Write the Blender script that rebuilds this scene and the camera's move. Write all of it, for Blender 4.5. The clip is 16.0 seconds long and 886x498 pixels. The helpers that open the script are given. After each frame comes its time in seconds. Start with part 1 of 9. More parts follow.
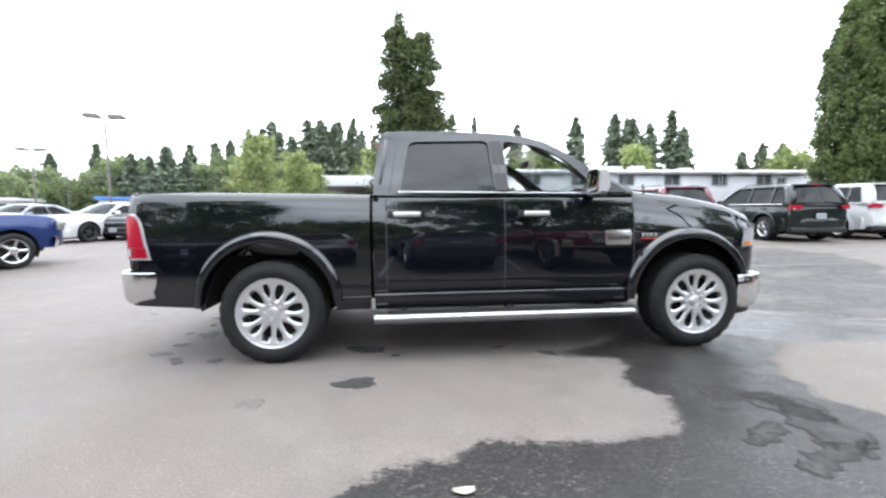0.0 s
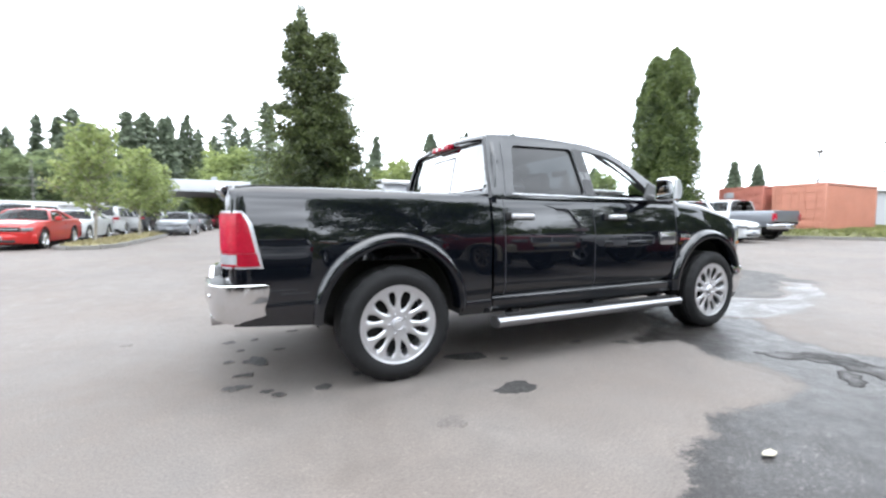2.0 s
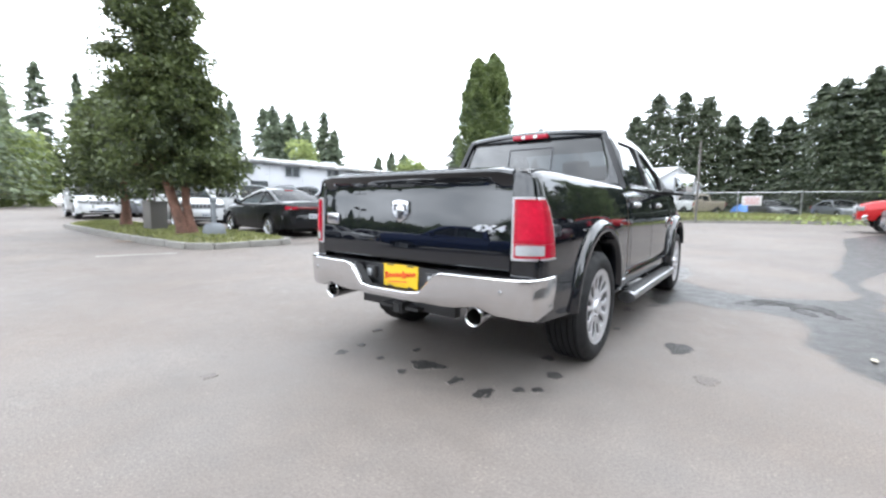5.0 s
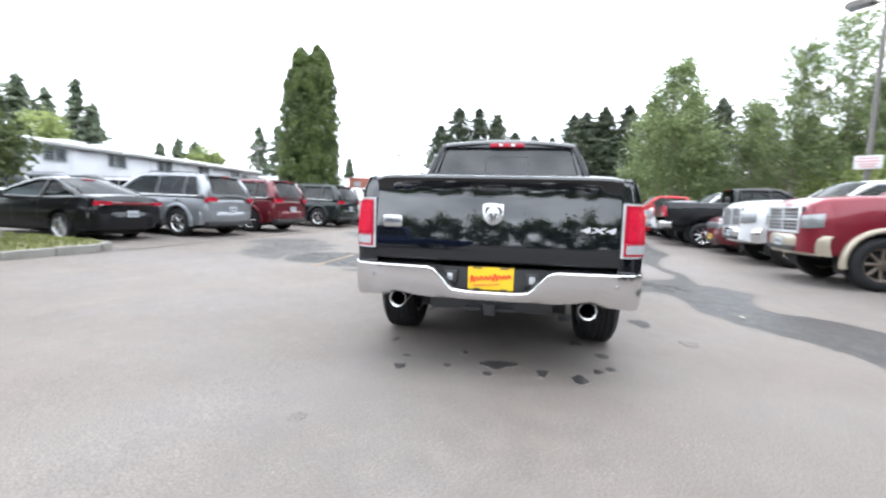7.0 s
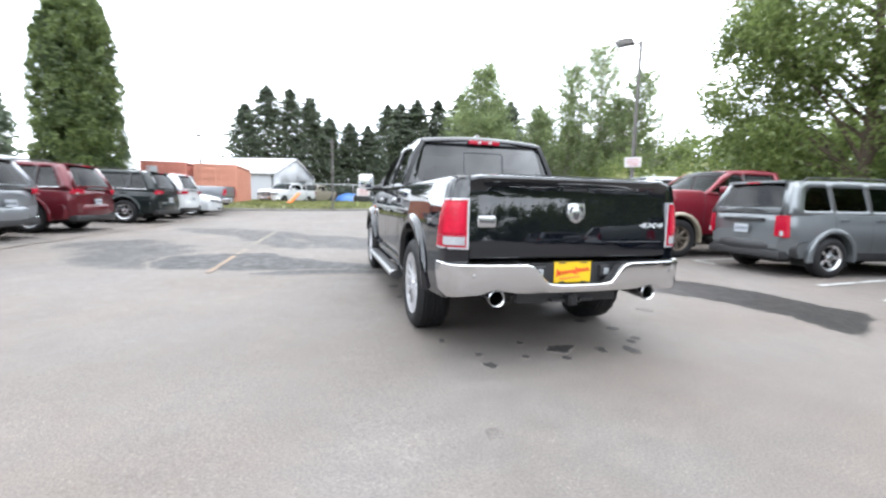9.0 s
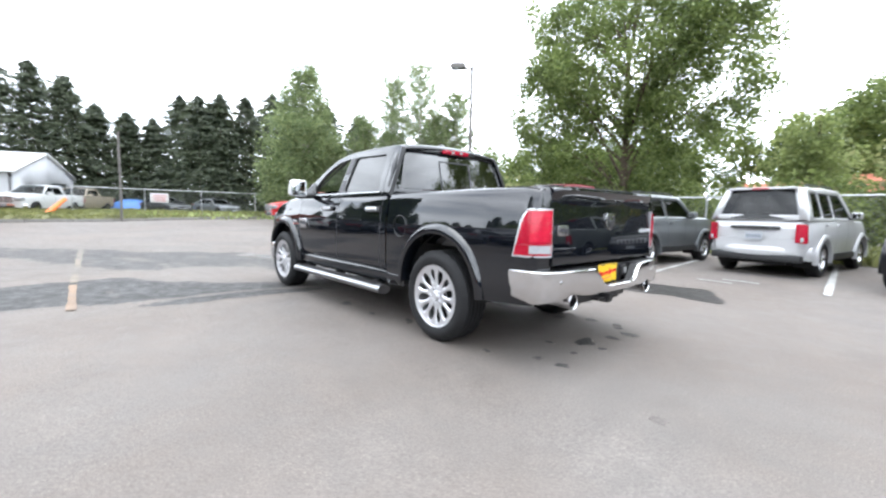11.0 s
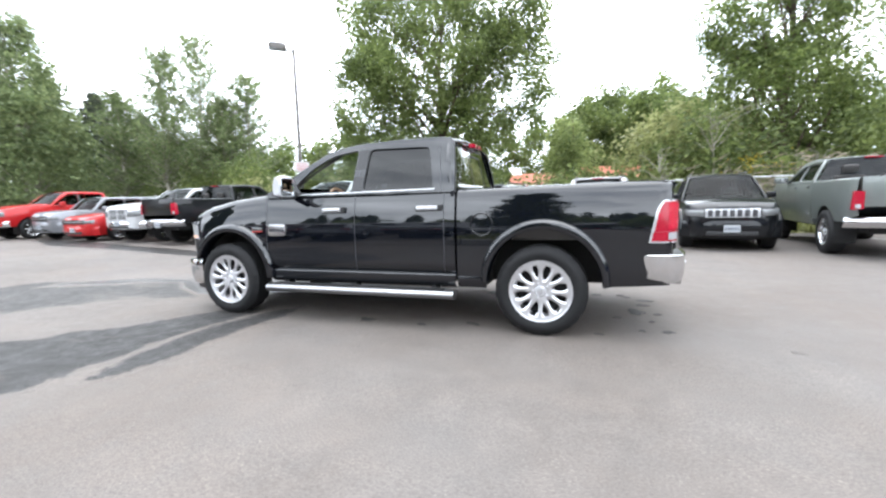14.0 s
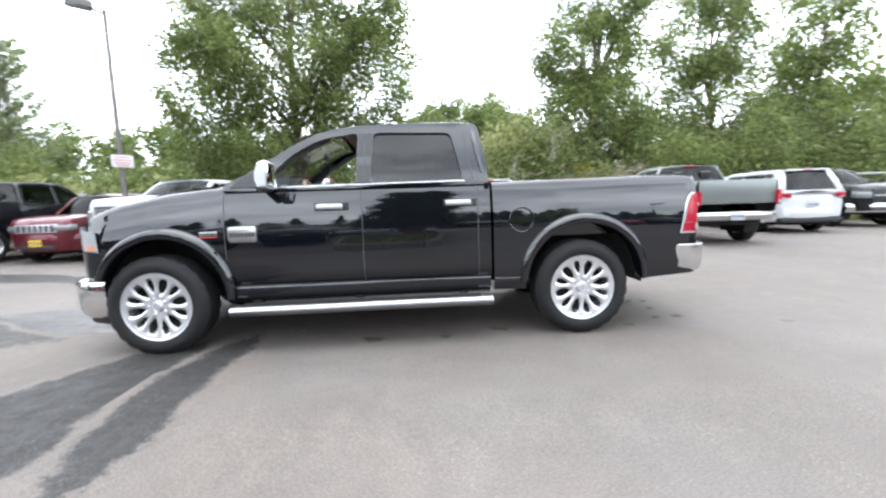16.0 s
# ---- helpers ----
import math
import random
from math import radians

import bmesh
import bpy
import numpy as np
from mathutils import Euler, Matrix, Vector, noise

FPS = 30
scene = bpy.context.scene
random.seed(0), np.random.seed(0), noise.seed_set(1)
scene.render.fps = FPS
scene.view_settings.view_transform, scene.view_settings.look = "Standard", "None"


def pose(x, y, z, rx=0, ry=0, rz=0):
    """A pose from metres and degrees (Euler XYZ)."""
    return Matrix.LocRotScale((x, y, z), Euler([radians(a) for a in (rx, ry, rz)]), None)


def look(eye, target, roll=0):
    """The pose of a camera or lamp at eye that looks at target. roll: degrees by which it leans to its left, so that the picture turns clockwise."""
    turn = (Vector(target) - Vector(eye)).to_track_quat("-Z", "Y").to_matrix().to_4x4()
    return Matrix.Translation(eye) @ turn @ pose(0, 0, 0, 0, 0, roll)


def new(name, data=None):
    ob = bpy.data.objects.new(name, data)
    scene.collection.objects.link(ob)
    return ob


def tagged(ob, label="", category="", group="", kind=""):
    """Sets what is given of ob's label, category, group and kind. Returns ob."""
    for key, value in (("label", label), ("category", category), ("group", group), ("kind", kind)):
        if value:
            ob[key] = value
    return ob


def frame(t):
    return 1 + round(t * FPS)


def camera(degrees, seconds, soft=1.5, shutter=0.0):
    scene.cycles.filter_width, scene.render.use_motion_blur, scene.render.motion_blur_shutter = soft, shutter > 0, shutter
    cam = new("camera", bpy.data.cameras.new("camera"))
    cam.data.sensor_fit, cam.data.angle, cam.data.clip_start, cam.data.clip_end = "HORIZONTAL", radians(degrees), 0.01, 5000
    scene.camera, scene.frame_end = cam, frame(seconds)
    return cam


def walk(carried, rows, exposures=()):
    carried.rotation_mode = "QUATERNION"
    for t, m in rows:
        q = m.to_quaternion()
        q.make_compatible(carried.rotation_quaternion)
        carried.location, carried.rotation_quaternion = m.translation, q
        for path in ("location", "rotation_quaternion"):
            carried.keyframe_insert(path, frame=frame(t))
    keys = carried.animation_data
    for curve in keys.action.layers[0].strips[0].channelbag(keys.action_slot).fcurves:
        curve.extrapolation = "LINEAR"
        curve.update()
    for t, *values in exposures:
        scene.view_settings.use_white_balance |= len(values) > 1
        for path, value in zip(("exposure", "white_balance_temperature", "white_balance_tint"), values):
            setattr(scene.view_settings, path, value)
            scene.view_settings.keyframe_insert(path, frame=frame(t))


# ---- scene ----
cam = camera(92.5, 16.0, soft=2.4, shutter=0.5)
PATH = [
    (0, (1.018, -4.4, 1.203), (1.214, -2.418, 1.028), -0.4),
    (0.5, (0.499, -4.259, 1.182), (0.838, -2.295, 1.013), -0.3),
    (1, (-0.026, -4.154, 1.167), (0.551, -2.246, 0.998), -0.3),
    (1.5, (-0.538, -3.954, 1.143), (0.145, -2.079, 1.0), 0.2),
    (2, (-1.027, -3.79, 1.133), (-0.147, -1.999, 1.008), -0.0),
    (2.5, (-1.481, -3.556, 1.137), (-0.503, -1.817, 0.998), 0.0),
    (3, (-1.875, -3.294, 1.116), (-0.811, -1.605, 0.986), 0.7),
    (3.2, (-2.06, -3.203, 1.108), (-0.896, -1.583, 0.963), 0.2),
    (5.3, (-3.337, -1.677, 1.152), (-1.669, -0.59, 0.971), 1.6),
    (5.5, (-3.419, -1.519, 1.147), (-1.694, -0.521, 0.982), 2.1),
    (6, (-3.661, -1.106, 1.154), (-1.817, -0.35, 0.979), 1.5),
    (6.5, (-3.808, -0.648, 1.145), (-1.915, -0.026, 0.967), 1.9),
    (7, (-3.965, -0.181, 1.139), (-2.005, 0.172, 0.949), 1.7),
    (7.5, (-4.013, 0.292, 1.147), (-2.029, 0.405, 0.919), 0.6),
    (8, (-4.019, 0.781, 1.162), (-2.032, 0.667, 0.969), 0.7),
    (8.5, (-4.001, 1.288, 1.178), (-2.05, 0.897, 0.98), 0.7),
    (9, (-3.856, 1.78, 1.184), (-1.943, 1.242, 0.957), 1.2),
    (9.5, (-3.705, 2.259, 1.175), (-1.91, 1.401, 0.97), 1.5),
    (9.7, (-3.626, 2.444, 1.186), (-1.871, 1.506, 0.98), 1.5),
    (11.8, (-2.312, 4.042, 1.163), (-1.049, 2.505, 0.959), -1.1),
    (12, (-2.17, 4.203, 1.209), (-0.975, 2.615, 0.982), -1.9),
    (12.5, (-1.749, 4.433, 1.215), (-0.665, 2.77, 0.975), -2.7),
    (13, (-1.322, 4.589, 1.214), (-0.372, 2.842, 1.004), -2.2),
    (13.5, (-0.864, 4.752, 1.223), (-0.132, 2.903, 1.011), -2.9),
    (14, (-0.4, 4.816, 1.227), (0.246, 2.935, 1.011), -1.6),
    (14.5, (0.08, 4.851, 1.205), (0.49, 2.906, 0.986), -1.1),
    (15, (0.576, 4.782, 1.195), (0.858, 2.818, 0.942), -1.8),
    (15.5, (1.009, 4.681, 1.181), (1.114, 2.694, 0.979), -0.9),
    (16, (1.439, 4.547, 1.184), (1.31, 2.563, 0.967), -1.9),
]
walk(cam, [(t, look(eye, target, roll)) for t, eye, target, roll in PATH], exposures=[(0.0, 1.93), (16.0, 1.93)])


# ---- daylight: a bright overcast sky with thin breaks ----
SUN_EL, SUN_AZ = 88.0, 200.0
world = bpy.data.worlds.new("overcast_sky")
scene.world = world
world.use_nodes = True
wn, wl = world.node_tree.nodes, world.node_tree.links
wn.clear()
sky = wn.new("ShaderNodeTexSky")
sky.sky_type, sky.sun_disc = "NISHITA", False
sky.sun_elevation, sky.sun_rotation = radians(SUN_EL), radians(SUN_AZ)
sky_gain = wn.new("ShaderNodeMix")
sky_gain.data_type, sky_gain.blend_type = "RGBA", "MULTIPLY"
sky_gain.inputs[0].default_value = 1.0
sky_gain.inputs[7].default_value = (0.22, 0.22, 0.22, 1)
wl.new(sky.outputs[0], sky_gain.inputs[6])
wco = wn.new("ShaderNodeTexCoord")
wmap = wn.new("ShaderNodeMapping")
wmap.inputs["Scale"].default_value = (1.0, 1.0, 3.2)
wl.new(wco.outputs["Generated"], wmap.inputs["Vector"])
cloud = wn.new("ShaderNodeTexNoise")
cloud.inputs["Scale"].default_value, cloud.inputs["Detail"].default_value, cloud.inputs["Roughness"].default_value = 2.6, 7.0, 0.55
wl.new(wmap.outputs[0], cloud.inputs["Vector"])
cover = wn.new("ShaderNodeMapRange")
cover.inputs[1].default_value, cover.inputs[2].default_value = 0.30, 0.46
cover.inputs[3].default_value, cover.inputs[4].default_value = 0.78, 1.0
wl.new(cloud.outputs[0], cover.inputs[0])
shade = wn.new("ShaderNodeMapRange")
shade.inputs[1].default_value, shade.inputs[2].default_value = 0.35, 0.7
shade.inputs[3].default_value, shade.inputs[4].default_value = 0.86, 1.87
wl.new(cloud.outputs[0], shade.inputs[0])
white = wn.new("ShaderNodeCombineColor")
for n, tint in enumerate((0.925, 1.0, 1.10)):
    k = wn.new("ShaderNodeMath")
    k.operation, k.inputs[1].default_value = "MULTIPLY", tint
    wl.new(shade.outputs[0], k.inputs[0])
    wl.new(k.outputs[0], white.inputs[n])
over = wn.new("ShaderNodeMix")
over.data_type = "RGBA"
wl.new(cover.outputs[0], over.inputs[0])
wl.new(sky_gain.outputs[2], over.inputs[6])
wl.new(white.outputs[0], over.inputs[7])
wbg = wn.new("ShaderNodeBackground")
wbg.inputs[1].default_value = 1.0
wl.new(over.outputs[2], wbg.inputs[0])
wo = wn.new("ShaderNodeOutputWorld")
wl.new(wbg.outputs[0], wo.inputs[0])

sun_data = bpy.data.lights.new("sun", "SUN")
sun_data.energy, sun_data.angle, sun_data.color = 0.5, radians(60), (1.0, 0.985, 0.96)
sun = new("sun", sun_data)
_a, _e = radians(90 - SUN_AZ), radians(SUN_EL)
sun.matrix_world = look((40 * math.cos(_a) * math.cos(_e), 40 * math.sin(_a) * math.cos(_e), 40 * math.sin(_e)), (0, 0, 0))


# ---- materials ----
def socket(node, name, value):
    node.inputs[name].default_value = value


def mat(name, col, rough=0.5, metal=0.0, var=0.12, scale=3.0, fine=60.0, bump=0.0, coat=0.0, spread=0.0, rvar=0.1, space="Object", spec=0.5, coat_rough=0.02, coat_ior=1.5):
    """A surface with colour varied at two scales; spread: variation from object to object."""
    m = bpy.data.materials.new(name)
    m.use_nodes = True
    n, l = m.node_tree.nodes, m.node_tree.links
    p = n["Principled BSDF"]
    co = n.new("ShaderNodeTexCoord")
    big, small = n.new("ShaderNodeTexNoise"), n.new("ShaderNodeTexNoise")
    for node, s in ((big, scale), (small, fine)):
        socket(node, "Scale", s), socket(node, "Detail", 5.0), socket(node, "Roughness", 0.6)
        l.new(co.outputs[space], node.inputs["Vector"])
    add = n.new("ShaderNodeMath")
    add.operation = "ADD"
    l.new(big.outputs[0], add.inputs[0]), l.new(small.outputs[0], add.inputs[1])
    fac = n.new("ShaderNodeMapRange")
    socket(fac, 1, 0.6), socket(fac, 2, 1.4), socket(fac, 3, 1 - var), socket(fac, 4, 1 + var)
    l.new(add.outputs[0], fac.inputs[0])
    val = fac.outputs[0]
    if spread:
        info, rnd, mul = n.new("ShaderNodeObjectInfo"), n.new("ShaderNodeMapRange"), n.new("ShaderNodeMath")
        socket(rnd, 3, 1 - spread), socket(rnd, 4, 1 + spread)
        l.new(info.outputs["Random"], rnd.inputs[0])
        mul.operation = "MULTIPLY"
        l.new(val, mul.inputs[0]), l.new(rnd.outputs[0], mul.inputs[1])
        val = mul.outputs[0]
    mix = n.new("ShaderNodeMix")
    mix.data_type, mix.blend_type = "RGBA", "MULTIPLY"
    socket(mix, 0, 1.0), socket(mix, 6, (*col, 1))
    l.new(val, mix.inputs[7])
    l.new(mix.outputs[2], p.inputs["Base Color"])
    rr = n.new("ShaderNodeMapRange")
    socket(rr, 1, 0.3), socket(rr, 2, 0.7), socket(rr, 3, max(0.01, rough * (1 - rvar))), socket(rr, 4, min(1, rough * (1 + rvar)))
    l.new(small.outputs[0], rr.inputs[0]), l.new(rr.outputs[0], p.inputs["Roughness"])
    socket(p, "Metallic", metal), socket(p, "Coat Weight", coat), socket(p, "Coat Roughness", coat_rough), socket(p, "Coat IOR", coat_ior), socket(p, "Specular IOR Level", spec)
    if bump:
        b = n.new("ShaderNodeBump")
        socket(b, "Strength", 0.6), socket(b, "Distance", bump)
        l.new(small.outputs[0], b.inputs["Height"]), l.new(b.outputs[0], p.inputs["Normal"])
    return m


def glass(name, tint, gain=0.075, fall=3.4):
    """A thin tinted pane: clear straight through, with mirror gloss."""
    m = bpy.data.materials.new(name)
    m.use_nodes = True
    n, l = m.node_tree.nodes, m.node_tree.links
    n.clear()
    out, mixs, clear, gloss, face, power, base = (n.new("ShaderNode" + k) for k in ("OutputMaterial", "MixShader", "BsdfTransparent", "BsdfGlossy", "LayerWeight", "Math", "MapRange"))
    clear.inputs[0].default_value = (*tint, 1)
    gloss.inputs["Roughness"].default_value = 0.015
    face.inputs[0].default_value = 0.5
    power.operation, power.inputs[1].default_value = "POWER", fall
    base.inputs[3].default_value, base.inputs[4].default_value = gain, 1.0
    l.new(face.outputs["Facing"], power.inputs[0]), l.new(power.outputs[0], base.inputs[0])
    l.new(base.outputs[0], mixs.inputs[0]), l.new(clear.outputs[0], mixs.inputs[1]), l.new(gloss.outputs[0], mixs.inputs[2])
    l.new(mixs.outputs[0], out.inputs[0])
    return m


def leaf_mat(name, dark, light, trans=0.35):
    """Foliage: colour from clump to clump by island, with light through the leaf."""
    m = bpy.data.materials.new(name)
    m.use_nodes = True
    n, l = m.node_tree.nodes, m.node_tree.links
    n.clear()
    out, mixs, diff, tr = (n.new("ShaderNode" + k) for k in ("OutputMaterial", "MixShader", "BsdfPrincipled", "BsdfTranslucent"))
    geo, ramp, co, noi, add = (n.new("ShaderNode" + k) for k in ("NewGeometry", "Mix", "TexCoord", "TexNoise", "Math"))
    ramp.data_type = "RGBA"
    socket(ramp, 6, (*dark, 1)), socket(ramp, 7, (*light, 1))
    socket(noi, "Scale", 0.55), socket(noi, "Detail", 3.0)
    l.new(co.outputs["Object"], noi.inputs["Vector"])
    rng = n.new("ShaderNodeMapRange")
    socket(rng, 1, 0.3), socket(rng, 2, 0.7), socket(rng, 3, -0.35), socket(rng, 4, 0.35)
    l.new(noi.outputs[0], rng.inputs[0])
    add.operation, add.use_clamp = "ADD", True
    l.new(geo.outputs["Random Per Island"], add.inputs[0]), l.new(rng.outputs[0], add.inputs[1])
    l.new(add.outputs[0], ramp.inputs[0])
    l.new(ramp.outputs[2], diff.inputs["Base Color"]), l.new(ramp.outputs[2], tr.inputs[0])
    socket(diff, "Roughness", 0.55)
    socket(mixs, 0, trans)
    l.new(diff.outputs[0], mixs.inputs[1]), l.new(tr.outputs[0], mixs.inputs[2]), l.new(mixs.outputs[0], out.inputs[0])
    return m


def asphalt(name, col, rough, wet=0.0, patch=None, edge=False, base=None):
    """Worn asphalt: fine stone grain, pale aggregate flecks, broad traffic stains; wet: darker and glossy, with pale
    grit and painted glints.
    patch: dry streaks show through; edge: the wet fades out raggedly by the mesh's own "soak"."""
    m = bpy.data.materials.new(name)
    m.use_nodes = True
    n, l = m.node_tree.nodes, m.node_tree.links
    p = n["Principled BSDF"]
    geo = n.new("ShaderNodeNewGeometry")

    def noise_at(scale, detail=4.0, r=0.6):
        t = n.new("ShaderNodeTexNoise")
        socket(t, "Scale", scale), socket(t, "Detail", detail), socket(t, "Roughness", r)
        l.new(geo.outputs["Position"], t.inputs["Vector"])
        return t.outputs[0]

    def span(v, a, b, lo, hi):
        r = n.new("ShaderNodeMapRange")
        socket(r, 1, a), socket(r, 2, b), socket(r, 3, lo), socket(r, 4, hi)
        l.new(v, r.inputs[0])
        return r.outputs[0]

    def maths(op, a, b):
        k = n.new("ShaderNodeMath")
        k.operation = op
        for i, q in enumerate((a, b)):
            if isinstance(q, float):
                k.inputs[i].default_value = q
            else:
                l.new(q, k.inputs[i])
        return k.outputs[0]

    def blend(kind, f, a, b):
        k = n.new("ShaderNodeMix")
        k.data_type, k.blend_type = "RGBA", kind
        for i, q in ((0, f), (6, a), (7, b)):
            if isinstance(q, (float, tuple)):
                socket(k, i, q)
            else:
                l.new(q, k.inputs[i])
        return k.outputs[2]

    grain, mid = noise_at(85, 4, 0.75), noise_at(6, 7, 0.7)
    v = maths("MULTIPLY", span(grain, 0.3, 0.7, 0.66, 1.34), span(mid, 0.3, 0.7, 0.86, 1.14))
    v = maths("MULTIPLY", v, span(noise_at(0.22, 6, 0.62), 0.3, 0.7, 0.86, 1.13))
    v = maths("MULTIPLY", v, span(noise_at(1.1, 6, 0.7), 0.3, 0.7, 0.91, 1.09))

    def flecks(scale, lo, hi, gain, least):
        # pale stones showing in the worn surface, here and there
        cells = n.new("ShaderNodeTexVoronoi")
        socket(cells, "Scale", scale)
        l.new(geo.outputs["Position"], cells.inputs["Vector"])
        here = span(noise_at(2.3, 6, 0.7), 0.42, 0.62, least, 1.0)
        return maths("ADD", maths("MULTIPLY", span(cells.outputs["Distance"], lo, hi, gain, 0.0), here), 1.0)

    dry_v = maths("MULTIPLY", v, flecks(34.0, 0.10, 0.26, 0.45, 0.1))
    # reddish and bluish tints drifting over the lot
    tint = blend("MIX", span(noise_at(0.5, 5, 0.6), 0.38, 0.62, 0, 1), (1.04, 1.0, 0.975, 1), (0.99, 1.0, 1.015, 1))
    dry_col = base or (DRY if wet else col)
    colour = blend("MULTIPLY", 1.0, blend("MULTIPLY", 1.0, (*dry_col, 1), dry_v), tint)
    rg = span(mid, 0.3, 0.7, 0.6, 1.0)
    if wet:
        # pale specks in the colour: loose grit, and glints of the wet painted in
        grit_glints = maths("MULTIPLY", span(noise_at(58.0, 3, 0.7), 0.53, 0.67, 0.0, 5.0 * wet), span(noise_at(2.3, 6, 0.7), 0.42, 0.62, 0.3, 1.0))
        wet_v = maths("MULTIPLY", v, maths("ADD", grit_glints, 1.0))
        wet_colour = blend("MULTIPLY", 1.0, (*col, 1), wet_v)
        f = None
        if patch:
            mp = n.new("ShaderNodeMapping")
            socket(mp, "Rotation", (0, 0, 0.6)), socket(mp, "Scale", (0.55, 1.7, 1))
            l.new(geo.outputs["Position"], mp.inputs["Vector"])
            pn = n.new("ShaderNodeTexNoise")
            socket(pn, "Scale", 1.3), socket(pn, "Detail", 8.0), socket(pn, "Roughness", 0.68), socket(pn, "Distortion", 0.15)
            l.new(mp.outputs[0], pn.inputs["Vector"])
            f = span(pn.outputs[0], patch[0], patch[1], 0.25, 1.0)
        if edge:
            soak = n.new("ShaderNodeAttribute")
            soak.attribute_name = "soak"
            e = maths("ADD", soak.outputs["Fac"], maths("MULTIPLY", maths("SUBTRACT", noise_at(13.0, 9, 0.85), 0.5), 1.5))
            e = span(e, 0.44, 0.56, 0.0, 1.0)
            f = maths("MULTIPLY", f, e) if f else e
        if f:
            colour = blend("MIX", f, colour, wet_colour)
            rg = maths("ADD", maths("MULTIPLY", rg, maths("SUBTRACT", 1.0, f)), maths("MULTIPLY", f, span(mid, 0.3, 0.7, rough * 0.7, min(1, rough * 1.25))))
        else:
            colour, rg = wet_colour, span(mid, 0.3, 0.7, rough * 0.7, min(1, rough * 1.25))
    l.new(colour, p.inputs["Base Color"]), l.new(rg, p.inputs["Roughness"])
    socket(p, "Specular IOR Level", 0.2 if wet == 1.0 else 0.26)
    b = n.new("ShaderNodeBump")
    socket(b, "Strength", 0.45), socket(b, "Distance", 0.004)
    l.new(grain, b.inputs["Height"])
    l.new(b.outputs[0], p.inputs["Normal"])
    return m


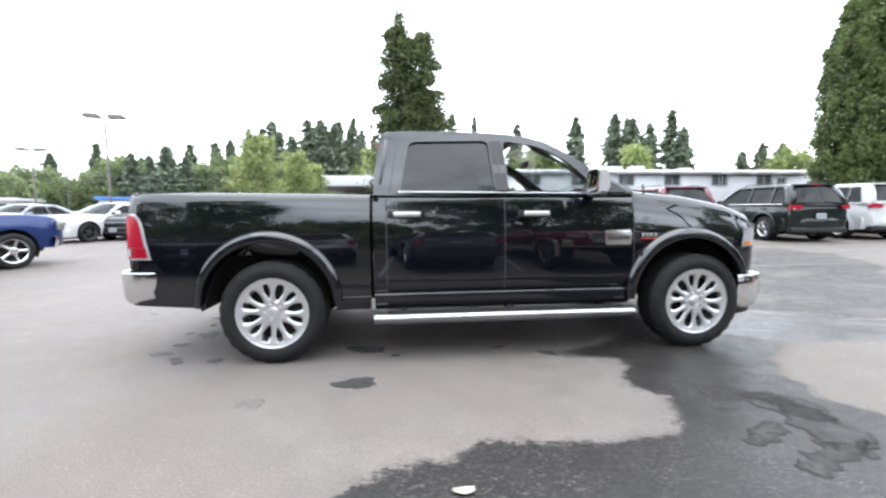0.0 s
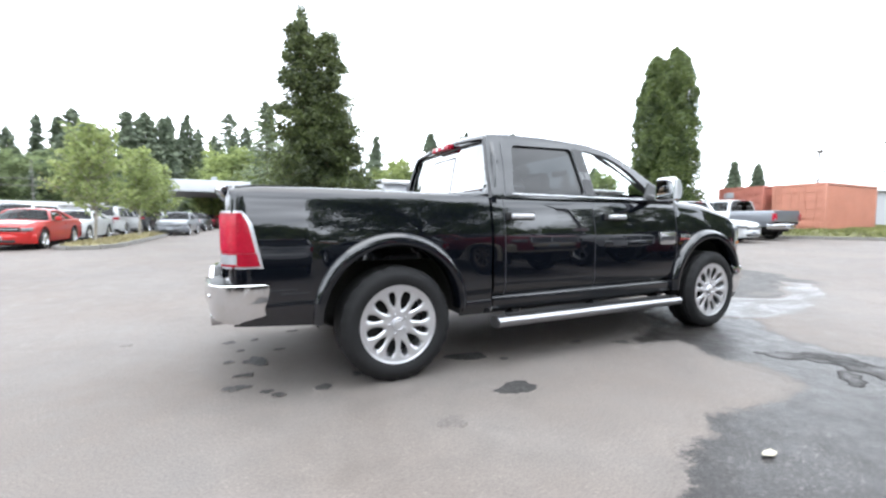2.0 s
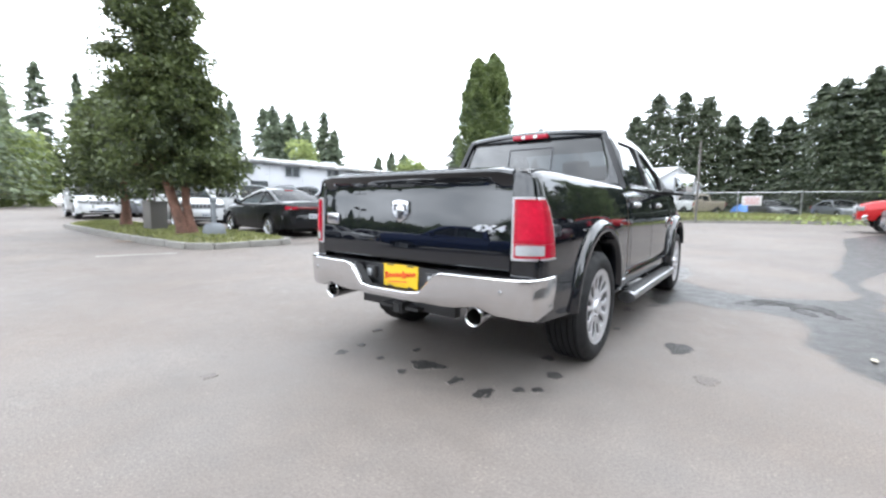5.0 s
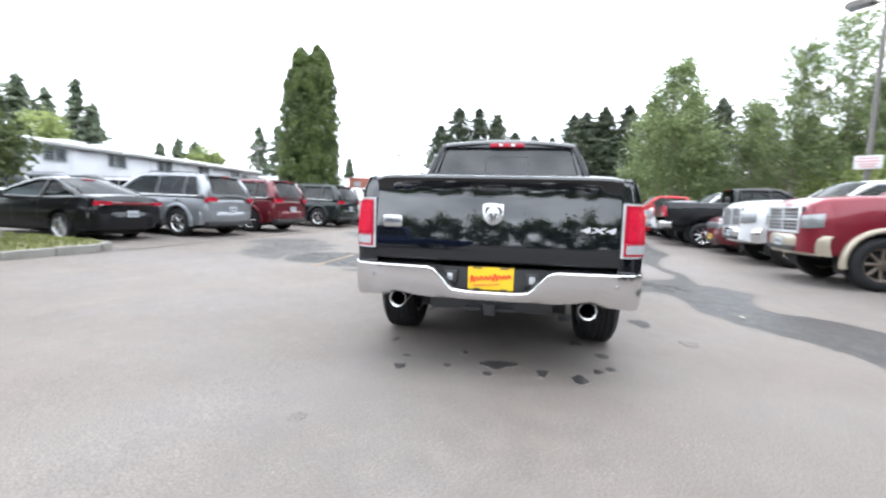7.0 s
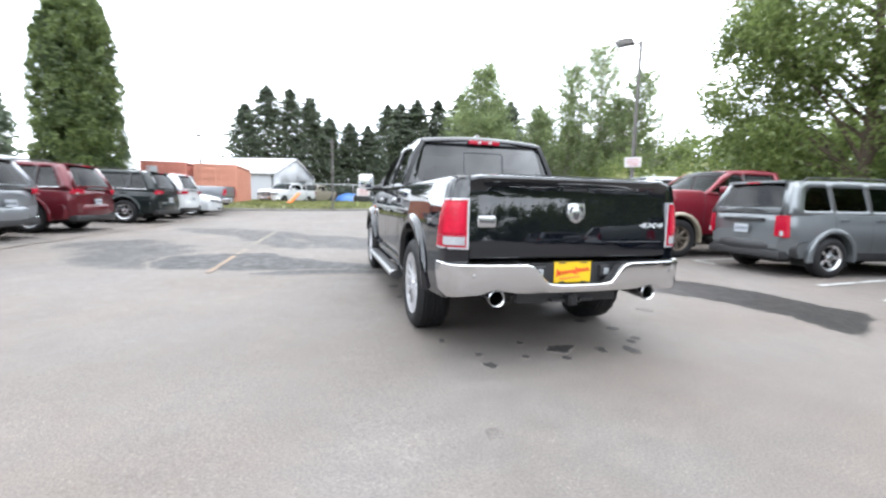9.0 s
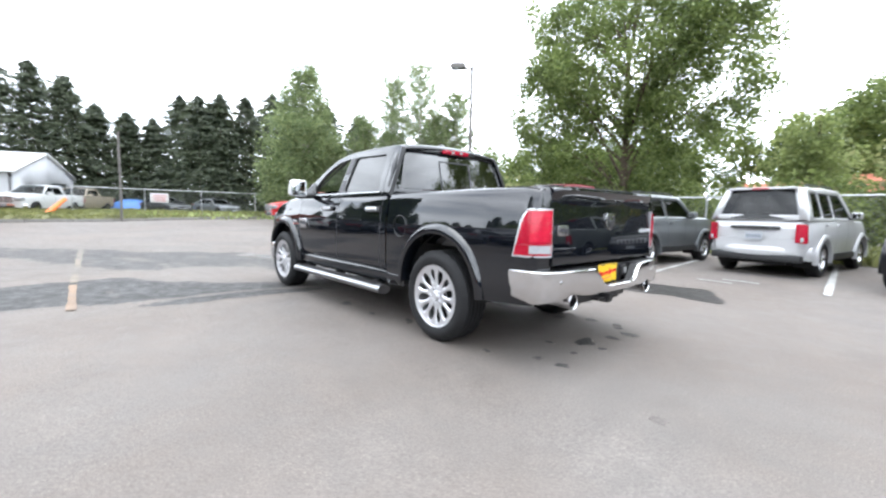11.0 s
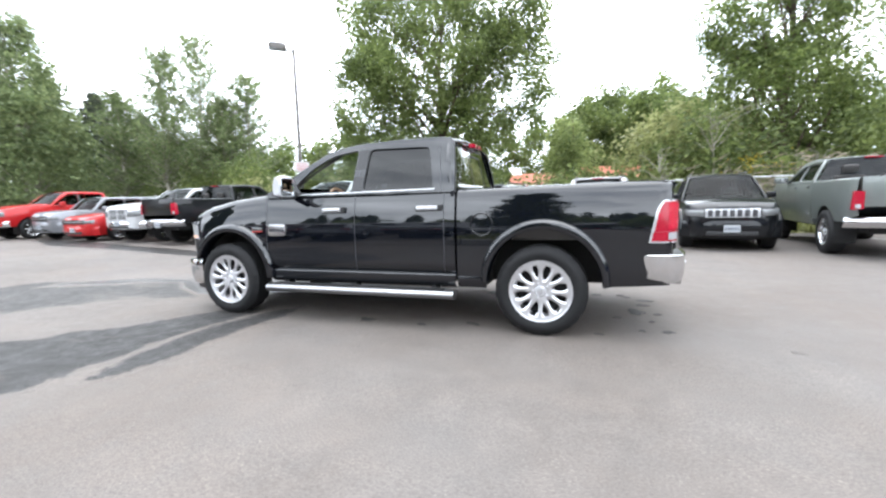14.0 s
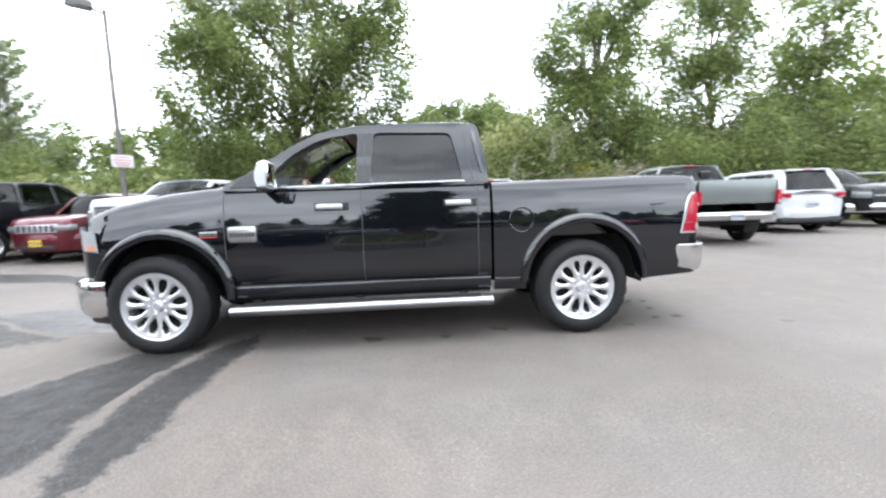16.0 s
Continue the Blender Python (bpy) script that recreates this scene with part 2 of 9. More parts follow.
DRY = (0.1120, 0.0993, 0.0905)
M = dict(
    asphalt=asphalt("asphalt", DRY, 0.85),
    wet=asphalt("wet_asphalt", (0.0175, 0.0160, 0.0150), 0.42, wet=1.0, edge=True),
    puddle=asphalt("gritty_puddle", (0.0095, 0.0078, 0.0068), 0.55, wet=1.3, edge=True, base=(0.0205, 0.0188, 0.0178)),
    pale_leaf=mat("dry_leaf", (0.33, 0.30, 0.24), 0.8),
    damp=asphalt("damp_asphalt", (0.045, 0.0425, 0.0410), 0.8, wet=0.5, patch=(0.32, 0.48), edge=True),
    damp_dark=asphalt("dark_damp_asphalt", (0.024, 0.0228, 0.0220), 0.7, wet=0.5, patch=(0.26, 0.40), edge=True),
    film=asphalt("water_film", (0.034, 0.0325, 0.032), 0.36, wet=0.6, patch=(0.34, 0.54), edge=True),
    faint=asphalt("faint_stain", (0.088, 0.078, 0.072), 0.85, wet=0.2, edge=True),
    black_paint=mat("black_paint", (0.0028, 0.0036, 0.0056), 0.6, 0, 0.1, coat=1.0, scale=1.0, spec=0.0, coat_ior=1.64),
    chrome=mat("chrome", (0.66, 0.66, 0.67), 0.09, 1.0, 0.03),
    bright_trim=mat("bright_trim", (0.55, 0.56, 0.58), 0.22, 0.45, 0.03),
    machined=mat("machined_aluminium", (0.60, 0.60, 0.62), 0.36, 0.85, 0.05, fine=90),
    red_bright=mat("bright_red_lens", (0.38, 0.005, 0.024), 0.25, 0, 0.3, scale=24, coat=0.35, spec=0.3),
    satin=mat("satin_aluminium", (0.54, 0.54, 0.55), 0.22, 1.0, 0.06, fine=90),
    board=mat("polished_step_tube", (0.31, 0.31, 0.32), 0.30, 1.0, 0.03, rvar=0.0),
    rubber=mat("rubber", (0.0085, 0.0085, 0.0092), 0.7, 0, 0.2, fine=40, bump=0.001, spec=0.3),
    plastic=mat("black_plastic", (0.012, 0.012, 0.013), 0.5, 0, 0.15, fine=200, bump=0.0004),
    under=mat("dark_underbody", (0.010, 0.010, 0.010), 0.9, 0, 0.3),
    red_lens=mat("red_lens", (0.28, 0.004, 0.018), 0.25, 0, 0.25, scale=14, coat=0.35, spec=0.3),
    clear_lens=mat("clear_lens", (0.36, 0.37, 0.39), 0.10, 0.3, 0.15, scale=14, coat=1.0),
    head_lens=mat("headlight_glass", (0.17, 0.175, 0.18), 0.16, 0.25, 0.3, scale=16, coat=0.5),
    red_dark=mat("dark_red_lens", (0.10, 0.006, 0.010), 0.12, 0, 0.2, scale=20, coat=1.0),
    amber=mat("amber_lens", (0.42, 0.15, 0.05), 0.2, 0, 0.1, coat=1.0),
    plate_yellow=mat("plate_yellow", (0.56, 0.36, 0.006), 0.45, 0, 0.05),
    plate_white=mat("plate_white", (0.31, 0.33, 0.35), 0.45, 0, 0.08),
    red_ink=mat("red_ink", (0.60, 0.03, 0.02), 0.5),
    dark_ink=mat("dark_ink", (0.03, 0.03, 0.035), 0.5),
    plate_ink=mat("plate_ink", (0.10, 0.11, 0.14), 0.5),
    tan=mat("tan_leather", (0.23, 0.13, 0.075), 0.6, 0, 0.12, bump=0.0006),
    beige=mat("beige_cloth", (0.20, 0.17, 0.145), 0.9, 0, 0.08),
    dark_trim=mat("dark_trim", (0.025, 0.023, 0.022), 0.6, 0, 0.12),
    glass_clear=glass("clear_glass", (0.80, 0.86, 0.84)),
    glass_dark=glass("privacy_glass", (0.022, 0.025, 0.028), 0.045, 3.8),
    glass_back=glass("cab_back_glass", (0.022, 0.025, 0.028), 0.05, 1.6),
    glass_car=glass("dark_car_glass", (0.05, 0.056, 0.06), 0.035, 7.0),
    glass_mid=glass("tinted_glass", (0.16, 0.20, 0.20), 0.020, 7.5),
    mirror=mat("mirror_glass", (0.75, 0.77, 0.78), 0.02, 1.0, 0.02),
    steel=mat("galvanised_steel", (0.42, 0.43, 0.44), 0.45, 0.85, 0.15),
    wire=mat("dull_fence_wire", (0.13, 0.135, 0.135), 0.6, 0.5, 0.1),
    dark_rim=mat("bronze_rim", (0.13, 0.105, 0.085), 0.4, 0.6, 0.15),
    pole=mat("lamp_pole_paint", (0.10, 0.092, 0.085), 0.6, 0.1, 0.15),
    concrete=mat("concrete", (0.150, 0.143, 0.130), 0.9, 0, 0.32, scale=5, fine=40, bump=0.003),
    white_wall=mat("white_metal_siding", (0.36, 0.365, 0.38), 0.6, 0, 0.06, scale=0.6),
    roof_white=mat("white_metal_roof", (0.47, 0.47, 0.47), 0.5, 0, 0.05),
    dark_win=mat("dark_window_glass", (0.05, 0.055, 0.06), 0.12, 0, 0.3, coat=0.5),
    rust=mat("container_paint", (0.40, 0.168, 0.112), 0.65, 0, 0.18, scale=1.2, fine=30),
    rust_dark=mat("container_paint_dark", (0.34, 0.115, 0.082), 0.65, 0, 0.18, scale=1.2, fine=30),
    bark=mat("bark", (0.085, 0.062, 0.045), 0.95, 0, 0.4, scale=4, fine=25, bump=0.02),
    bark_red=mat("red_bark", (0.125, 0.064, 0.045), 0.95, 0, 0.75, scale=3, fine=14, bump=0.05),
    bark_pale=mat("pale_bark", (0.25, 0.23, 0.19), 0.9, 0, 0.35, scale=4, fine=25, bump=0.01),
    soil=mat("soil", (0.115, 0.115, 0.05), 1.0, 0, 0.35, scale=1.5, fine=20, bump=0.02, space="Object"),
    line_white=asphalt("worn_white_paint", (0.33, 0.33, 0.32), 0.8, wet=0.01, patch=(0.26, 0.46)),
    line_orange=asphalt("worn_orange_paint", (0.185, 0.128, 0.088), 0.8, wet=0.01, patch=(0.36, 0.56), base=(0.085, 0.078, 0.074)),
    line_tan=asphalt("worn_tan_paint", (0.160, 0.132, 0.102), 0.8, wet=0.01, patch=(0.40, 0.60), base=(0.095, 0.089, 0.085)),
    orange=mat("orange_plastic", (0.80, 0.20, 0.05), 0.5),
    red_roof=mat("orange_roof", (0.35, 0.115, 0.07), 0.7, 0, 0.15),
    sign=mat("sign_face", (0.45, 0.44, 0.44), 0.4),
    sign_red=mat("sign_print", (0.36, 0.17, 0.17), 0.5),
    pedestal=mat("weathered_grey_plastic", (0.125, 0.135, 0.145), 0.7, 0, 0.18, scale=6, fine=60),
    grey_box=mat("grey_plastic", (0.22, 0.235, 0.25), 0.6, 0, 0.1),
    blue_tarp=mat("blue_tarp", (0.04, 0.13, 0.35), 0.5),
)


# ---- builders ----
def smooth(ob, angle=38):
    me = ob.data
    me.polygons.foreach_set("use_smooth", [True] * len(me.polygons))
    me.set_sharp_from_angle(angle=radians(angle))
    return ob


def part(name, bm, material, parent=None, label="", angle=38):
    """One bmesh as one mesh object under a thing or a part."""
    me = bpy.data.meshes.new(name)
    bmesh.ops.recalc_face_normals(bm, faces=bm.faces)
    bm.to_mesh(me)
    bm.free()
    me.materials.append(material)
    ob = new(name, me)
    ob.parent = parent
    smooth(ob, angle)
    return tagged(ob, label)


def cloud_part(name, verts, faces, material, parent=None, label=""):
    me = bpy.data.meshes.new(name)
    me.from_pydata(verts, [], faces)
    me.materials.append(material)
    ob = new(name, me)
    ob.parent = parent
    return tagged(ob, label)


def thing(name, m, label, category, group="", kind=""):
    ob = tagged(new(name), label, category, group, kind)
    ob.empty_display_size = 0.2
    ob.matrix_world = m
    return ob


def box(bm, x0, x1, y0, y1, z0, z1, bevel=0.0, seg=2, m=None):
    vs = [bm.verts.new((x, y, z)) for z in (z0, z1) for y in (y0, y1) for x in (x0, x1)]
    fs = [bm.faces.new([vs[i] for i in q]) for q in ((0, 2, 3, 1), (4, 5, 7, 6), (0, 1, 5, 4), (2, 6, 7, 3), (0, 4, 6, 2), (1, 3, 7, 5))]
    if bevel:
        es = list({e for f in fs for e in f.edges})
        r = bmesh.ops.bevel(bm, geom=es, offset=bevel, segments=seg, profile=0.6, affect="EDGES")
        vs = list({v for f in r["faces"] for v in f.verts} | {v for v in vs if v.is_valid})
    if m is not None:
        bmesh.ops.transform(bm, matrix=m, verts=[v for v in vs if v.is_valid])
    return bm


def new_box(*a, **k):
    return box(bmesh.new(), *a, **k)


def rings(bm, loops, closed=True, cap=False):
    """A skin over rings of points of equal number."""
    vs = [[bm.verts.new(p) for p in ring] for ring in loops]
    n = len(vs[0])
    for a, b in zip(vs, vs[1:]):
        for i in range(n if closed else n - 1):
            j = (i + 1) % n
            try:
                bm.faces.new((a[i], a[j], b[j], b[i]))
            except ValueError:
                pass
    if cap:
        for ring in (vs[0], vs[-1]):
            bm.faces.new(ring)
    return vs


def lathe(bm, profile, centre=(0, 0, 0), axis="y", seg=32, sign=1, cap=True):
    """Turns a profile of (radius, along) round an axis."""
    cx, cy, cz = centre
    loops = []
    for r, s in profile:
        ring = []
        for k in range(seg):
            a = 2 * math.pi * k / seg
            u, v = r * math.cos(a), r * math.sin(a)
            ring.append({"y": (cx + u, cy + sign * s, cz + v), "x": (cx + sign * s, cy + u, cz + v), "z": (cx + u, cy + v, cz + sign * s)}[axis])
        loops.append(ring)
    return rings(bm, loops, cap=cap)


def tube(bm, pts, radii, seg=8, cap=True):
    """A tapered tube along points."""
    pts = [Vector(p) for p in pts]
    radii = radii if hasattr(radii, "__len__") else [radii] * len(pts)
    loops = []
    for i, (p, r) in enumerate(zip(pts, radii)):
        d = (pts[min(i + 1, len(pts) - 1)] - pts[max(i - 1, 0)]).normalized()
        side = d.cross(Vector((0, 0, 1)) if abs(d.z) < 0.9 else Vector((1, 0, 0))).normalized()
        up = side.cross(d)
        loops.append([p + r * (math.cos(2 * math.pi * k / seg) * side + math.sin(2 * math.pi * k / seg) * up) for k in range(seg)])
    rings(bm, loops, cap=cap)
    return bm


def prism(bm, outline, place, depth, bevel=0.0):
    """Extrudes a 2-D outline: place(u, v, d) gives the point at depth d."""
    a = [bm.verts.new(place(u, v, 0)) for u, v in outline]
    b = [bm.verts.new(place(u, v, depth)) for u, v in outline]
    n = len(a)
    fs = [bm.faces.new(a), bm.faces.new(b[::-1])]
    for i in range(n):
        fs.append(bm.faces.new((a[i], b[i], b[(i + 1) % n], a[(i + 1) % n])))
    if bevel:
        bmesh.ops.bevel(bm, geom=list(fs[1].edges), offset=bevel, segments=2, profile=0.6, affect="EDGES")
    return bm


def rounded(points, r, seg=4):
    """An outline with its corners rounded."""
    out, n = [], len(points)
    for i in range(n):
        p, a, b = (Vector((*points[(i + k) % n], 0)) for k in (0, -1, 1))
        da, db = (a - p), (b - p)
        k = min(r, da.length * 0.45, db.length * 0.45)
        s, e = p + da.normalized() * k, p + db.normalized() * k
        for j in range(seg + 1):
            t = j / seg
            q = (1 - t) ** 2 * s + 2 * t * (1 - t) * p + t * t * e
            out.append((q.x, q.y))
    return out


def sheet(bm, outline, holes, place, step=0.12, fine=0.0):
    """A filled 2-D outline with holes, laid into space by place(u, v)."""
    def dense(loop):
        out = []
        for (x0, y0), (x1, y1) in zip(loop, loop[1:] + loop[:1]):
            k = max(1, int(math.hypot(x1 - x0, y1 - y0) / step))
            out += [(x0 + (x1 - x0) * i / k, y0 + (y1 - y0) * i / k) for i in range(k)]
        return out
    edges = []
    for loop in [outline] + holes:
        vs = [bm.verts.new((u, v, 0)) for u, v in dense(loop)]
        edges += [bm.edges.new((vs[i], vs[(i + 1) % len(vs)])) for i in range(len(vs))]
    bmesh.ops.triangle_fill(bm, use_beauty=True, use_dissolve=False, edges=edges)
    for _ in range(4 if fine else 0):
        long = [e for e in bm.edges if e.calc_length() > fine and not e.is_boundary]
        if not long:
            break
        bmesh.ops.subdivide_edges(bm, edges=long, cuts=1)
        bmesh.ops.triangulate(bm, faces=[f for f in bm.faces if len(f.verts) > 3])
    for v in bm.verts:
        v.co = place(v.co.x, v.co.y)
    return bm


def thicken(ob, t, offset=-1.0):
    md = ob.modifiers.new("thickness", "SOLIDIFY")
    md.thickness, md.offset = t, offset
    return ob


def ease(x, xs, ys):
    """A smooth curve through points, by cosine steps between them."""
    return float(np.interp(x, xs, ys))


def ground_z(x, y):
    """The lot rises gently away from the truck, ahead and to its left."""
    sx, sy = max(0.0, x - 3.0), min(1.0, max(0.0, (y + 4.0) / 10.0))
    sy = sy * sy * (3 - 2 * sy)
    sy = max(sy, min(1.0, max(0.0, (x - 6.0) / 8.0)))
    return 0.0125 * min(sx, 45.0) * sy + 0.012 * max(0.0, min(y, 40.0) - 1.0)


def stand(x, y, heading=0.0):
    """A pose on the ground; heading in degrees from +x, counter-clockwise."""
    e = 0.5
    pitch = math.degrees(math.atan2(ground_z(x + e * math.cos(radians(heading)), y + e * math.sin(radians(heading))) - ground_z(x, y), e))
    return pose(x, y, ground_z(x, y), 0, -pitch, heading)


# ---- vehicle builders: x ahead, y to the left, z up, origin on the ground under the rear axle ----
def body_section(zb, zt, w, tuck=0.06, lean=0.03, r=0.07, crown=0.03, to=0.0, nside=16, narc=4, ntop=6):
    """Half a cross-section, from the sill up the side, over the shoulder and in to y = to."""
    pts = []
    for i in range(nside):
        u = i / (nside - 1)
        z = zb + (zt - r - zb) * u
        pts.append((w - tuck * (1 - u) ** 3 - lean * max(0.0, u - 0.55) ** 2 / 0.2, z))
    y1, z1 = pts[-1]
    for i in range(1, narc + 1):
        a = math.pi / 2 * i / narc
        pts.append((y1 - r * (1 - math.cos(a)), z1 + r * math.sin(a)))
    y2, z2 = pts[-1]
    for i in range(1, ntop + 1):
        t = i / ntop
        pts.append((y2 + (to - y2) * t, z2 + crown * (1 - (1 - t) ** 2)))
    return pts


def loft(xs, section, arches=(), nside=16, both=True, caps=(True, True)):
    """A skin through half-sections along x, mirrored, with round wheel openings cut into its sides."""
    bm = bmesh.new()
    halves = [section(x) for x in xs]
    for sy in (1, -1) if both else (1,):
        grid = [[bm.verts.new((x, sy * y, z)) for y, z in half] for x, half in zip(xs, halves)]
        inside = set()
        for row in grid:
            for v in row[:nside]:
                for cx, cz, rr in arches:
                    if math.hypot(v.co.x - cx, v.co.z - cz) < rr:
                        inside.add(v)
        for a, b in zip(grid, grid[1:]):
            for i in range(len(a) - 1):
                q = (a[i], a[i + 1], b[i + 1], b[i])
                if not all(v in inside for v in q):
                    bm.faces.new(q if sy > 0 else q[::-1])
        for v in inside:
            if v.link_faces:
                cx, cz, rr = min(arches, key=lambda c: math.hypot(v.co.x - c[0], v.co.z - c[1]))
                d = math.hypot(v.co.x - cx, v.co.z - cz) or 1e-6
                v.co.x, v.co.z = cx + (v.co.x - cx) * rr / d, cz + (v.co.z - cz) * rr / d
        for on, row in zip(caps, (grid[0], grid[-1])):
            if on:
                ok = [v for v in row if v.is_valid]
                mid = [bm.verts.new((v.co.x, 0, v.co.z)) for v in ok]
                for i in range(len(ok) - 1):
                    try:
                        bm.faces.new((ok[i], ok[i + 1], mid[i + 1], mid[i]))
                    except ValueError:
                        pass
    bmesh.ops.delete(bm, geom=[v for v in bm.verts if not v.link_faces], context="VERTS")
    bmesh.ops.remove_doubles(bm, verts=bm.verts, dist=0.0008)
    return bm


def span(a, b, step):
    n = max(2, int(round(abs(b - a) / step)) + 1)
    return [a + (b - a) * i / (n - 1) for i in range(n)]


def arch_flare(bm, cx, cz, r0, r1, y, side, a0=-12, a1=192, bulge=0.03, seg=28, taper=0.0):
    """A wheel-arch moulding: a raised band round the opening."""
    loops = []
    for k in range(seg + 1):
        a = radians(a0 + (a1 - a0) * k / seg)
        c, s = math.cos(a), math.sin(a)
        t = 1 - taper * (1 - max(0.0, math.sin(a))) ** 2
        q, b = r0 + (r1 - r0) * t, bulge * t
        prof = [(r0, y - 0.10), (r0, y + b * 0.7), (r0 + 0.006, y + b * 0.95), (r0 + 0.014, y + b), (q - 0.042, y + b * 1.02), (q - 0.030, y + b * 0.90), (q - 0.004, y + b * 0.15), (q, y - 0.012), (q, y - 0.06)]
        loops.append([(cx + r * c, side * yy, cz + r * s) for r, yy in prof])
    rings(bm, loops, closed=False)


def wheel_well(bm, cx, cz, r, y0, y1, side, seg=18, a0=-25, a1=205):
    loops = [[(cx + r * math.cos(radians(a0 + (a1 - a0) * k / seg)), side * y, cz + r * math.sin(radians(a0 + (a1 - a0) * k / seg))) for k in range(seg + 1)] for y in (y0, y1)]
    rings(bm, loops, closed=False)
    vs = [bm.verts.new(p) for p in loops[0]]
    bm.faces.new(vs)


WHEELS = {}


def wheel_meshes(r, w, rim, style):
    """Tyre, rim and dark inside of a wheel about the origin, its outside towards -y; made once for each size."""
    key = (r, w, rim, style)
    if key in WHEELS:
        return WHEELS[key]
    h = w / 2
    hero = style == "ten"
    seg = 72 if hero else 36
    t = bmesh.new()
    side = [(rim - 0.012, -h + 0.02), (rim + 0.008, -h + 0.004), (rim + 0.03, -h - 0.004), ((rim + r) / 2, -h - 0.012), (r - 0.045, -h - 0.002), (r - 0.02, -h + 0.012), (r - 0.005, -h + 0.03)]
    tread = []
    if hero:
        for k in range(5):
            c = -h + 0.055 + (w - 0.11) * k / 4
            tread += [(r, c - 0.022), (r, c - 0.006), (r - 0.011, c - 0.005), (r - 0.011, c + 0.005), (r, c + 0.006)]
    else:
        tread = [(r, -h * 0.5), (r, h * 0.5)]
    vs = lathe(t, side + tread + [(a, -b) for a, b in reversed(side)], seg=seg, cap=False)
    if hero:
        # shoulder blocks: every third rib of the shoulder rows sits lower
        n = len(vs)
        for row in (5, 6, 7, n - 8, n - 7, n - 6):
            for k in range(0, seg, 3):
                v = vs[row][k]
                f = (math.hypot(v.co.x, v.co.z) - 0.010) / math.hypot(v.co.x, v.co.z)
                v.co.x, v.co.z = v.co.x * f, v.co.z * f
    rm = bmesh.new()
    lathe(rm, [(rim - 0.035, -h + 0.085), (rim - 0.028, -h + 0.045), (rim - 0.022, -h + 0.022), (rim - 0.006, -h + 0.006), (rim + 0.004, -h + 0.004), (rim + 0.006, -h + 0.02), (rim - 0.002, h - 0.02), (rim - 0.04, h - 0.02), (rim - 0.045, -h + 0.10)], seg=seg, cap=False)
    if hero:
        lathe(rm, [(rim - 0.044, -h + 0.06), (rim - 0.041, -h + 0.017), (rim - 0.018, -h + 0.008), (rim - 0.006, -h + 0.010)], seg=seg, cap=False)
    if hero:
        # six wide and six narrow almond openings between paired spokes that swell towards the rim
        def almond(a, r0, r1, hw):
            left, right = [], []
            for k in range(15):
                t = k / 14
                q, u = r0 + (r1 - r0) * t, hw * math.sin(math.pi * t ** 1.2) ** 0.7
                for side_, sg in ((left, -1), (right, 1)):
                    side_.append((q * math.cos(a) - sg * u * math.sin(a), q * math.sin(a) + sg * u * math.cos(a)))
            return left + right[-2:0:-1]
        holes = []
        for k in range(6):
            a = math.pi / 3 * k + 0.22
            holes += [almond(a, 0.098, rim - 0.022, 0.0335), almond(a + math.pi / 6, 0.122, rim - 0.024, 0.0245)]
        flat = [np.array(q) for q in holes]

        def face_at(u, v):
            rad = math.hypot(u, v)
            near = min(float(np.min(np.hypot(q[:, 0] - u, q[:, 1] - v))) for q in flat)
            roll = 0.009 * math.exp(-near / 0.008) if 0.09 < rad < rim - 0.016 else 0.0
            return (u, -h + 0.010 + 0.022 * (1 - rad / rim) + roll, v)
        disc = sheet(bmesh.new(), [((rim - 0.004) * math.cos(2 * math.pi * k / 96), (rim - 0.004) * math.sin(2 * math.pi * k / 96)) for k in range(96)], holes, face_at, 0.03, 0.018)
        bmesh.ops.recalc_face_normals(disc, faces=disc.faces)
        bmesh.ops.solidify(disc, geom=list(disc.faces), thickness=0.035 if disc.faces[:][0].normal.y < 0 else -0.035)
        tmp = bpy.data.meshes.new("disc")
        disc.to_mesh(tmp)
        disc.free()
        rm.from_mesh(tmp)
        bpy.data.meshes.remove(tmp)
    else:
        count, pair = {"five": (5, False), "seven": (7, False), "five_y": (5, True), "eight": (8, False)}[style]
        for k in range(count):
            for s in ((-1, 1) if pair else (0,)):
                a = 2 * math.pi * (k + (0.5 if pair else 0)) / count
                off_in, off_out = (0.24 * s, 0.29 * s) if pair else (0, 0)
                wi, wo = (0.030, 0.034) if pair else (0.052, 0.036) if count > 5 else (0.06, 0.05)
                loops = []
                for rad, yy, ww, ao in ((0.055, -h + 0.035, wi, off_in * 1.7), (rim * 0.45, -h + 0.032, wi * 0.95, off_in), (rim * 0.75, -h + 0.030, wi, off_out * 0.92), (rim - 0.018, -h + 0.022, wo * 1.25, off_out)):
                    b = a + ao
                    c, sn = math.cos(b), math.sin(b)
                    loops.append([(rad * c + u * ww / 2 * -sn, yy + d, rad * sn + u * ww / 2 * c) for u, d in ((-1, 0.03), (-0.9, 0.004), (-0.35, -0.006), (0.35, -0.006), (0.9, 0.004), (1, 0.03), (0, 0.045))])
                rings(rm, loops, cap=True)
    lathe(rm, [(0.012, -h + 0.010), (0.030, -h + 0.011), (0.034, -h + 0.016), (0.038, -h + 0.012), (0.045, -h + 0.014), (0.052, -h + 0.032), (0.085, -h + 0.034), (0.098, -h + 0.032), (0.104, -h + 0.07)] if hero else [(0.012, -h + 0.012), (0.045, -h + 0.014), (0.052, -h + 0.024), (0.085, -h + 0.03), (0.09, -h + 0.07)], seg=30)
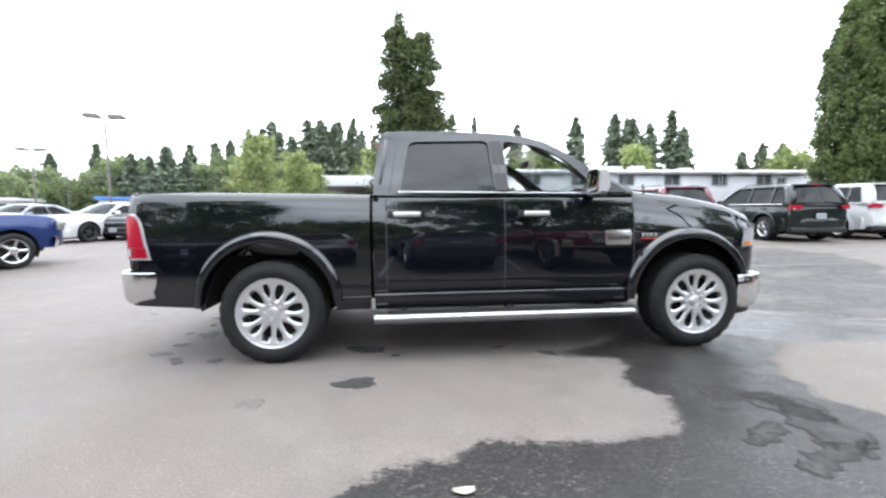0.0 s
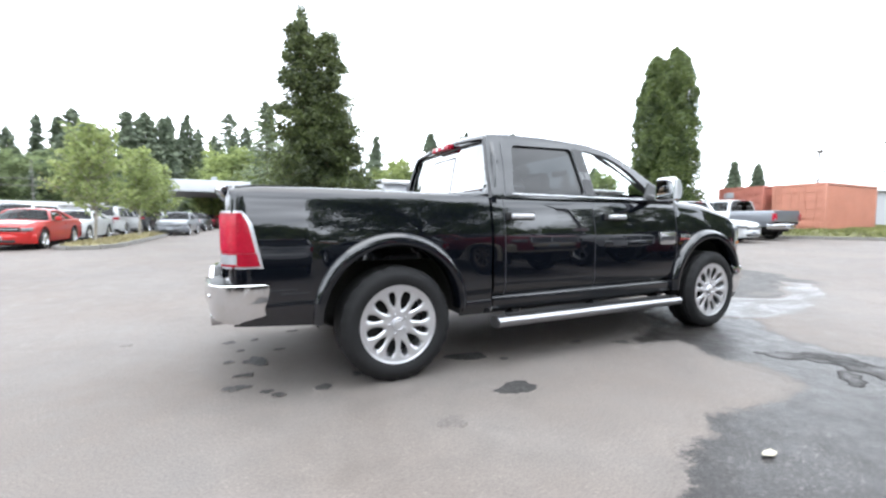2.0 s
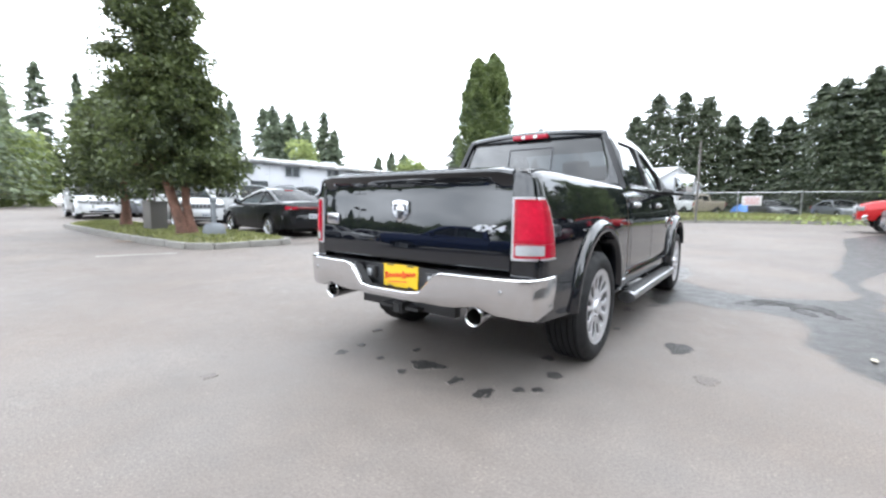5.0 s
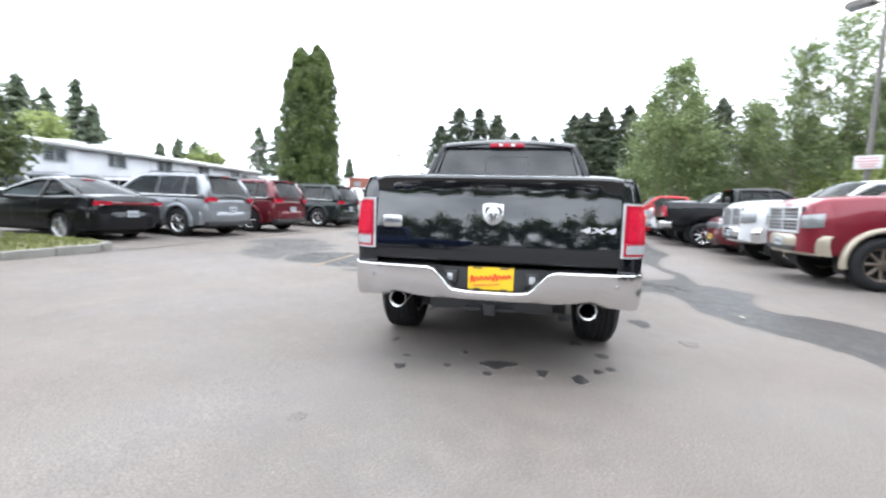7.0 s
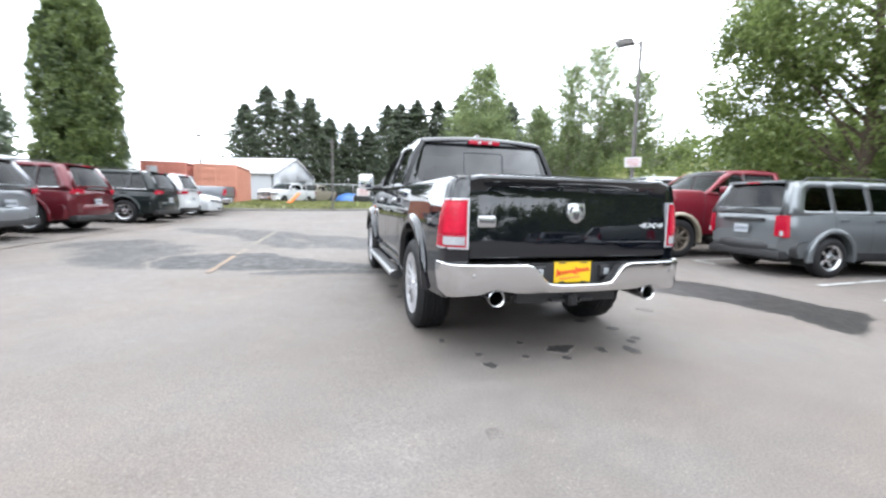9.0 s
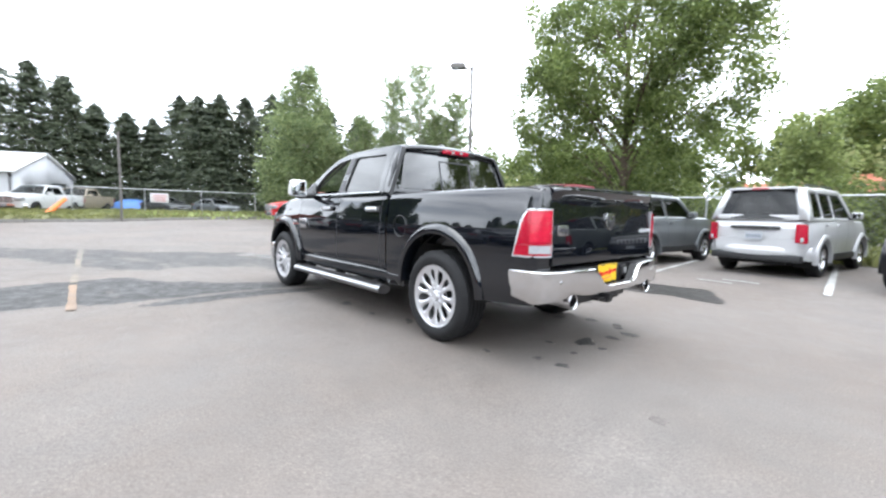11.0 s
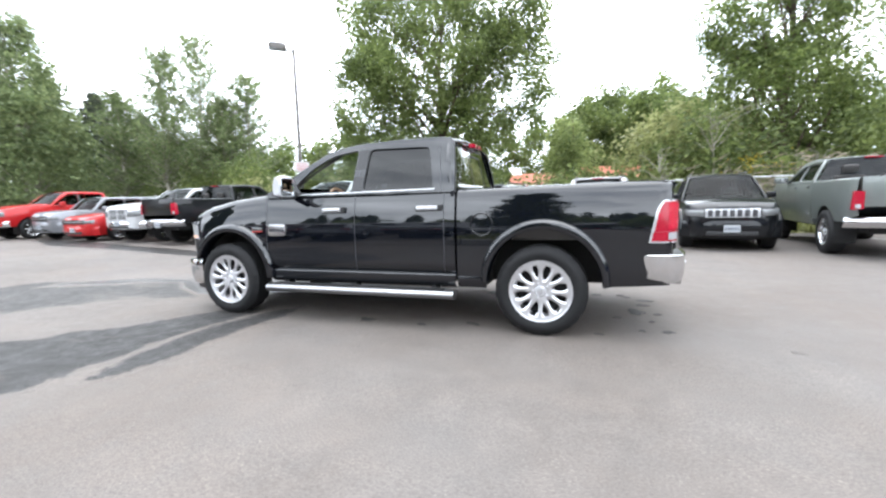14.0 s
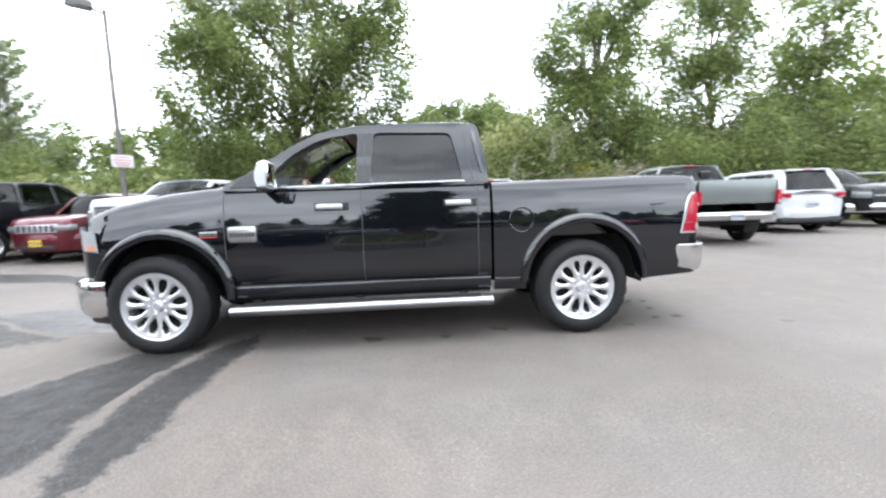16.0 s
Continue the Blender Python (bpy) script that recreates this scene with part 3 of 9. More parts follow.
    for k in range(5):
        a = 2 * math.pi * (k + 0.5) / 5
        lathe(rm, [(0.006, -h + 0.012), (0.011, -h + 0.014), (0.012, -h + 0.03)], centre=(0.068 * math.cos(a), 0, 0.068 * math.sin(a)), seg=8)
    dk = bmesh.new()
    lathe(dk, [(0.05, -h + 0.12), (rim - 0.045, -h + 0.13), (rim - 0.04, h - 0.03), (0.03, h - 0.025)], seg=24)
    out = []
    for name, b in (("tyre", t), ("rim", rm), ("brake_drum", dk)):
        me = bpy.data.meshes.new(name)
        bmesh.ops.recalc_face_normals(b, faces=b.faces)
        b.to_mesh(me)
        b.free()
        me.polygons.foreach_set("use_smooth", [True] * len(me.polygons))
        me.set_sharp_from_angle(angle=radians(40))
        out.append(me)
    WHEELS[key] = out
    return out


def put_wheel(car, x, y, side, r, w, rim, style, rim_mat, steer=0.0):
    """side -1: the right of the vehicle."""
    hub = new("wheel")
    hub.parent = car
    hub.empty_display_size = 0.1
    hub.matrix_local = pose(x, y, r, 0, 0, (0 if side < 0 else 180) + steer)
    for name, me, m in zip(("tyre", "rim", "brake_drum"), wheel_meshes(r, w, rim, style), (M["rubber"], rim_mat, M["under"])):
        ob = new(name, me)
        ob.parent = hub
        ob.data.materials.clear() if not ob.data.materials else None
        if not ob.data.materials:
            ob.data.materials.append(m)
        ob.material_slots[0].link = "OBJECT"
        ob.material_slots[0].material = m
    return hub


def cabin_side(z, belt, roof, wb, wr):
    t = min(1.0, max(0.0, (z - belt) / (roof - belt)))
    return wb - (wb - wr) * t ** 1.12


def glasshouse(car, outline, windows, front, rear, belt, roof, wb, wr, paint, panes, thick=0.035, crown=0.05, bow=0.14, rear_bow=0.06):
    """Upper body: side frames with window openings, roof, windscreen and back window.
    outline, windows: (x, z) in side view. front, rear: (x, z) lines from the belt to the roof at the sides."""
    yy = lambda z: cabin_side(z, belt, roof, wb, wr)
    for side in (1, -1):
        fr = part("side_frame", sheet(bmesh.new(), outline, windows, lambda u, v: (u, side * yy(v), v)), paint, car)
        thicken(fr, thick, 0)
        for k, w in enumerate(windows):
            part("side_window", sheet(bmesh.new(), w, [], lambda u, v: (u, side * (yy(v) - 0.006), v)), panes[k], car)
    top = [p for p in outline if p[1] > belt + 0.01]
    tx = sorted(top)
    fx, rx = front[-1][0], rear[-1][0]
    xs = span(rx, fx, 0.09)
    zt = lambda x: float(np.interp(x, [p[0] for p in tx], [p[1] for p in tx]))

    def over(x):
        z = zt(x)
        y = yy(z) + 0.012
        e = 0.025
        return [(y, z - 0.05), (y, z - e), (y - e * 0.4, z - e * 0.2)] + [(y * (1 - t), z + crown * (1 - (1 - t) ** 2)) for t in (0.06, 0.2, 0.4, 0.6, 0.8, 1.0)]
    rf = part("roof", loft(xs, over, nside=0, caps=(False, False)), paint, car)
    thicken(rf, 0.03, -1)

    def pane(name, line, bulge, material, inset=0.05, lift=0.0):
        bm = bmesh.new()
        rows = []
        for x, z in line:
            y = yy(z) - inset
            rows.append([bm.verts.new((x + bulge * (1 - u * u), u * y, z + lift * (1 - u * u) * (1 if z > belt + 0.3 else 0))) for u in [-1 + 2 * i / 12 for i in range(13)]])
        for a, b in zip(rows, rows[1:]):
            for i in range(12):
                bm.faces.new((a[i], a[i + 1], b[i + 1], b[i]))
        return part(name, bm, material, car)
    wsm = panes[-2] if len(panes) > len(windows) + 1 else M["glass_clear"]
    bkm = panes[-1] if len(panes) > len(windows) else M["glass_dark"]
    if front:
        pane("windscreen", front, bow, wsm, lift=crown)
    if rear:
        pane("back_window", rear, -rear_bow, bkm, lift=crown * 0.8)
    return yy


def seats(car, xs, y=0.38, z=0.55, mat_=None, back=0.62, width=0.52):
    for x in xs:
        for s in (1, -1):
            bm = bmesh.new()
            box(bm, x - 0.02, x + 0.50, s * y - width / 2, s * y + width / 2, z - 0.06, z + 0.12, 0.05)
            box(bm, -0.08, 0.08, s * y - width / 2, s * y + width / 2, 0, back, 0.06, m=pose(x, 0, z + 0.06, 0, -14))
            box(bm, -0.05, 0.06, s * y - 0.13, s * y + 0.13, back + 0.04, back + 0.21, 0.04, m=pose(x, 0, z + 0.06, 0, -14))
            part("seat", bm, mat_ or M["dark_trim"], car)


def steering(car, x, y, z, mat_=None):
    bm = bmesh.new()
    mm = pose(x, y, z, 0, -62, 0)
    ring = [mm @ Vector((0.19 * math.cos(a), 0.19 * math.sin(a), 0)) for a in [2 * math.pi * k / 24 for k in range(24)]]
    loops = []
    for k, p in enumerate(ring):
        d = (ring[(k + 1) % 24] - ring[k - 1]).normalized()
        n1 = (p - mm.translation).normalized()
        n2 = d.cross(n1)
        loops.append([p + 0.016 * (math.cos(b) * n1 + math.sin(b) * n2) for b in [2 * math.pi * j / 8 for j in range(8)]])
    rings(bm, loops + loops[:1])
    for a in (200, 340, 90):
        tube(bm, [mm.translation, mm @ Vector((0.18 * math.cos(radians(a)), 0.18 * math.sin(radians(a)), 0))], 0.014, 6)
    part("steering_wheel", bm, mat_ or M["dark_trim"], car)


def plate(parent, x, y, z, face, w=0.30, h=0.15, material=None, bars=None):
    """A number plate with its number as plain bars; face +1 looks ahead, -1 behind."""
    bm = new_box(x, x + face * 0.006, y - w / 2, y + w / 2, z - h / 2, z + h / 2, 0.003, 1)
    p = part("number_plate", bm, material or M["plate_white"], parent)
    for k in range(6):
        u = y - w * 0.36 + w * 0.145 * k
        x0, x1 = sorted((x + face * 0.006, x + face * 0.008))
        part("plate_bar", new_box(x0, x1, u - w * 0.045, u + w * 0.045, z - h * 0.22, z + h * 0.2), bars or M["plate_ink"], p)
    return p


def paint(name, col, metal=0.3, rough=0.32, coat=0.6, spec=0.2):
    return mat(name, tuple(0.62 * c for c in col), rough, metal, 0.06, coat=coat, scale=1.5, spec=spec, coat_rough=0.05)


def car(name, spec, m, body_mat, label, rim_mat=None, category="car", group="", plates=True, trim=None, lower=None, grille=None):
    """A parked vehicle from a table of measures."""
    s = dict(kind="suv", wb=2.91, fo=0.93, ro=0.98, w=0.96, belt=1.08, roof=1.74, hood=1.10, nose=0.92, deck=1.08, sill=0.30, r=0.38, tw=0.24, rim=0.24, style="five_y", roofw=0.66)
    s.update(spec)
    c = thing(name, m, label, category, group)
    wb, fo, ro, w, belt, roof = (s[k] for k in ("wb", "fo", "ro", "w", "belt", "roof"))
    x0, x1 = -ro, wb + fo
    r = s["r"]
    ra = r + 0.065
    arches = [(0, r + 0.02, ra), (wb, r + 0.02, ra)]
    cowl = s.get("cowl", wb - 0.42)
    kind = s["kind"]
    tail = s.get("tail", 0.35)
    bed = s.get("bed", 0.0)
    top_x = [x0, x0 + 0.04, cowl - 0.1, cowl + 0.06, (cowl + x1) / 2 + 0.1, x1 - 0.22, x1 - 0.06, x1]
    top_z = [s["deck"] - 0.12, s["deck"], belt, s["hood"], (s["hood"] + s["nose"]) / 2 + 0.05, s["nose"] + 0.05, s["nose"] - 0.05, s["nose"] - 0.24]
    if kind == "sedan":
        top_x[2:2] = [x0 + s.get("trunk", 0.75)]
        top_z[2:2] = [s["deck"] + 0.03]
    bot_x, bot_z = [x0, x0 + 0.3, x1 - 0.35, x1], [s["sill"] + 0.14, s["sill"], s["sill"] - 0.02, s["sill"] + 0.02]
    wid_x = [x0, x0 + 0.05, x0 + 0.18, x0 + 0.55, wb + 0.1, x1 - 0.32, x1 - 0.12, x1 - 0.04, x1]
    wid_y = [w - 0.16, w - 0.08, w - 0.035, w, w, w - 0.05, w - 0.14, w - 0.22, w - 0.32]

    def sec(x):
        return body_section(ease(x, bot_x, bot_z), ease(x, top_x, top_z), ease(x, wid_x, wid_y), 0.07, 0.05, s.get("shoulder", 0.07), 0.035)
    if bed:
        cab0 = s["cab0"]
        part("body", loft(span(cab0, x1, 0.07), sec, arches, caps=(True, True)), body_mat, c)

        def bed_sec(x):
            zb, w_ = ease(x, bot_x, bot_z) + 0.12, ease(x, wid_x, wid_y)
            zt = s["deck"]
            pts = body_section(zb, zt, w_, 0.05, 0.02, 0.04, 0.0, to=w_ - 0.12, ntop=2)
            return pts + [(w_ - 0.14, zt - 0.02), (w_ - 0.14, zt - 0.5), (0, zt - 0.5)]
        part("bed", loft(span(x0 + 0.03, cab0 - 0.02, 0.07), bed_sec, arches, caps=(False, True)), s.get("bed_mat", body_mat), c)
        part("tailgate", new_box(x0 - 0.01, x0 + 0.05, -w + 0.17, w - 0.17, s["deck"] - 0.52, s["deck"] + 0.01, 0.02), s.get("bed_mat", body_mat), c)
    else:
        part("body", loft(span(x0, x1, 0.07), sec, arches), body_mat, c)
    # upper body
    xr0, xr1, xf1 = s["rear_base"], s["rear_top"], s["front_top"]
    fl = [(cowl + 0.02, belt), (cowl - 0.25 * (cowl - xf1), belt + 0.27 * (roof - belt)), (cowl - 0.72 * (cowl - xf1), belt + 0.76 * (roof - belt)), (xf1, roof - 0.03)]
    rl = [(xr0, belt), (xr0 + 0.5 * (xr1 - xr0), belt + 0.53 * (roof - belt)), (xr1, roof - 0.03)]
    outline = [(xr0, belt - 0.04)] + rl[:] + [(xr1 + 0.25, roof), ((xr1 + xf1) / 2, roof + 0.015), (xf1 - 0.2, roof)] + fl[::-1] + [(cowl + 0.02, belt - 0.04)]
    panes, wins = [], []
    splits = s["splits"]
    for k, (a, b) in enumerate(zip(splits, splits[1:])):
        lo, hi = belt + 0.035, roof - 0.10
        ax, bx = a + 0.035, b - 0.035
        pts = [(ax, lo), (bx, lo), (bx, hi), (ax, hi)]
        if k == 0:
            dx = (xr1 - xr0) * (hi - lo) / (roof - belt)
            pts = [(ax, lo), (bx, lo), (bx, hi), (ax + max(0, dx) * 0.9, hi)]
        if k == len(splits) - 2:
            dx = (cowl - xf1) * 0.95
            pts = [(a + 0.035, lo), (cowl - 0.16, lo), (cowl - 0.16 - dx * 0.45, lo + 0.5 * (hi - lo)), (max(a + 0.15, cowl - 0.14 - dx), hi), (a + 0.035, hi)]
        wins.append(rounded(pts, 0.05))
        panes.append(M["glass_mid"] if k >= s.get("clear_from", 1) else M["glass_car"])
    upper = s.get("upper_mat", body_mat)
    glasshouse(c, outline, wins, fl, rl, belt, roof, w - 0.075, s["roofw"], upper, panes + [M["glass_mid"], M["glass_car"]], crown=0.035)
    if s.get("d_pillar"):
        for sd in (1, -1):
            bm = bmesh.new()
            loops = []
            for x, z in rl:
                y = cabin_side(z, belt, roof, w - 0.075, s["roofw"])
                loops.append([(x - 0.015 - 0.05 * (1 - (k / 3) ** 2) * (k / 3), sd * (y + 0.01 - s.get("d_pillar", 0.13) * k / 3), z) for k in range(4)])
            rings(bm, loops, closed=False)
            thicken(part("rear_pillar", bm, upper, c), 0.02)
        part("hatch_panel", new_box(xr0 - 0.035, xr0 + 0.03, -w + 0.20, w - 0.20, belt - 0.02, belt + 0.085, 0.015), upper, c)
        part("rear_wiper", tube(bmesh.new(), [(xr0 - 0.045, 0.0, belt + 0.10), (xr0 - 0.02, -0.30, belt + 0.13)], 0.008, 5), M["plastic"], c)
        part("roof_spoiler", new_box(xr1 - 0.12, xr1 + 0.1, -s["roofw"] + 0.06, s["roofw"] - 0.06, roof - 0.035, roof + 0.012, 0.015), upper, c)
    for sd in (1, -1):
        for a_ in splits[1:-1]:
            bm = bmesh.new()
            zs = span(belt + 0.03, roof - 0.10, 0.06)
            rings(bm, [[(a_ + dx, sd * (cabin_side(z, belt, roof, w - 0.075, s["roofw"]) + thick_), z) for dx, thick_ in ((-0.037, 0.0185), (-0.034, 0.0205), (0.034, 0.0205), (0.037, 0.0185))] for z in zs], closed=False)
            part("pillar_cover", bm, M["plastic"], c)
    if s.get("rails"):
        for sd in (1, -1):
            part("roof_rail", tube(bmesh.new(), [(xr1 + 0.25, sd * (s["roofw"] - 0.05), roof), (xr1 + 0.35, sd * (s["roofw"] - 0.05), roof + 0.06), (xf1 - 0.35, sd * (s["roofw"] - 0.05), roof + 0.07), (xf1 - 0.2, sd * (s["roofw"] - 0.05), roof + 0.01)], 0.016, 6), s.get("rail_mat", M["plastic"]), c)
    # cabin inside, underbody, wheel wells
    part("cabin_floor", new_box(max(xr0 + 0.05, x0 + 0.2) if not bed else s["cab0"] + 0.05, cowl, -w + 0.16, w - 0.16, s["sill"] + 0.05, s["sill"] + 0.2), M["dark_trim"], c)
    part("dashboard", new_box(cowl - 0.45, cowl + 0.02, -w + 0.16, w - 0.16, belt - 0.30, belt - 0.02, 0.05), M["dark_trim"], c)
    seats(c, s.get("seat_x", (cowl - 1.25, cowl - 2.1)), 0.37, belt - 0.48, M["dark_trim"], back=0.56)
    for sd in (1, -1):
        for cx in (0, wb):
            bm = bmesh.new()
            wheel_well(bm, cx, r + 0.02, ra + 0.005, w - 0.38, w - 0.05, sd)
            part("wheel_well", bm, M["under"], c)
    part("chassis", new_box(x0 + 0.25, x1 - 0.35, -w + 0.40, w - 0.40, s["sill"] - 0.10, s["sill"] + 0.2), M["under"], c)
    rm = rim_mat or M["satin"]
    for cx in (0, wb):
        for sd in (1, -1):
            put_wheel(c, cx, sd * (w - s["tw"] / 2 - 0.012), sd, r, s["tw"], s["rim"], s["style"], rm)
    if s.get("flare"):
        for cx in (0, wb):
            for sd in (1, -1):
                bm = bmesh.new()
                arch_flare(bm, cx, r + 0.02, ra - 0.005, ra + 0.075, w + 0.005, sd, bulge=0.025, seg=20)
                part("arch_flare", bm, body_mat if s["flare"] == "body" else s["flare"], c)
    lo = lower or M["plastic"]
    # bumpers
    fb = s.get("front_bumper", body_mat)
    rb = s.get("rear_bumper", body_mat)
    fz0, fz1 = s["sill"] - 0.03, s.get("fbz", s["nose"] - 0.32)
    bm = bmesh.new()
    loops = []
    for k in range(15):
        u = -1 + 2 * k / 14
        y = u * (w - 0.015)
        x = x1 + 0.03 - 0.34 * abs(u) ** 3.2
        loops.append([(x - 0.10, y, fz1), (x - 0.01, y, fz1), (x + 0.025, y, fz1 - 0.06), (x + 0.02, y, (fz0 + fz1) / 2), (x - 0.02, y, fz0), (x - 0.12, y, fz0)])
    rings(bm, loops, closed=False)
    part("front_bumper", bm, fb, c)
    part("lower_intake", new_box(x1 - 0.02, x1 + 0.052, -w * 0.5, w * 0.5, fz0 + 0.05, fz0 + 0.14, 0.02), lo, c)
    rz0, rz1 = s["sill"] + 0.02, s.get("rbz", s["sill"] + 0.30)
    bm = bmesh.new()
    loops = []
    for k in range(15):
        u = -1 + 2 * k / 14
        y = u * (w - 0.02)
        x = x0 - 0.045 + 0.26 * abs(u) ** 3.5
        loops.append([(x + 0.16, y, rz1 + 0.01), (x + 0.03, y, rz1), (x, y, rz1 - 0.04), (x - 0.005, y, (rz0 + rz1) / 2), (x + 0.05, y, rz0), (x + 0.16, y, rz0)])
    rings(bm, loops, closed=False)
    part("rear_bumper", bm, rb, c)
    if s.get("two_tone"):
        part("bumper_skirt", new_box(x0 - 0.03, x0 + 0.2, -w + 0.12, w - 0.12, rz0 - 0.04, rz0 + 0.10, 0.03), lo, c)
        for sd in (1, -1):
            part("sill_trim", new_box(ra + 0.03, wb - ra - 0.03, sd * (w - 0.05), sd * (w - 0.012), s["sill"] - 0.02, s["sill"] + 0.11, 0.01), lo, c)
    # lights
    hz, hh = s.get("head_z", s["nose"] - 0.16), s.get("head_h", 0.06)
    for sd in (1, -1):
        bm = bmesh.new()
        hw = s.get("head_w", 0.50)
        loops = []
        for dx, y, th in ((0.016, w - hw, 0), (0.016, w - 0.5 * hw - 0.15, 8), (-0.022, w - 0.222, 35), (-0.10, w - 0.132, 55), (-0.21, w - 0.082, 70)):
            q = (0.016 - dx) / 0.226
            nx, ny = math.cos(radians(th)), math.sin(radians(th))
            z0_, z1_ = hz - hh * (1 - 0.35 * q), hz + hh * (0.9 + 0.3 * q)
            loops.append([(x1 + dx + nx * d, sd * (y + ny * d), z) for d, z in ((-0.06, z0_), (0.0, z0_), (0.010, z0_ + 0.02), (0.010, z1_ - 0.02), (0.0, z1_), (-0.06, z1_))])
        rings(bm, loops, closed=False, cap=True)
        part("headlight", bm, M["head_lens"], c)
        tz0, tz1, tw_ = s["tail_z"]
        bm = bmesh.new()
        a, b = sd * (w - 0.045), sd * (w - 0.045 - tw_)
        prism(bm, rounded([(b, tz0 + 0.02), (a, tz0), (a - sd * 0.02, tz1), (b, tz1 - 0.01)], 0.025, 3), lambda u, v, d: (x0 + 0.125 - 0.16 * (1 - (abs(u) / w) ** 6) - d + s.get("tail_in", 0.0), u, v), 0.06, 0.012)
        tl = part("tail_light", bm, M["red_lens"], c)
        bm = bmesh.new()
        q = (tz1 - tz0)
        bu = (a * 0.7 + b * 0.3)
        box(bm, x0 - 0.03 + s.get("tail_in", 0.0), x0 + 0.02, min(bu, b * 0.75 + a * 0.25), max(bu, b * 0.75 + a * 0.25), tz0 + q * 0.08, tz0 + q * 0.30, 0.005)
        part("reverse_lamp", bm, M["clear_lens"], tl)
    if s.get("light_bar"):
        tz0, tz1, _ = s["tail_z"]
        part("tail_light", new_box(x0 - 0.045, x0 + 0.05, -w + 0.2, w - 0.2, tz0 + 0.02, tz1 - 0.01, 0.02), M["red_dark"], c)
    part("brake_light", new_box(xr1 - 0.135, xr1 - 0.05, -0.14, 0.14, roof - 0.03, roof - 0.005), M["red_lens"], c)
    if s.get("bar"):
        part("hatch_bar", new_box(x0 - 0.06, x0 + 0.02, -0.42, 0.42, s["bar"] - 0.03, s["bar"] + 0.03, 0.012), M["plastic"], c)
    if s.get("fog"):
        for sd in (1, -1):
            bm = bmesh.new()
            lathe(bm, [(0.01, 0.012), (0.045, 0.008), (0.055, 0.0), (0.06, -0.03)], centre=(x1 - 0.075, sd * (w - 0.26), s["fog"]), axis="x", seg=16)
            part("fog_light", bm, M["clear_lens"], c)
    # grille
    gk = s.get("grille", "slot")
    g0, g1, gw = s.get("grille_z", (s["nose"] - 0.24, s["nose"] - 0.09, 0.42))
    gm = grille or M["bright_trim"]
    gx = x1 - 0.012
    back_ = part("grille", new_box(gx - 0.10, gx + 0.02, -gw, gw, g0, g1, 0.015), gm if gk == "slot" else M["plastic"], c)
    bm = bmesh.new()
    if gk == "slot":
        for k in range(7):
            y = -gw + 0.03 + (2 * gw - 0.06) * (k + 0.5) / 7
            part("grille_slot", new_box(gx + 0.010, gx + 0.026, y - gw * 0.09, y + gw * 0.09, g0 + 0.018, g1 - 0.018, 0.004), M["dark_ink"], back_)
    elif gk == "cross":
        b = 0.035
        for ya, yb, za, zb in ((-gw, gw, g1 - b, g1 + 0.01), (-gw, gw, g0 - 0.01, g0 + b), (-gw, -gw + b, g0, g1), (gw - b, gw, g0, g1), (-b / 2, b / 2, g0, g1), (-gw, gw, (g0 + g1) / 2 - b / 2, (g0 + g1) / 2 + b / 2)):
            box(bm, gx, gx + 0.045, ya, yb, za, zb, 0.008)
        for k in range(7):
            z = g0 + (g1 - g0) * (k + 0.5) / 7
            box(bm, gx, gx + 0.03, -gw, gw, z - 0.008, z + 0.008)
        part("grille_frame", bm, gm, back_)
    else:
        box(bm, gx + 0.015, gx + 0.03, -gw * 0.9, gw * 0.9, (g0 + g1) / 2 - 0.012, (g0 + g1) / 2 + 0.012, 0.004)
        part("grille_frame", bm, gm, back_)
    # mirrors, handles, door gaps, trim strip
    for sd in (1, -1):
        mx = cowl - 0.38
        mz = belt + 0.09
        bm = new_box(mx - 0.07, mx + 0.07, min(sd * (w - 0.02), sd * (w + s.get("mirror_w", 0.17))), max(sd * (w - 0.02), sd * (w + s.get("mirror_w", 0.17))), mz - 0.07, mz + 0.08, 0.035, 3)
        mr = part("door_mirror", bm, s.get("mirror_mat", body_mat), c)
        part("mirror_arm", new_box(mx - 0.03, mx + 0.03, min(sd * (w - 0.10), sd * (w + 0.03)), max(sd * (w - 0.10), sd * (w + 0.03)), mz - 0.085, mz - 0.05), M["plastic"], c)
        part("mirror_face", new_box(mx - 0.074, mx - 0.068, min(sd * (w + 0.01), sd * (w + 0.14)), max(sd * (w + 0.01), sd * (w + 0.14)), mz - 0.05, mz + 0.06), M["mirror"], mr)
        for a in splits[s.get("handle_from", 0) + (0 if kind != "suv" else 1):-1]:
            hm = s.get("handle_mat", body_mat)
            part("door_handle", new_box(a + 0.08, a + 0.26, min(sd * (w - 0.06), sd * (w - 0.0)), max(sd * (w - 0.06), sd * (w - 0.0)), belt - 0.13, belt - 0.09, 0.012), hm, c)
        for gxx in s.get("gaps", ()):
            bm = bmesh.new()
            pts = [p for p in sec(gxx)[:16] if p[1] > s["sill"] + 0.05]
            loops = [[(gxx - 0.005, sd * (y + 0.0025), z), (gxx + 0.005, sd * (y + 0.0025), z)] for y, z in pts]
            rings(bm, loops, closed=False)
            part("door_seam", bm, M["dark_ink"], c)
        if s.get("belt_trim"):
            part("belt_trim", tube(bmesh.new(), [(splits[0] + 0.03, sd * (w - 0.055), belt + 0.025), (cowl - 0.15, sd * (w - 0.055), belt + 0.025)], 0.011, 6), s["belt_trim"], c)
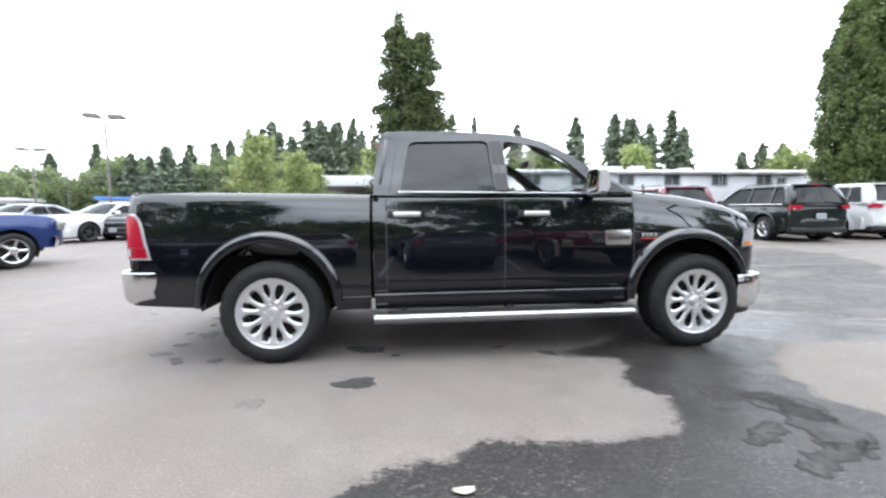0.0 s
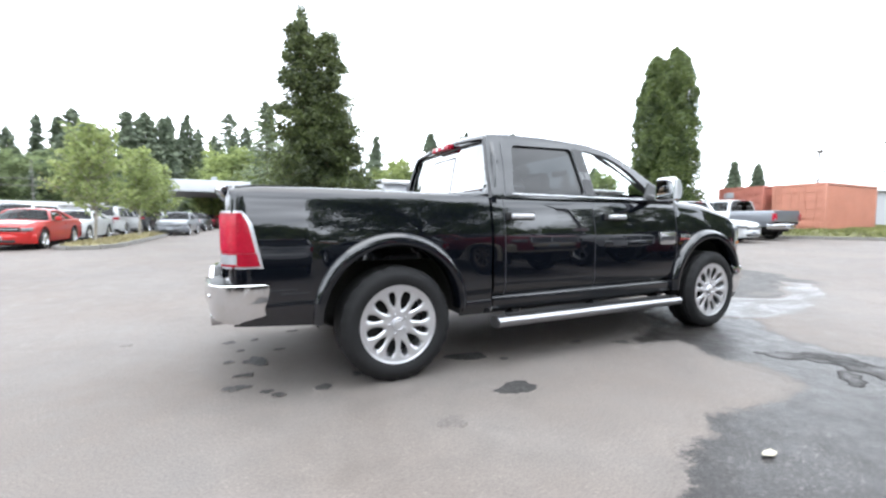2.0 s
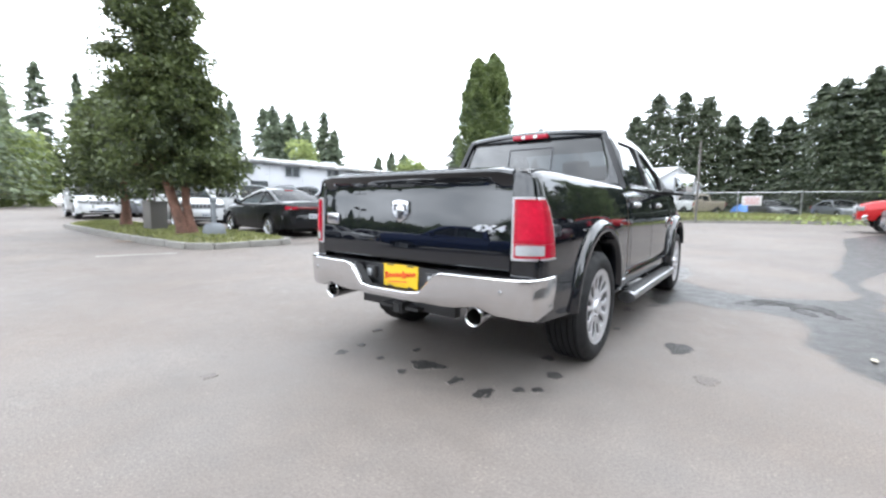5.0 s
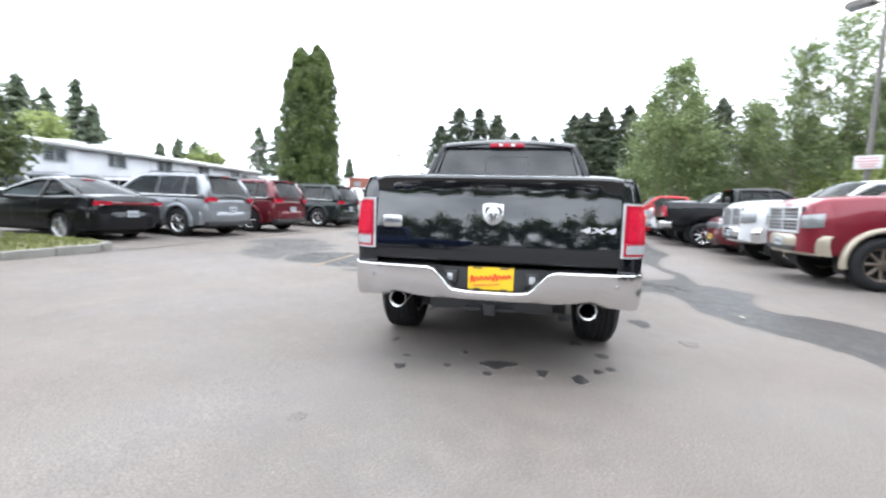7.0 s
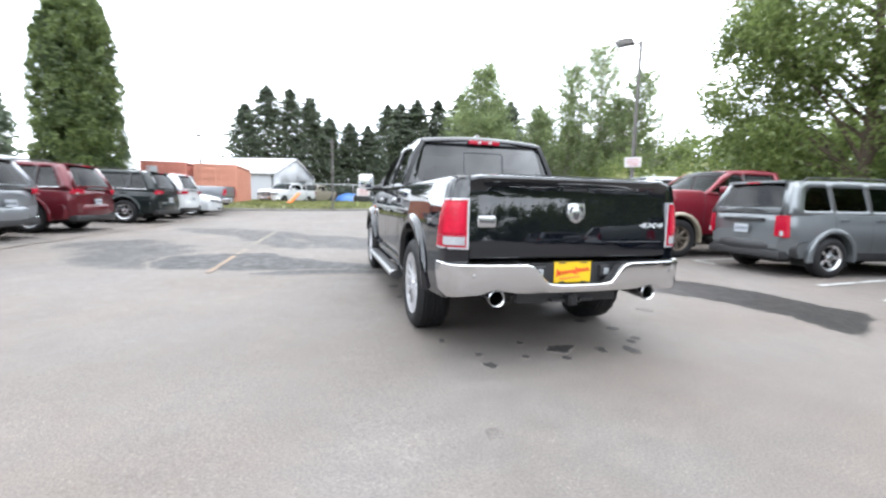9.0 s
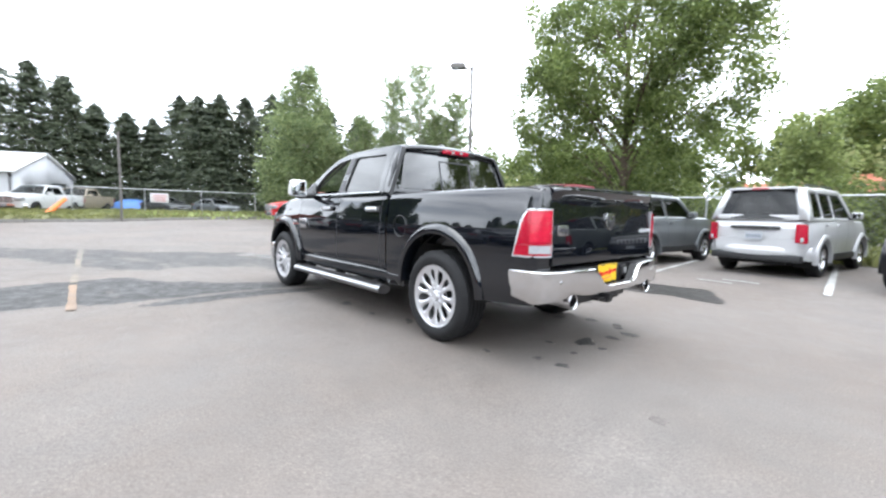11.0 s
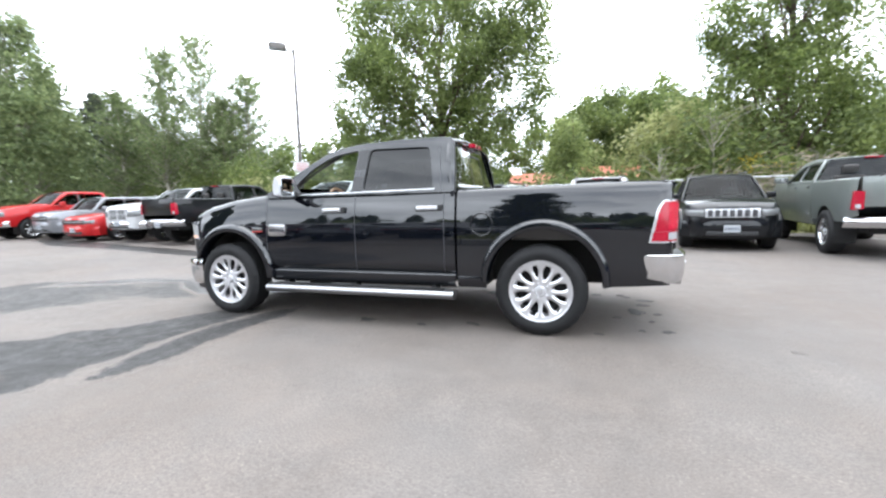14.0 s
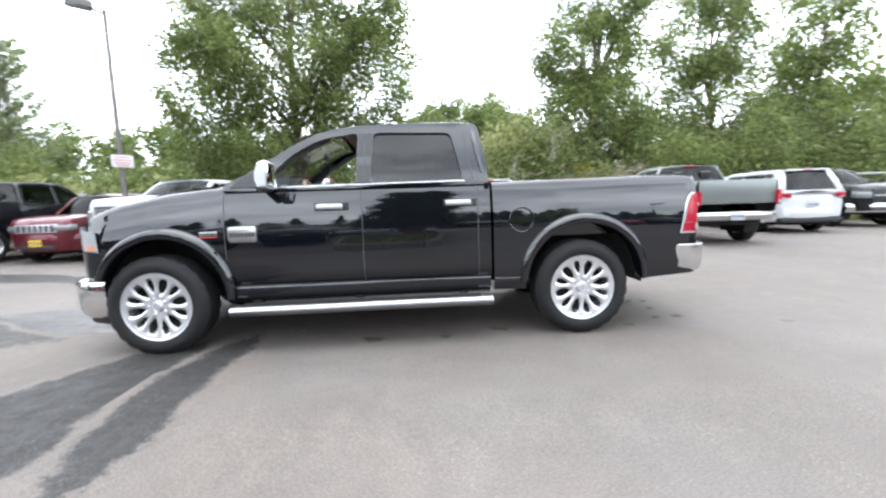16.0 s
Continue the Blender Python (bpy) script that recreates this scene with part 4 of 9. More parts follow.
    if plates:
        plate(c, x0 - 0.052 + s.get("plate_in", 0.0), 0, s.get("plate_z", s["deck"] - 0.28), -1)
        if s.get("front_plate", True):
            plate(c, x1 + 0.058, 0, fz0 + s.get("fplate", 0.20), 1, material=s.get("front_plate_mat"))
    return c


SUV = dict(kind="suv", wb=2.91, fo=0.90, ro=1.00, w=0.945, belt=1.12, roof=1.74, hood=1.13, nose=0.99, deck=1.10, sill=0.33, rear_base=-0.97, rear_top=-0.66, front_top=1.62, cowl=2.42,
           splits=(-0.72, -0.14, 0.83, 1.75), gaps=(0.85, 1.77, 2.42), d_pillar=0.19, rails=True, tail_z=(0.98, 1.13, 0.30), head_z=0.845, head_h=0.07, head_w=0.42, fog=0.55, grille_z=(0.74, 0.93, 0.50), rbz=0.72, r=0.385, tw=0.265, rim=0.25, clear_from=2, two_tone=True, flare="body", plate_z=0.80, belt_trim=M["chrome"])
BOXY = dict(SUV, wb=2.64, fo=0.83, ro=0.90, w=0.89, belt=1.10, roof=1.64, hood=1.12, nose=1.02, deck=1.10, rear_base=-0.86, rear_top=-0.66, front_top=1.55, cowl=2.10, splits=(-0.62, 0.02, 0.76, 1.55), gaps=(0.02, 0.78, 1.57, 2.1),
            roofw=0.64, r=0.345, tw=0.22, rim=0.215, fog=None, bar=0.97, tail_z=(0.68, 1.06, 0.17), style="five", belt_trim=None, shoulder=0.05, flare="body", rbz=0.60, plate_z=0.80, d_pillar=0.14)
SEDAN = dict(kind="sedan", wb=2.70, fo=0.90, ro=1.05, w=0.915, belt=0.98, roof=1.45, hood=0.98, nose=0.80, deck=1.02, sill=0.26, rear_base=-0.72, rear_top=0.12, front_top=1.28, cowl=2.16, splits=(-0.32, 0.68, 1.5), gaps=(0.68, 1.52, 2.15), trunk=0.42,
             tail_z=(0.80, 0.95, 0.34), head_z=0.68, grille_z=(0.56, 0.66, 0.44), grille="bar", rbz=0.70, r=0.325, tw=0.215, rim=0.225, roofw=0.56, clear_from=0, plate_z=0.66, seat_x=(0.95, 0.15), fbz=0.55)
COUPE = dict(SEDAN, wb=2.95, fo=0.98, ro=1.10, w=0.96, belt=1.0, roof=1.44, hood=1.02, nose=0.86, deck=1.05, splits=(-0.1, 0.72, 1.75), gaps=(0.9, 2.4), cowl=2.30, front_top=1.45, rear_base=-0.55, rear_top=0.35, r=0.36, rim=0.25, tw=0.25, head_z=0.72, grille_z=(0.64, 0.80, 0.62), head_w=0.3, tail_z=(0.82, 0.95, 0.55))
PICKUP = dict(kind="pickup", bed=1.0, cab0=0.80, wb=3.57, fo=1.02, ro=1.20, w=1.0, belt=1.32, roof=1.90, hood=1.36, nose=1.24, deck=1.36, sill=0.50, rear_base=0.83, rear_top=0.93, front_top=2.22, cowl=2.96, splits=(0.95, 1.87, 2.4), gaps=(1.88, 2.97),
              tail_z=(0.90, 1.24, 0.15), head_z=1.0, grille="cross", grille_z=(0.80, 1.16, 0.48), rbz=0.76, r=0.41, tw=0.28, rim=0.27, roofw=0.70, clear_from=0, front_bumper=M["chrome"], rear_bumper=M["satin"], plate_z=0.66, fbz=0.74, style="five", head_h=0.10, head_w=0.46, mirror_w=0.26, tail_in=-0.02, handle_from=0, seat_x=(1.75, 0.95), plate_in=0.0)


# ---- ground: one sheet to the horizon ----
bm = bmesh.new()
gx = [-900, -300, -120, -60, -40, -30, -24, -18] + [-14 + 0.6 * i for i in range(81)] + [36, 40, 45, 50, 60, 90, 140, 300, 900]
gy = [-900, -300, -120, -70, -50, -40, -30, -24, -18] + [-14 + 0.6 * i for i in range(65)] + [27, 30, 34, 38, 40, 42, 50, 60, 90, 140, 300, 900]
gv = [[bm.verts.new((x, y, ground_z(x, y))) for y in gy] for x in gx]
for i in range(len(gx) - 1):
    for j in range(len(gy) - 1):
        bm.faces.new((gv[i][j], gv[i + 1][j], gv[i + 1][j + 1], gv[i][j + 1]))
tagged(part("ground", bm, M["asphalt"]), "worn light-grey asphalt car park", "ground", kind="structure")


def ragged(outline, rough=0.05, step=0.10):
    """A closed outline with uneven, branching edges."""
    out = []
    n = len(outline)
    for i in range(n):
        (x0, y0), (x1, y1) = outline[i], outline[(i + 1) % n]
        d = math.hypot(x1 - x0, y1 - y0)
        k = max(1, int(d / step))
        nx, ny = -(y1 - y0) / (d or 1), (x1 - x0) / (d or 1)
        for j in range(k):
            t = j / k
            x, y = x0 + (x1 - x0) * t, y0 + (y1 - y0) * t
            f = 0.0
            for sc, am in ((1.3, 1.0), (4.0, 0.55), (11.0, 0.30)):
                f += am * noise.noise(Vector((x * sc, y * sc, 3.7 * sc)))
            f *= rough * 2 * min(1.0, 4 * t * (1 - t) + 0.35)
            out.append((x + nx * f, y + ny * f))
    return out


def stain(name, outline, material, label, lift=0.004, rough=0.05, step=0.10, category="stain", kind=""):
    bm = bmesh.new()
    vs = [bm.verts.new((x, y, 0)) for x, y in ragged(outline, rough, step)]
    es = [bm.edges.new((vs[i], vs[(i + 1) % len(vs)])) for i in range(len(vs))]
    bmesh.ops.triangle_fill(bm, use_beauty=True, use_dissolve=False, edges=es)
    for _ in range(4):
        long = [e for e in bm.edges if e.calc_length() > 0.5]
        if not long:
            break
        bmesh.ops.subdivide_edges(bm, edges=long, cuts=1)
        bmesh.ops.triangulate(bm, faces=[f for f in bm.faces if len(f.verts) > 3])
    for v in bm.verts:
        v.co.z = ground_z(v.co.x, v.co.y) + lift
    return tagged(part(name, bm, material), label, category, kind=kind)


def inside_by(px, py, outline):
    """How far each point lies inside a closed outline; outside it is negative."""
    q = np.array(outline)
    ax, ay = q[:, 0], q[:, 1]
    bx, by = np.roll(ax, -1), np.roll(ay, -1)
    far = np.full(px.shape, 1e9)
    odd = np.zeros(px.shape, bool)
    for x0, y0, x1, y1 in zip(ax, ay, bx, by):
        dx, dy = x1 - x0, y1 - y0
        t = np.clip(((px - x0) * dx + (py - y0) * dy) / (dx * dx + dy * dy + 1e-12), 0, 1)
        far = np.minimum(far, np.hypot(px - x0 - t * dx, py - y0 - t * dy))
        cross = (y0 > py) != (y1 > py)
        odd ^= cross & (px < dx * (py - y0) / (dy if abs(dy) > 1e-12 else 1e-12) + x0)
    return np.where(odd, far, -far)


def soak(name, outline, material, label, lift=0.004, rough=0.05, step=0.10, hole=None, cell=0.07, fringe=0.15, category="stain"):
    """A stain soaked into the asphalt: a sheet of small cells that knows how deep inside the stain it lies."""
    out = ragged(outline, rough, step)
    xs, ys = [p[0] for p in out], [p[1] for p in out]
    gx = np.arange(min(xs) - fringe, max(xs) + fringe + cell, cell)
    gy = np.arange(min(ys) - fringe, max(ys) + fringe + cell, cell)
    px, py = np.meshgrid(gx, gy, indexing="ij")
    deep = inside_by(px, py, out)
    if hole:
        deep = np.minimum(deep, -inside_by(px, py, ragged(hole, rough, step)))
    keep = deep > -0.55 * fringe
    keep = keep[:-1, :-1] | keep[1:, :-1] | keep[:-1, 1:] | keep[1:, 1:]
    index, verts, faces, value = {}, [], [], []
    for i, j in zip(*np.nonzero(keep)):
        quad = []
        for a, b in ((i, j), (i + 1, j), (i + 1, j + 1), (i, j + 1)):
            if (a, b) not in index:
                index[a, b] = len(verts)
                x, y = float(gx[a]), float(gy[b])
                verts.append((x, y, ground_z(x, y) + lift))
                value.append(min(1.0, max(0.0, 0.5 + float(deep[a, b]) / (2 * fringe))))
            quad.append(index[a, b])
        faces.append(quad)
    # the rim dips into the ground, so that no edge stands up
    full = [0] * len(verts)
    for quad in faces:
        for k in quad:
            full[k] += 1
    verts = [(x, y, z if k == 4 else z - lift - 0.003) for (x, y, z), k in zip(verts, full)]
    me = bpy.data.meshes.new(name)
    me.from_pydata(verts, [], faces)
    me.attributes.new("soak", "FLOAT", "POINT").data.foreach_set("value", value)
    me.materials.append(material)
    return tagged(new(name, me), label, category)


def blot(x, y, rx, ry, turn=0.0, n=12):
    c, s = math.cos(radians(turn)), math.sin(radians(turn))
    out = []
    for k in range(n):
        a = 2 * math.pi * k / n
        q = random.uniform(0.55, 1.35)
        u, v = rx * q * math.cos(a), ry * q * math.sin(a)
        out.append((x + u * c - v * s, y + u * s + v * c))
    return out


# run-off from under the nose and along the right side
soak("wet_patch", [(0.22, -2.90), (0.55, -2.74), (0.80, -2.60), (0.97, -2.47), (1.27, -2.50), (1.41, -2.30), (1.89, -2.35), (2.34, -2.33), (2.52, -2.38), (2.66, -2.15), (2.74, -1.90), (2.60, -1.70), (2.61, -1.55), (2.75, -1.40), (2.75, -1.20), (2.33, -1.14), (2.30, -0.94), (2.82, -0.78), (3.20, -0.50), (3.90, -0.55), (4.45, -0.95), (3.93, -1.29), (3.76, -1.64), (3.77, -1.87), (3.64, -2.04), (3.75, -2.15), (3.83, -2.35), (4.17, -2.90), (4.51, -3.05), (5.26, -3.05), (6.68, -2.99), (11.2, -3.72), (16.3, -4.2), (19.5, -5.35), (19.5, -6.1), (13.1, -4.76), (8.57, -4.26), (7.4, -3.65), (5.97, -3.26), (4.85, -3.34), (3.61, -3.08), (3.50, -3.37), (3.20, -3.52), (2.97, -3.72), (2.47, -3.35), (1.87, -3.19), (1.70, -3.28), (1.63, -3.54), (1.36, -3.81), (0.45, -4.07), (-0.26, -4.01), (-0.64, -4.15), (-1.02, -3.54), (-1.26, -3.06), (-1.02, -2.97), (-0.48, -3.13)], M["wet"], "dark wet run-off stain on the asphalt", rough=0.06)
soak("water_film", [(3.35, -0.72), (3.95, -0.72), (4.5, -1.02), (5.3, -1.07), (6.2, -0.85), (7.26, -0.49), (8.26, 0.13), (8.1, 0.5), (6.6, -0.35), (5.9, -0.30), (4.9, 0.30), (4.2, 0.2), (3.6, -0.2)], M["film"], "thin shiny film of water on the asphalt", lift=0.0075, rough=0.08, category="puddle")
for x, y, rx, ry, turn in ((3.18, -1.92, 0.15, 0.05, -35), (3.34, -2.12, 0.13, 0.07, -60), (3.30, -2.42, 0.16, 0.08, 70), (3.12, -2.62, 0.15, 0.06, 20), (2.98, -2.40, 0.12, 0.04, 30)):
    soak("puddle", blot(x, y, rx * 1.5, ry * 1.6, turn, 14), M["puddle"], "thin dark gritty puddle on wet asphalt", lift=0.009, rough=0.05, step=0.025, cell=0.02, fringe=0.045, category="puddle")
# damp run-off ahead on the left, with streaks from the nose
soak("damp_patch", [(9.35, 1.76), (9.18, 1.04), (8.49, 0.11), (6.72, -0.7), (5.96, -0.48), (4.83, 0.39), (5.61, 0.68), (6.01, 1.12), (6.3, 1.39), (6.24, 1.95), (6.07, 2.39), (6.29, 2.61), (7.0, 3.3), (8.6, 4.0), (9.6, 5.4), (11.2, 6.2), (11.0, 4.2), (10.3, 3.0)], M["damp"], "broad damp dark patch on the asphalt", rough=0.16, fringe=0.4)
soak("wet_streak", [(5.36, 2.86), (5.04, 2.65), (4.55, 2.33), (4.3, 1.88), (4.08, 1.48), (3.71, 0.91), (3.31, 0.65), (3.33, 1.09), (3.35, 1.75), (3.28, 2.26), (3.27, 2.59), (3.22, 2.87), (3.24, 3.09), (3.31, 3.31), (3.44, 3.4), (3.52, 4.2), (4.1, 4.6), (4.9, 4.4), (5.3, 3.7)], M["damp_dark"], "dark wet streak running from under the truck's nose", lift=0.006, rough=0.08)
soak("wet_streak", [(3.13, 2.67), (3.2, 2.43), (3.29, 1.95), (3.27, 1.44), (3.13, 0.92), (2.91, 0.51), (2.84, 1.05), (2.89, 1.71), (2.81, 2.24), (2.80, 2.42), (2.86, 2.72), (3.0, 2.9)], M["damp_dark"], "dark wet streak running from under the truck's nose", lift=0.008, rough=0.035, step=0.06)
soak("faint_stain", [(3.5, 4.3), (4.1, 4.6), (5.0, 4.3), (6.2, 4.5), (7.1, 5.1), (7.7, 6.0), (7.4, 6.7), (6.2, 6.9), (5.2, 6.2), (4.2, 5.5)], M["damp"], "faint drying stain on the asphalt", lift=0.0035, rough=0.22, fringe=0.5)
# drips and small stains round the truck
for x, y, rx, ry, w in ((0.73, -0.70, 0.20, 0.10, 1), (0.68, -1.46, 0.15, 0.085, 1), (1.85, -0.80, 0.09, 0.05, 1), (2.30, -1.0, 0.16, 0.06, 1), (0.96, -0.90, 0.05, 0.03, 1), (0.06, -1.71, 0.07, 0.05, 0), (-1.04, -0.63, 0.07, 0.05, 1), (-0.99, -0.38, 0.06, 0.035, 1), (-0.51, -0.86, 0.07, 0.05, 1), (-0.89, -0.05, 0.05, 0.14, 1), (-0.21, -0.7, 0.05, 0.04, 1), (-1.1, 0.63, 0.05, 0.04, 1), (-0.51, 0.83, 0.05, 0.03, 1), (-0.88, 0.64, 0.03, 0.03, 1), (-1.95, 0.95, 0.05, 0.03, 0), (-0.80, -0.87, 0.04, 0.03, 1), (-0.86, -0.78, 0.04, 0.03, 1),
                        (-1.09, -0.62, 0.04, 0.035, 1), (1.84, 0.86, 0.09, 0.045, 1), (0.69, 0.77, 0.10, 0.035, 1), (2.59, 0.46, 0.05, 0.03, 1), (2.2, 0.62, 0.04, 0.02, 1), (1.2, 0.9, 0.05, 0.025, 1), (-0.95, -0.05, 0.03, 0.05, 1), (-1.1, 0.0, 0.025, 0.03, 1), (-0.7, 0.2, 0.04, 0.03, 1), (-1.0, 0.3, 0.03, 0.025, 1)):
    soak("oil_drip" if w else "faint_stain", blot(x, y, rx, ry, random.uniform(-30, 30)), M["damp_dark"] if w else M["faint"], "small dark drip stain on the asphalt" if w else "faint dull stain on the asphalt", rough=0.03, step=0.02, cell=max(0.008, min(rx, ry) / 4), fringe=min(rx, ry) * 0.3, lift=random.uniform(0.0035, 0.0095))
bm = bmesh.new()
rings(bm, [[(1.27 + u * 0.058, -2.70 + v * (0.027 - 0.018 * abs(u - 0.1)), 0.009 + 0.006 * abs(v) + 0.01 * u * u) for v in (-1, -0.5, 0, 0.5, 1)] for u in (-0.8, -0.4, 0, 0.4, 0.8)], closed=False)
thicken(tagged(part("fallen_leaf", bm, M["pale_leaf"]), "pale dry fallen leaf on wet asphalt", "leaf"), 0.002)


def stripe(name, x0, y0, x1, y1, w, material, label, breaks=0):
    d = math.hypot(x1 - x0, y1 - y0)
    nx, ny = -(y1 - y0) / d * w / 2, (x1 - x0) / d * w / 2
    return stain(name, [(x0 + nx, y0 + ny), (x1 + nx, y1 + ny), (x1 - nx, y1 - ny), (x0 - nx, y0 - ny)], material, label, lift=0.013, rough=0.012, step=0.06, category="marking")


stripe("painted_line", 3.12, 3.46, 4.9, 3.43, 0.085, M["line_orange"], "worn orange painted line")
stripe("painted_line", 5.1, 3.42, 10.4, 3.24, 0.10, M["line_tan"], "worn faded orange painted line")
stripe("painted_line", 2.9, 7.92, 12.6, 6.9, 0.09, M["line_tan"], "worn tan painted line along the bays")
stripe("painted_line", 13.0, 6.86, 19.5, 6.3, 0.09, M["line_tan"], "worn tan painted line along the bays")
stripe("painted_line", -0.7, 8.28, 0.55, 7.85, 0.08, M["line_white"], "worn white painted line")
stripe("painted_line", 0.5, 11.5, 1.0, 10.75, 0.22, M["line_orange"], "worn yellow painted mark")
for x, y0, y1 in ((0.74, -5.5, -9.4), (-1.98, -5.1, -10.6), (-12.1, -7.4, -10.5), (3.45, -6.0, -9.0), (6.3, -6.3, -9.0), (-7.6, -6.2, -9.8)):
    stripe("bay_line", x, y0, x + 0.33 * (abs(y1 - y0) / 4), y1, 0.10, M["line_white"], "worn white bay line")
for x, y in ((-0.45, -5.22), (-0.75, -5.60), (3.2, -5.9)):
    stripe("painted_mark", x - 0.28, y, x + 0.28, y - 0.03, 0.09, M["line_white"], "worn white painted bay mark")


# ---- kerbed grass island with the cedar ----
def kerb_run(name, pts, label, h=0.15, w=0.16, inner=1, gap=0.012, unit=0.95):
    """A kerb of short concrete stones along a line."""
    run = tagged(new(name), label, "kerb", kind="structure")
    for (x0, y0), (x1, y1) in zip(pts, pts[1:]):
        d = math.hypot(x1 - x0, y1 - y0)
        n = max(1, round(d / unit))
        a = math.atan2(y1 - y0, x1 - x0)
        for k in range(n):
            t = (k + 0.5) / n
            x, y = x0 + (x1 - x0) * t, y0 + (y1 - y0) * t
            hl = d / n / 2 - gap / 2
            bm = new_box(-hl, hl, -w / 2, w / 2, -0.1, h + random.uniform(-0.008, 0.008), 0.03, 2)
            ob = part("kerb_stone", bm, M["concrete"], run)
            ob.matrix_local = pose(x, y, ground_z(x, y), random.uniform(-1, 1), 0, math.degrees(a))
    return run


def lawn(name, outline, height, mound, blades, label, material=None):
    """A planted bed: an uneven soil mound with grass blades on it."""
    bm = bmesh.new()
    vs = [bm.verts.new((x, y, 0)) for x, y in ragged(outline, 0.01, 0.4)]
    es = [bm.edges.new((vs[i], vs[(i + 1) % len(vs)])) for i in range(len(vs))]
    bmesh.ops.triangle_fill(bm, use_beauty=True, use_dissolve=False, edges=es)
    for _ in range(3):
        bmesh.ops.subdivide_edges(bm, edges=[e for e in bm.edges if e.calc_length() > 0.6], cuts=1)
        bmesh.ops.triangulate(bm, faces=[f for f in bm.faces if len(f.verts) > 3])
    rim = {v for v in bm.verts if v.is_boundary}
    for v in bm.verts:
        v.co.z = ground_z(v.co.x, v.co.y) + height + (0 if v in rim else mound * (0.7 + 0.5 * noise.noise(v.co * 0.8)))
    bm.faces.ensure_lookup_table()
    tri, area = [], []
    for f in bm.faces:
        tri.append([tuple(v.co) for v in f.verts[:3]])
        area.append(f.calc_area())
    tagged(part(name, bm, M["soil"]), label, "lawn", kind="structure")
    area = np.array(area) / sum(area)
    pick = rng0.choice(len(tri), blades, p=area)
    tri = np.array(tri)[pick]
    u, v = rng0.random((2, blades, 1))
    flip = (u + v) > 1
    u, v = np.where(flip, 1 - u, u), np.where(flip, 1 - v, v)
    return tri[:, 0] + u * (tri[:, 1] - tri[:, 0]) + v * (tri[:, 2] - tri[:, 0])


rng0 = np.random.default_rng(3)
GRASS = []
isl = [(1.05, 8.55), (1.45, 8.12), (3.05, 8.02), (3.45, 8.25), (3.5, 9.6), (3.2, 13.0), (2.9, 18.0), (0.9, 18.0), (0.85, 11.2)]
kerb_run("kerb", isl + isl[:1], "weathered concrete kerb round the cedar island")
GRASS.append((lawn("grass_island", [(1.13, 8.6), (1.5, 8.2), (3.0, 8.1), (3.37, 8.3), (3.42, 9.6), (3.12, 13.0), (2.82, 17.9), (0.98, 17.9), (0.93, 11.2)], 0.12, 0.13, 9000, "patchy mown grass on the raised island"), 0.045))
isl = [(-6.7, 15.6), (-6.2, 15.1), (-5.4, 15.3), (-5.0, 16.2), (-4.7, 29.0), (-6.3, 29.0), (-6.8, 16.4)]
kerb_run("kerb", isl + isl[:1], "pale concrete kerb round the tree island")
GRASS.append((lawn("planted_island", [(-6.6, 15.7), (-6.15, 15.2), (-5.45, 15.4), (-5.1, 16.2), (-4.8, 28.9), (-6.2, 28.9), (-6.7, 16.4)], 0.12, 0.05, 3000, "dry soil and sparse grass on the tree island"), 0.07))
verge = [(22.6, 9.4), (23.4, 7.5), (24.6, 5.0), (26.4, 1.6), (28.6, -1.4), (30.6, -5.0), (31.8, -8.6), (32.2, -10.0)]
kerb_run("kerb", verge, "long low concrete kerb along the grass verge", unit=1.8)
GRASS.append((lawn("grass_verge", [(22.8, 9.5), (23.6, 7.6), (24.8, 5.1), (26.6, 1.7), (28.8, -1.3), (30.8, -4.9), (32.0, -8.5), (32.4, -10.0), (40, -10), (44, 4.0), (43, 16), (30, 16), (23, 12)], 0.12, 0.30, 42000, "rough green grass verge"), 0.085))
GRASS.append((lawn("grass_strip", [(34, -15.2), (20, -13.6), (8, -12.4), (-2, -11.2), (-12, -10.4), (-24, -10.0), (-30, -13.5), (-14, -14.4), (-4, -15.2), (10, -16.0), (22, -17.4), (34, -18.2)], 0.02, 0.12, 22000, "weedy grass strip under the fence"), 0.15))


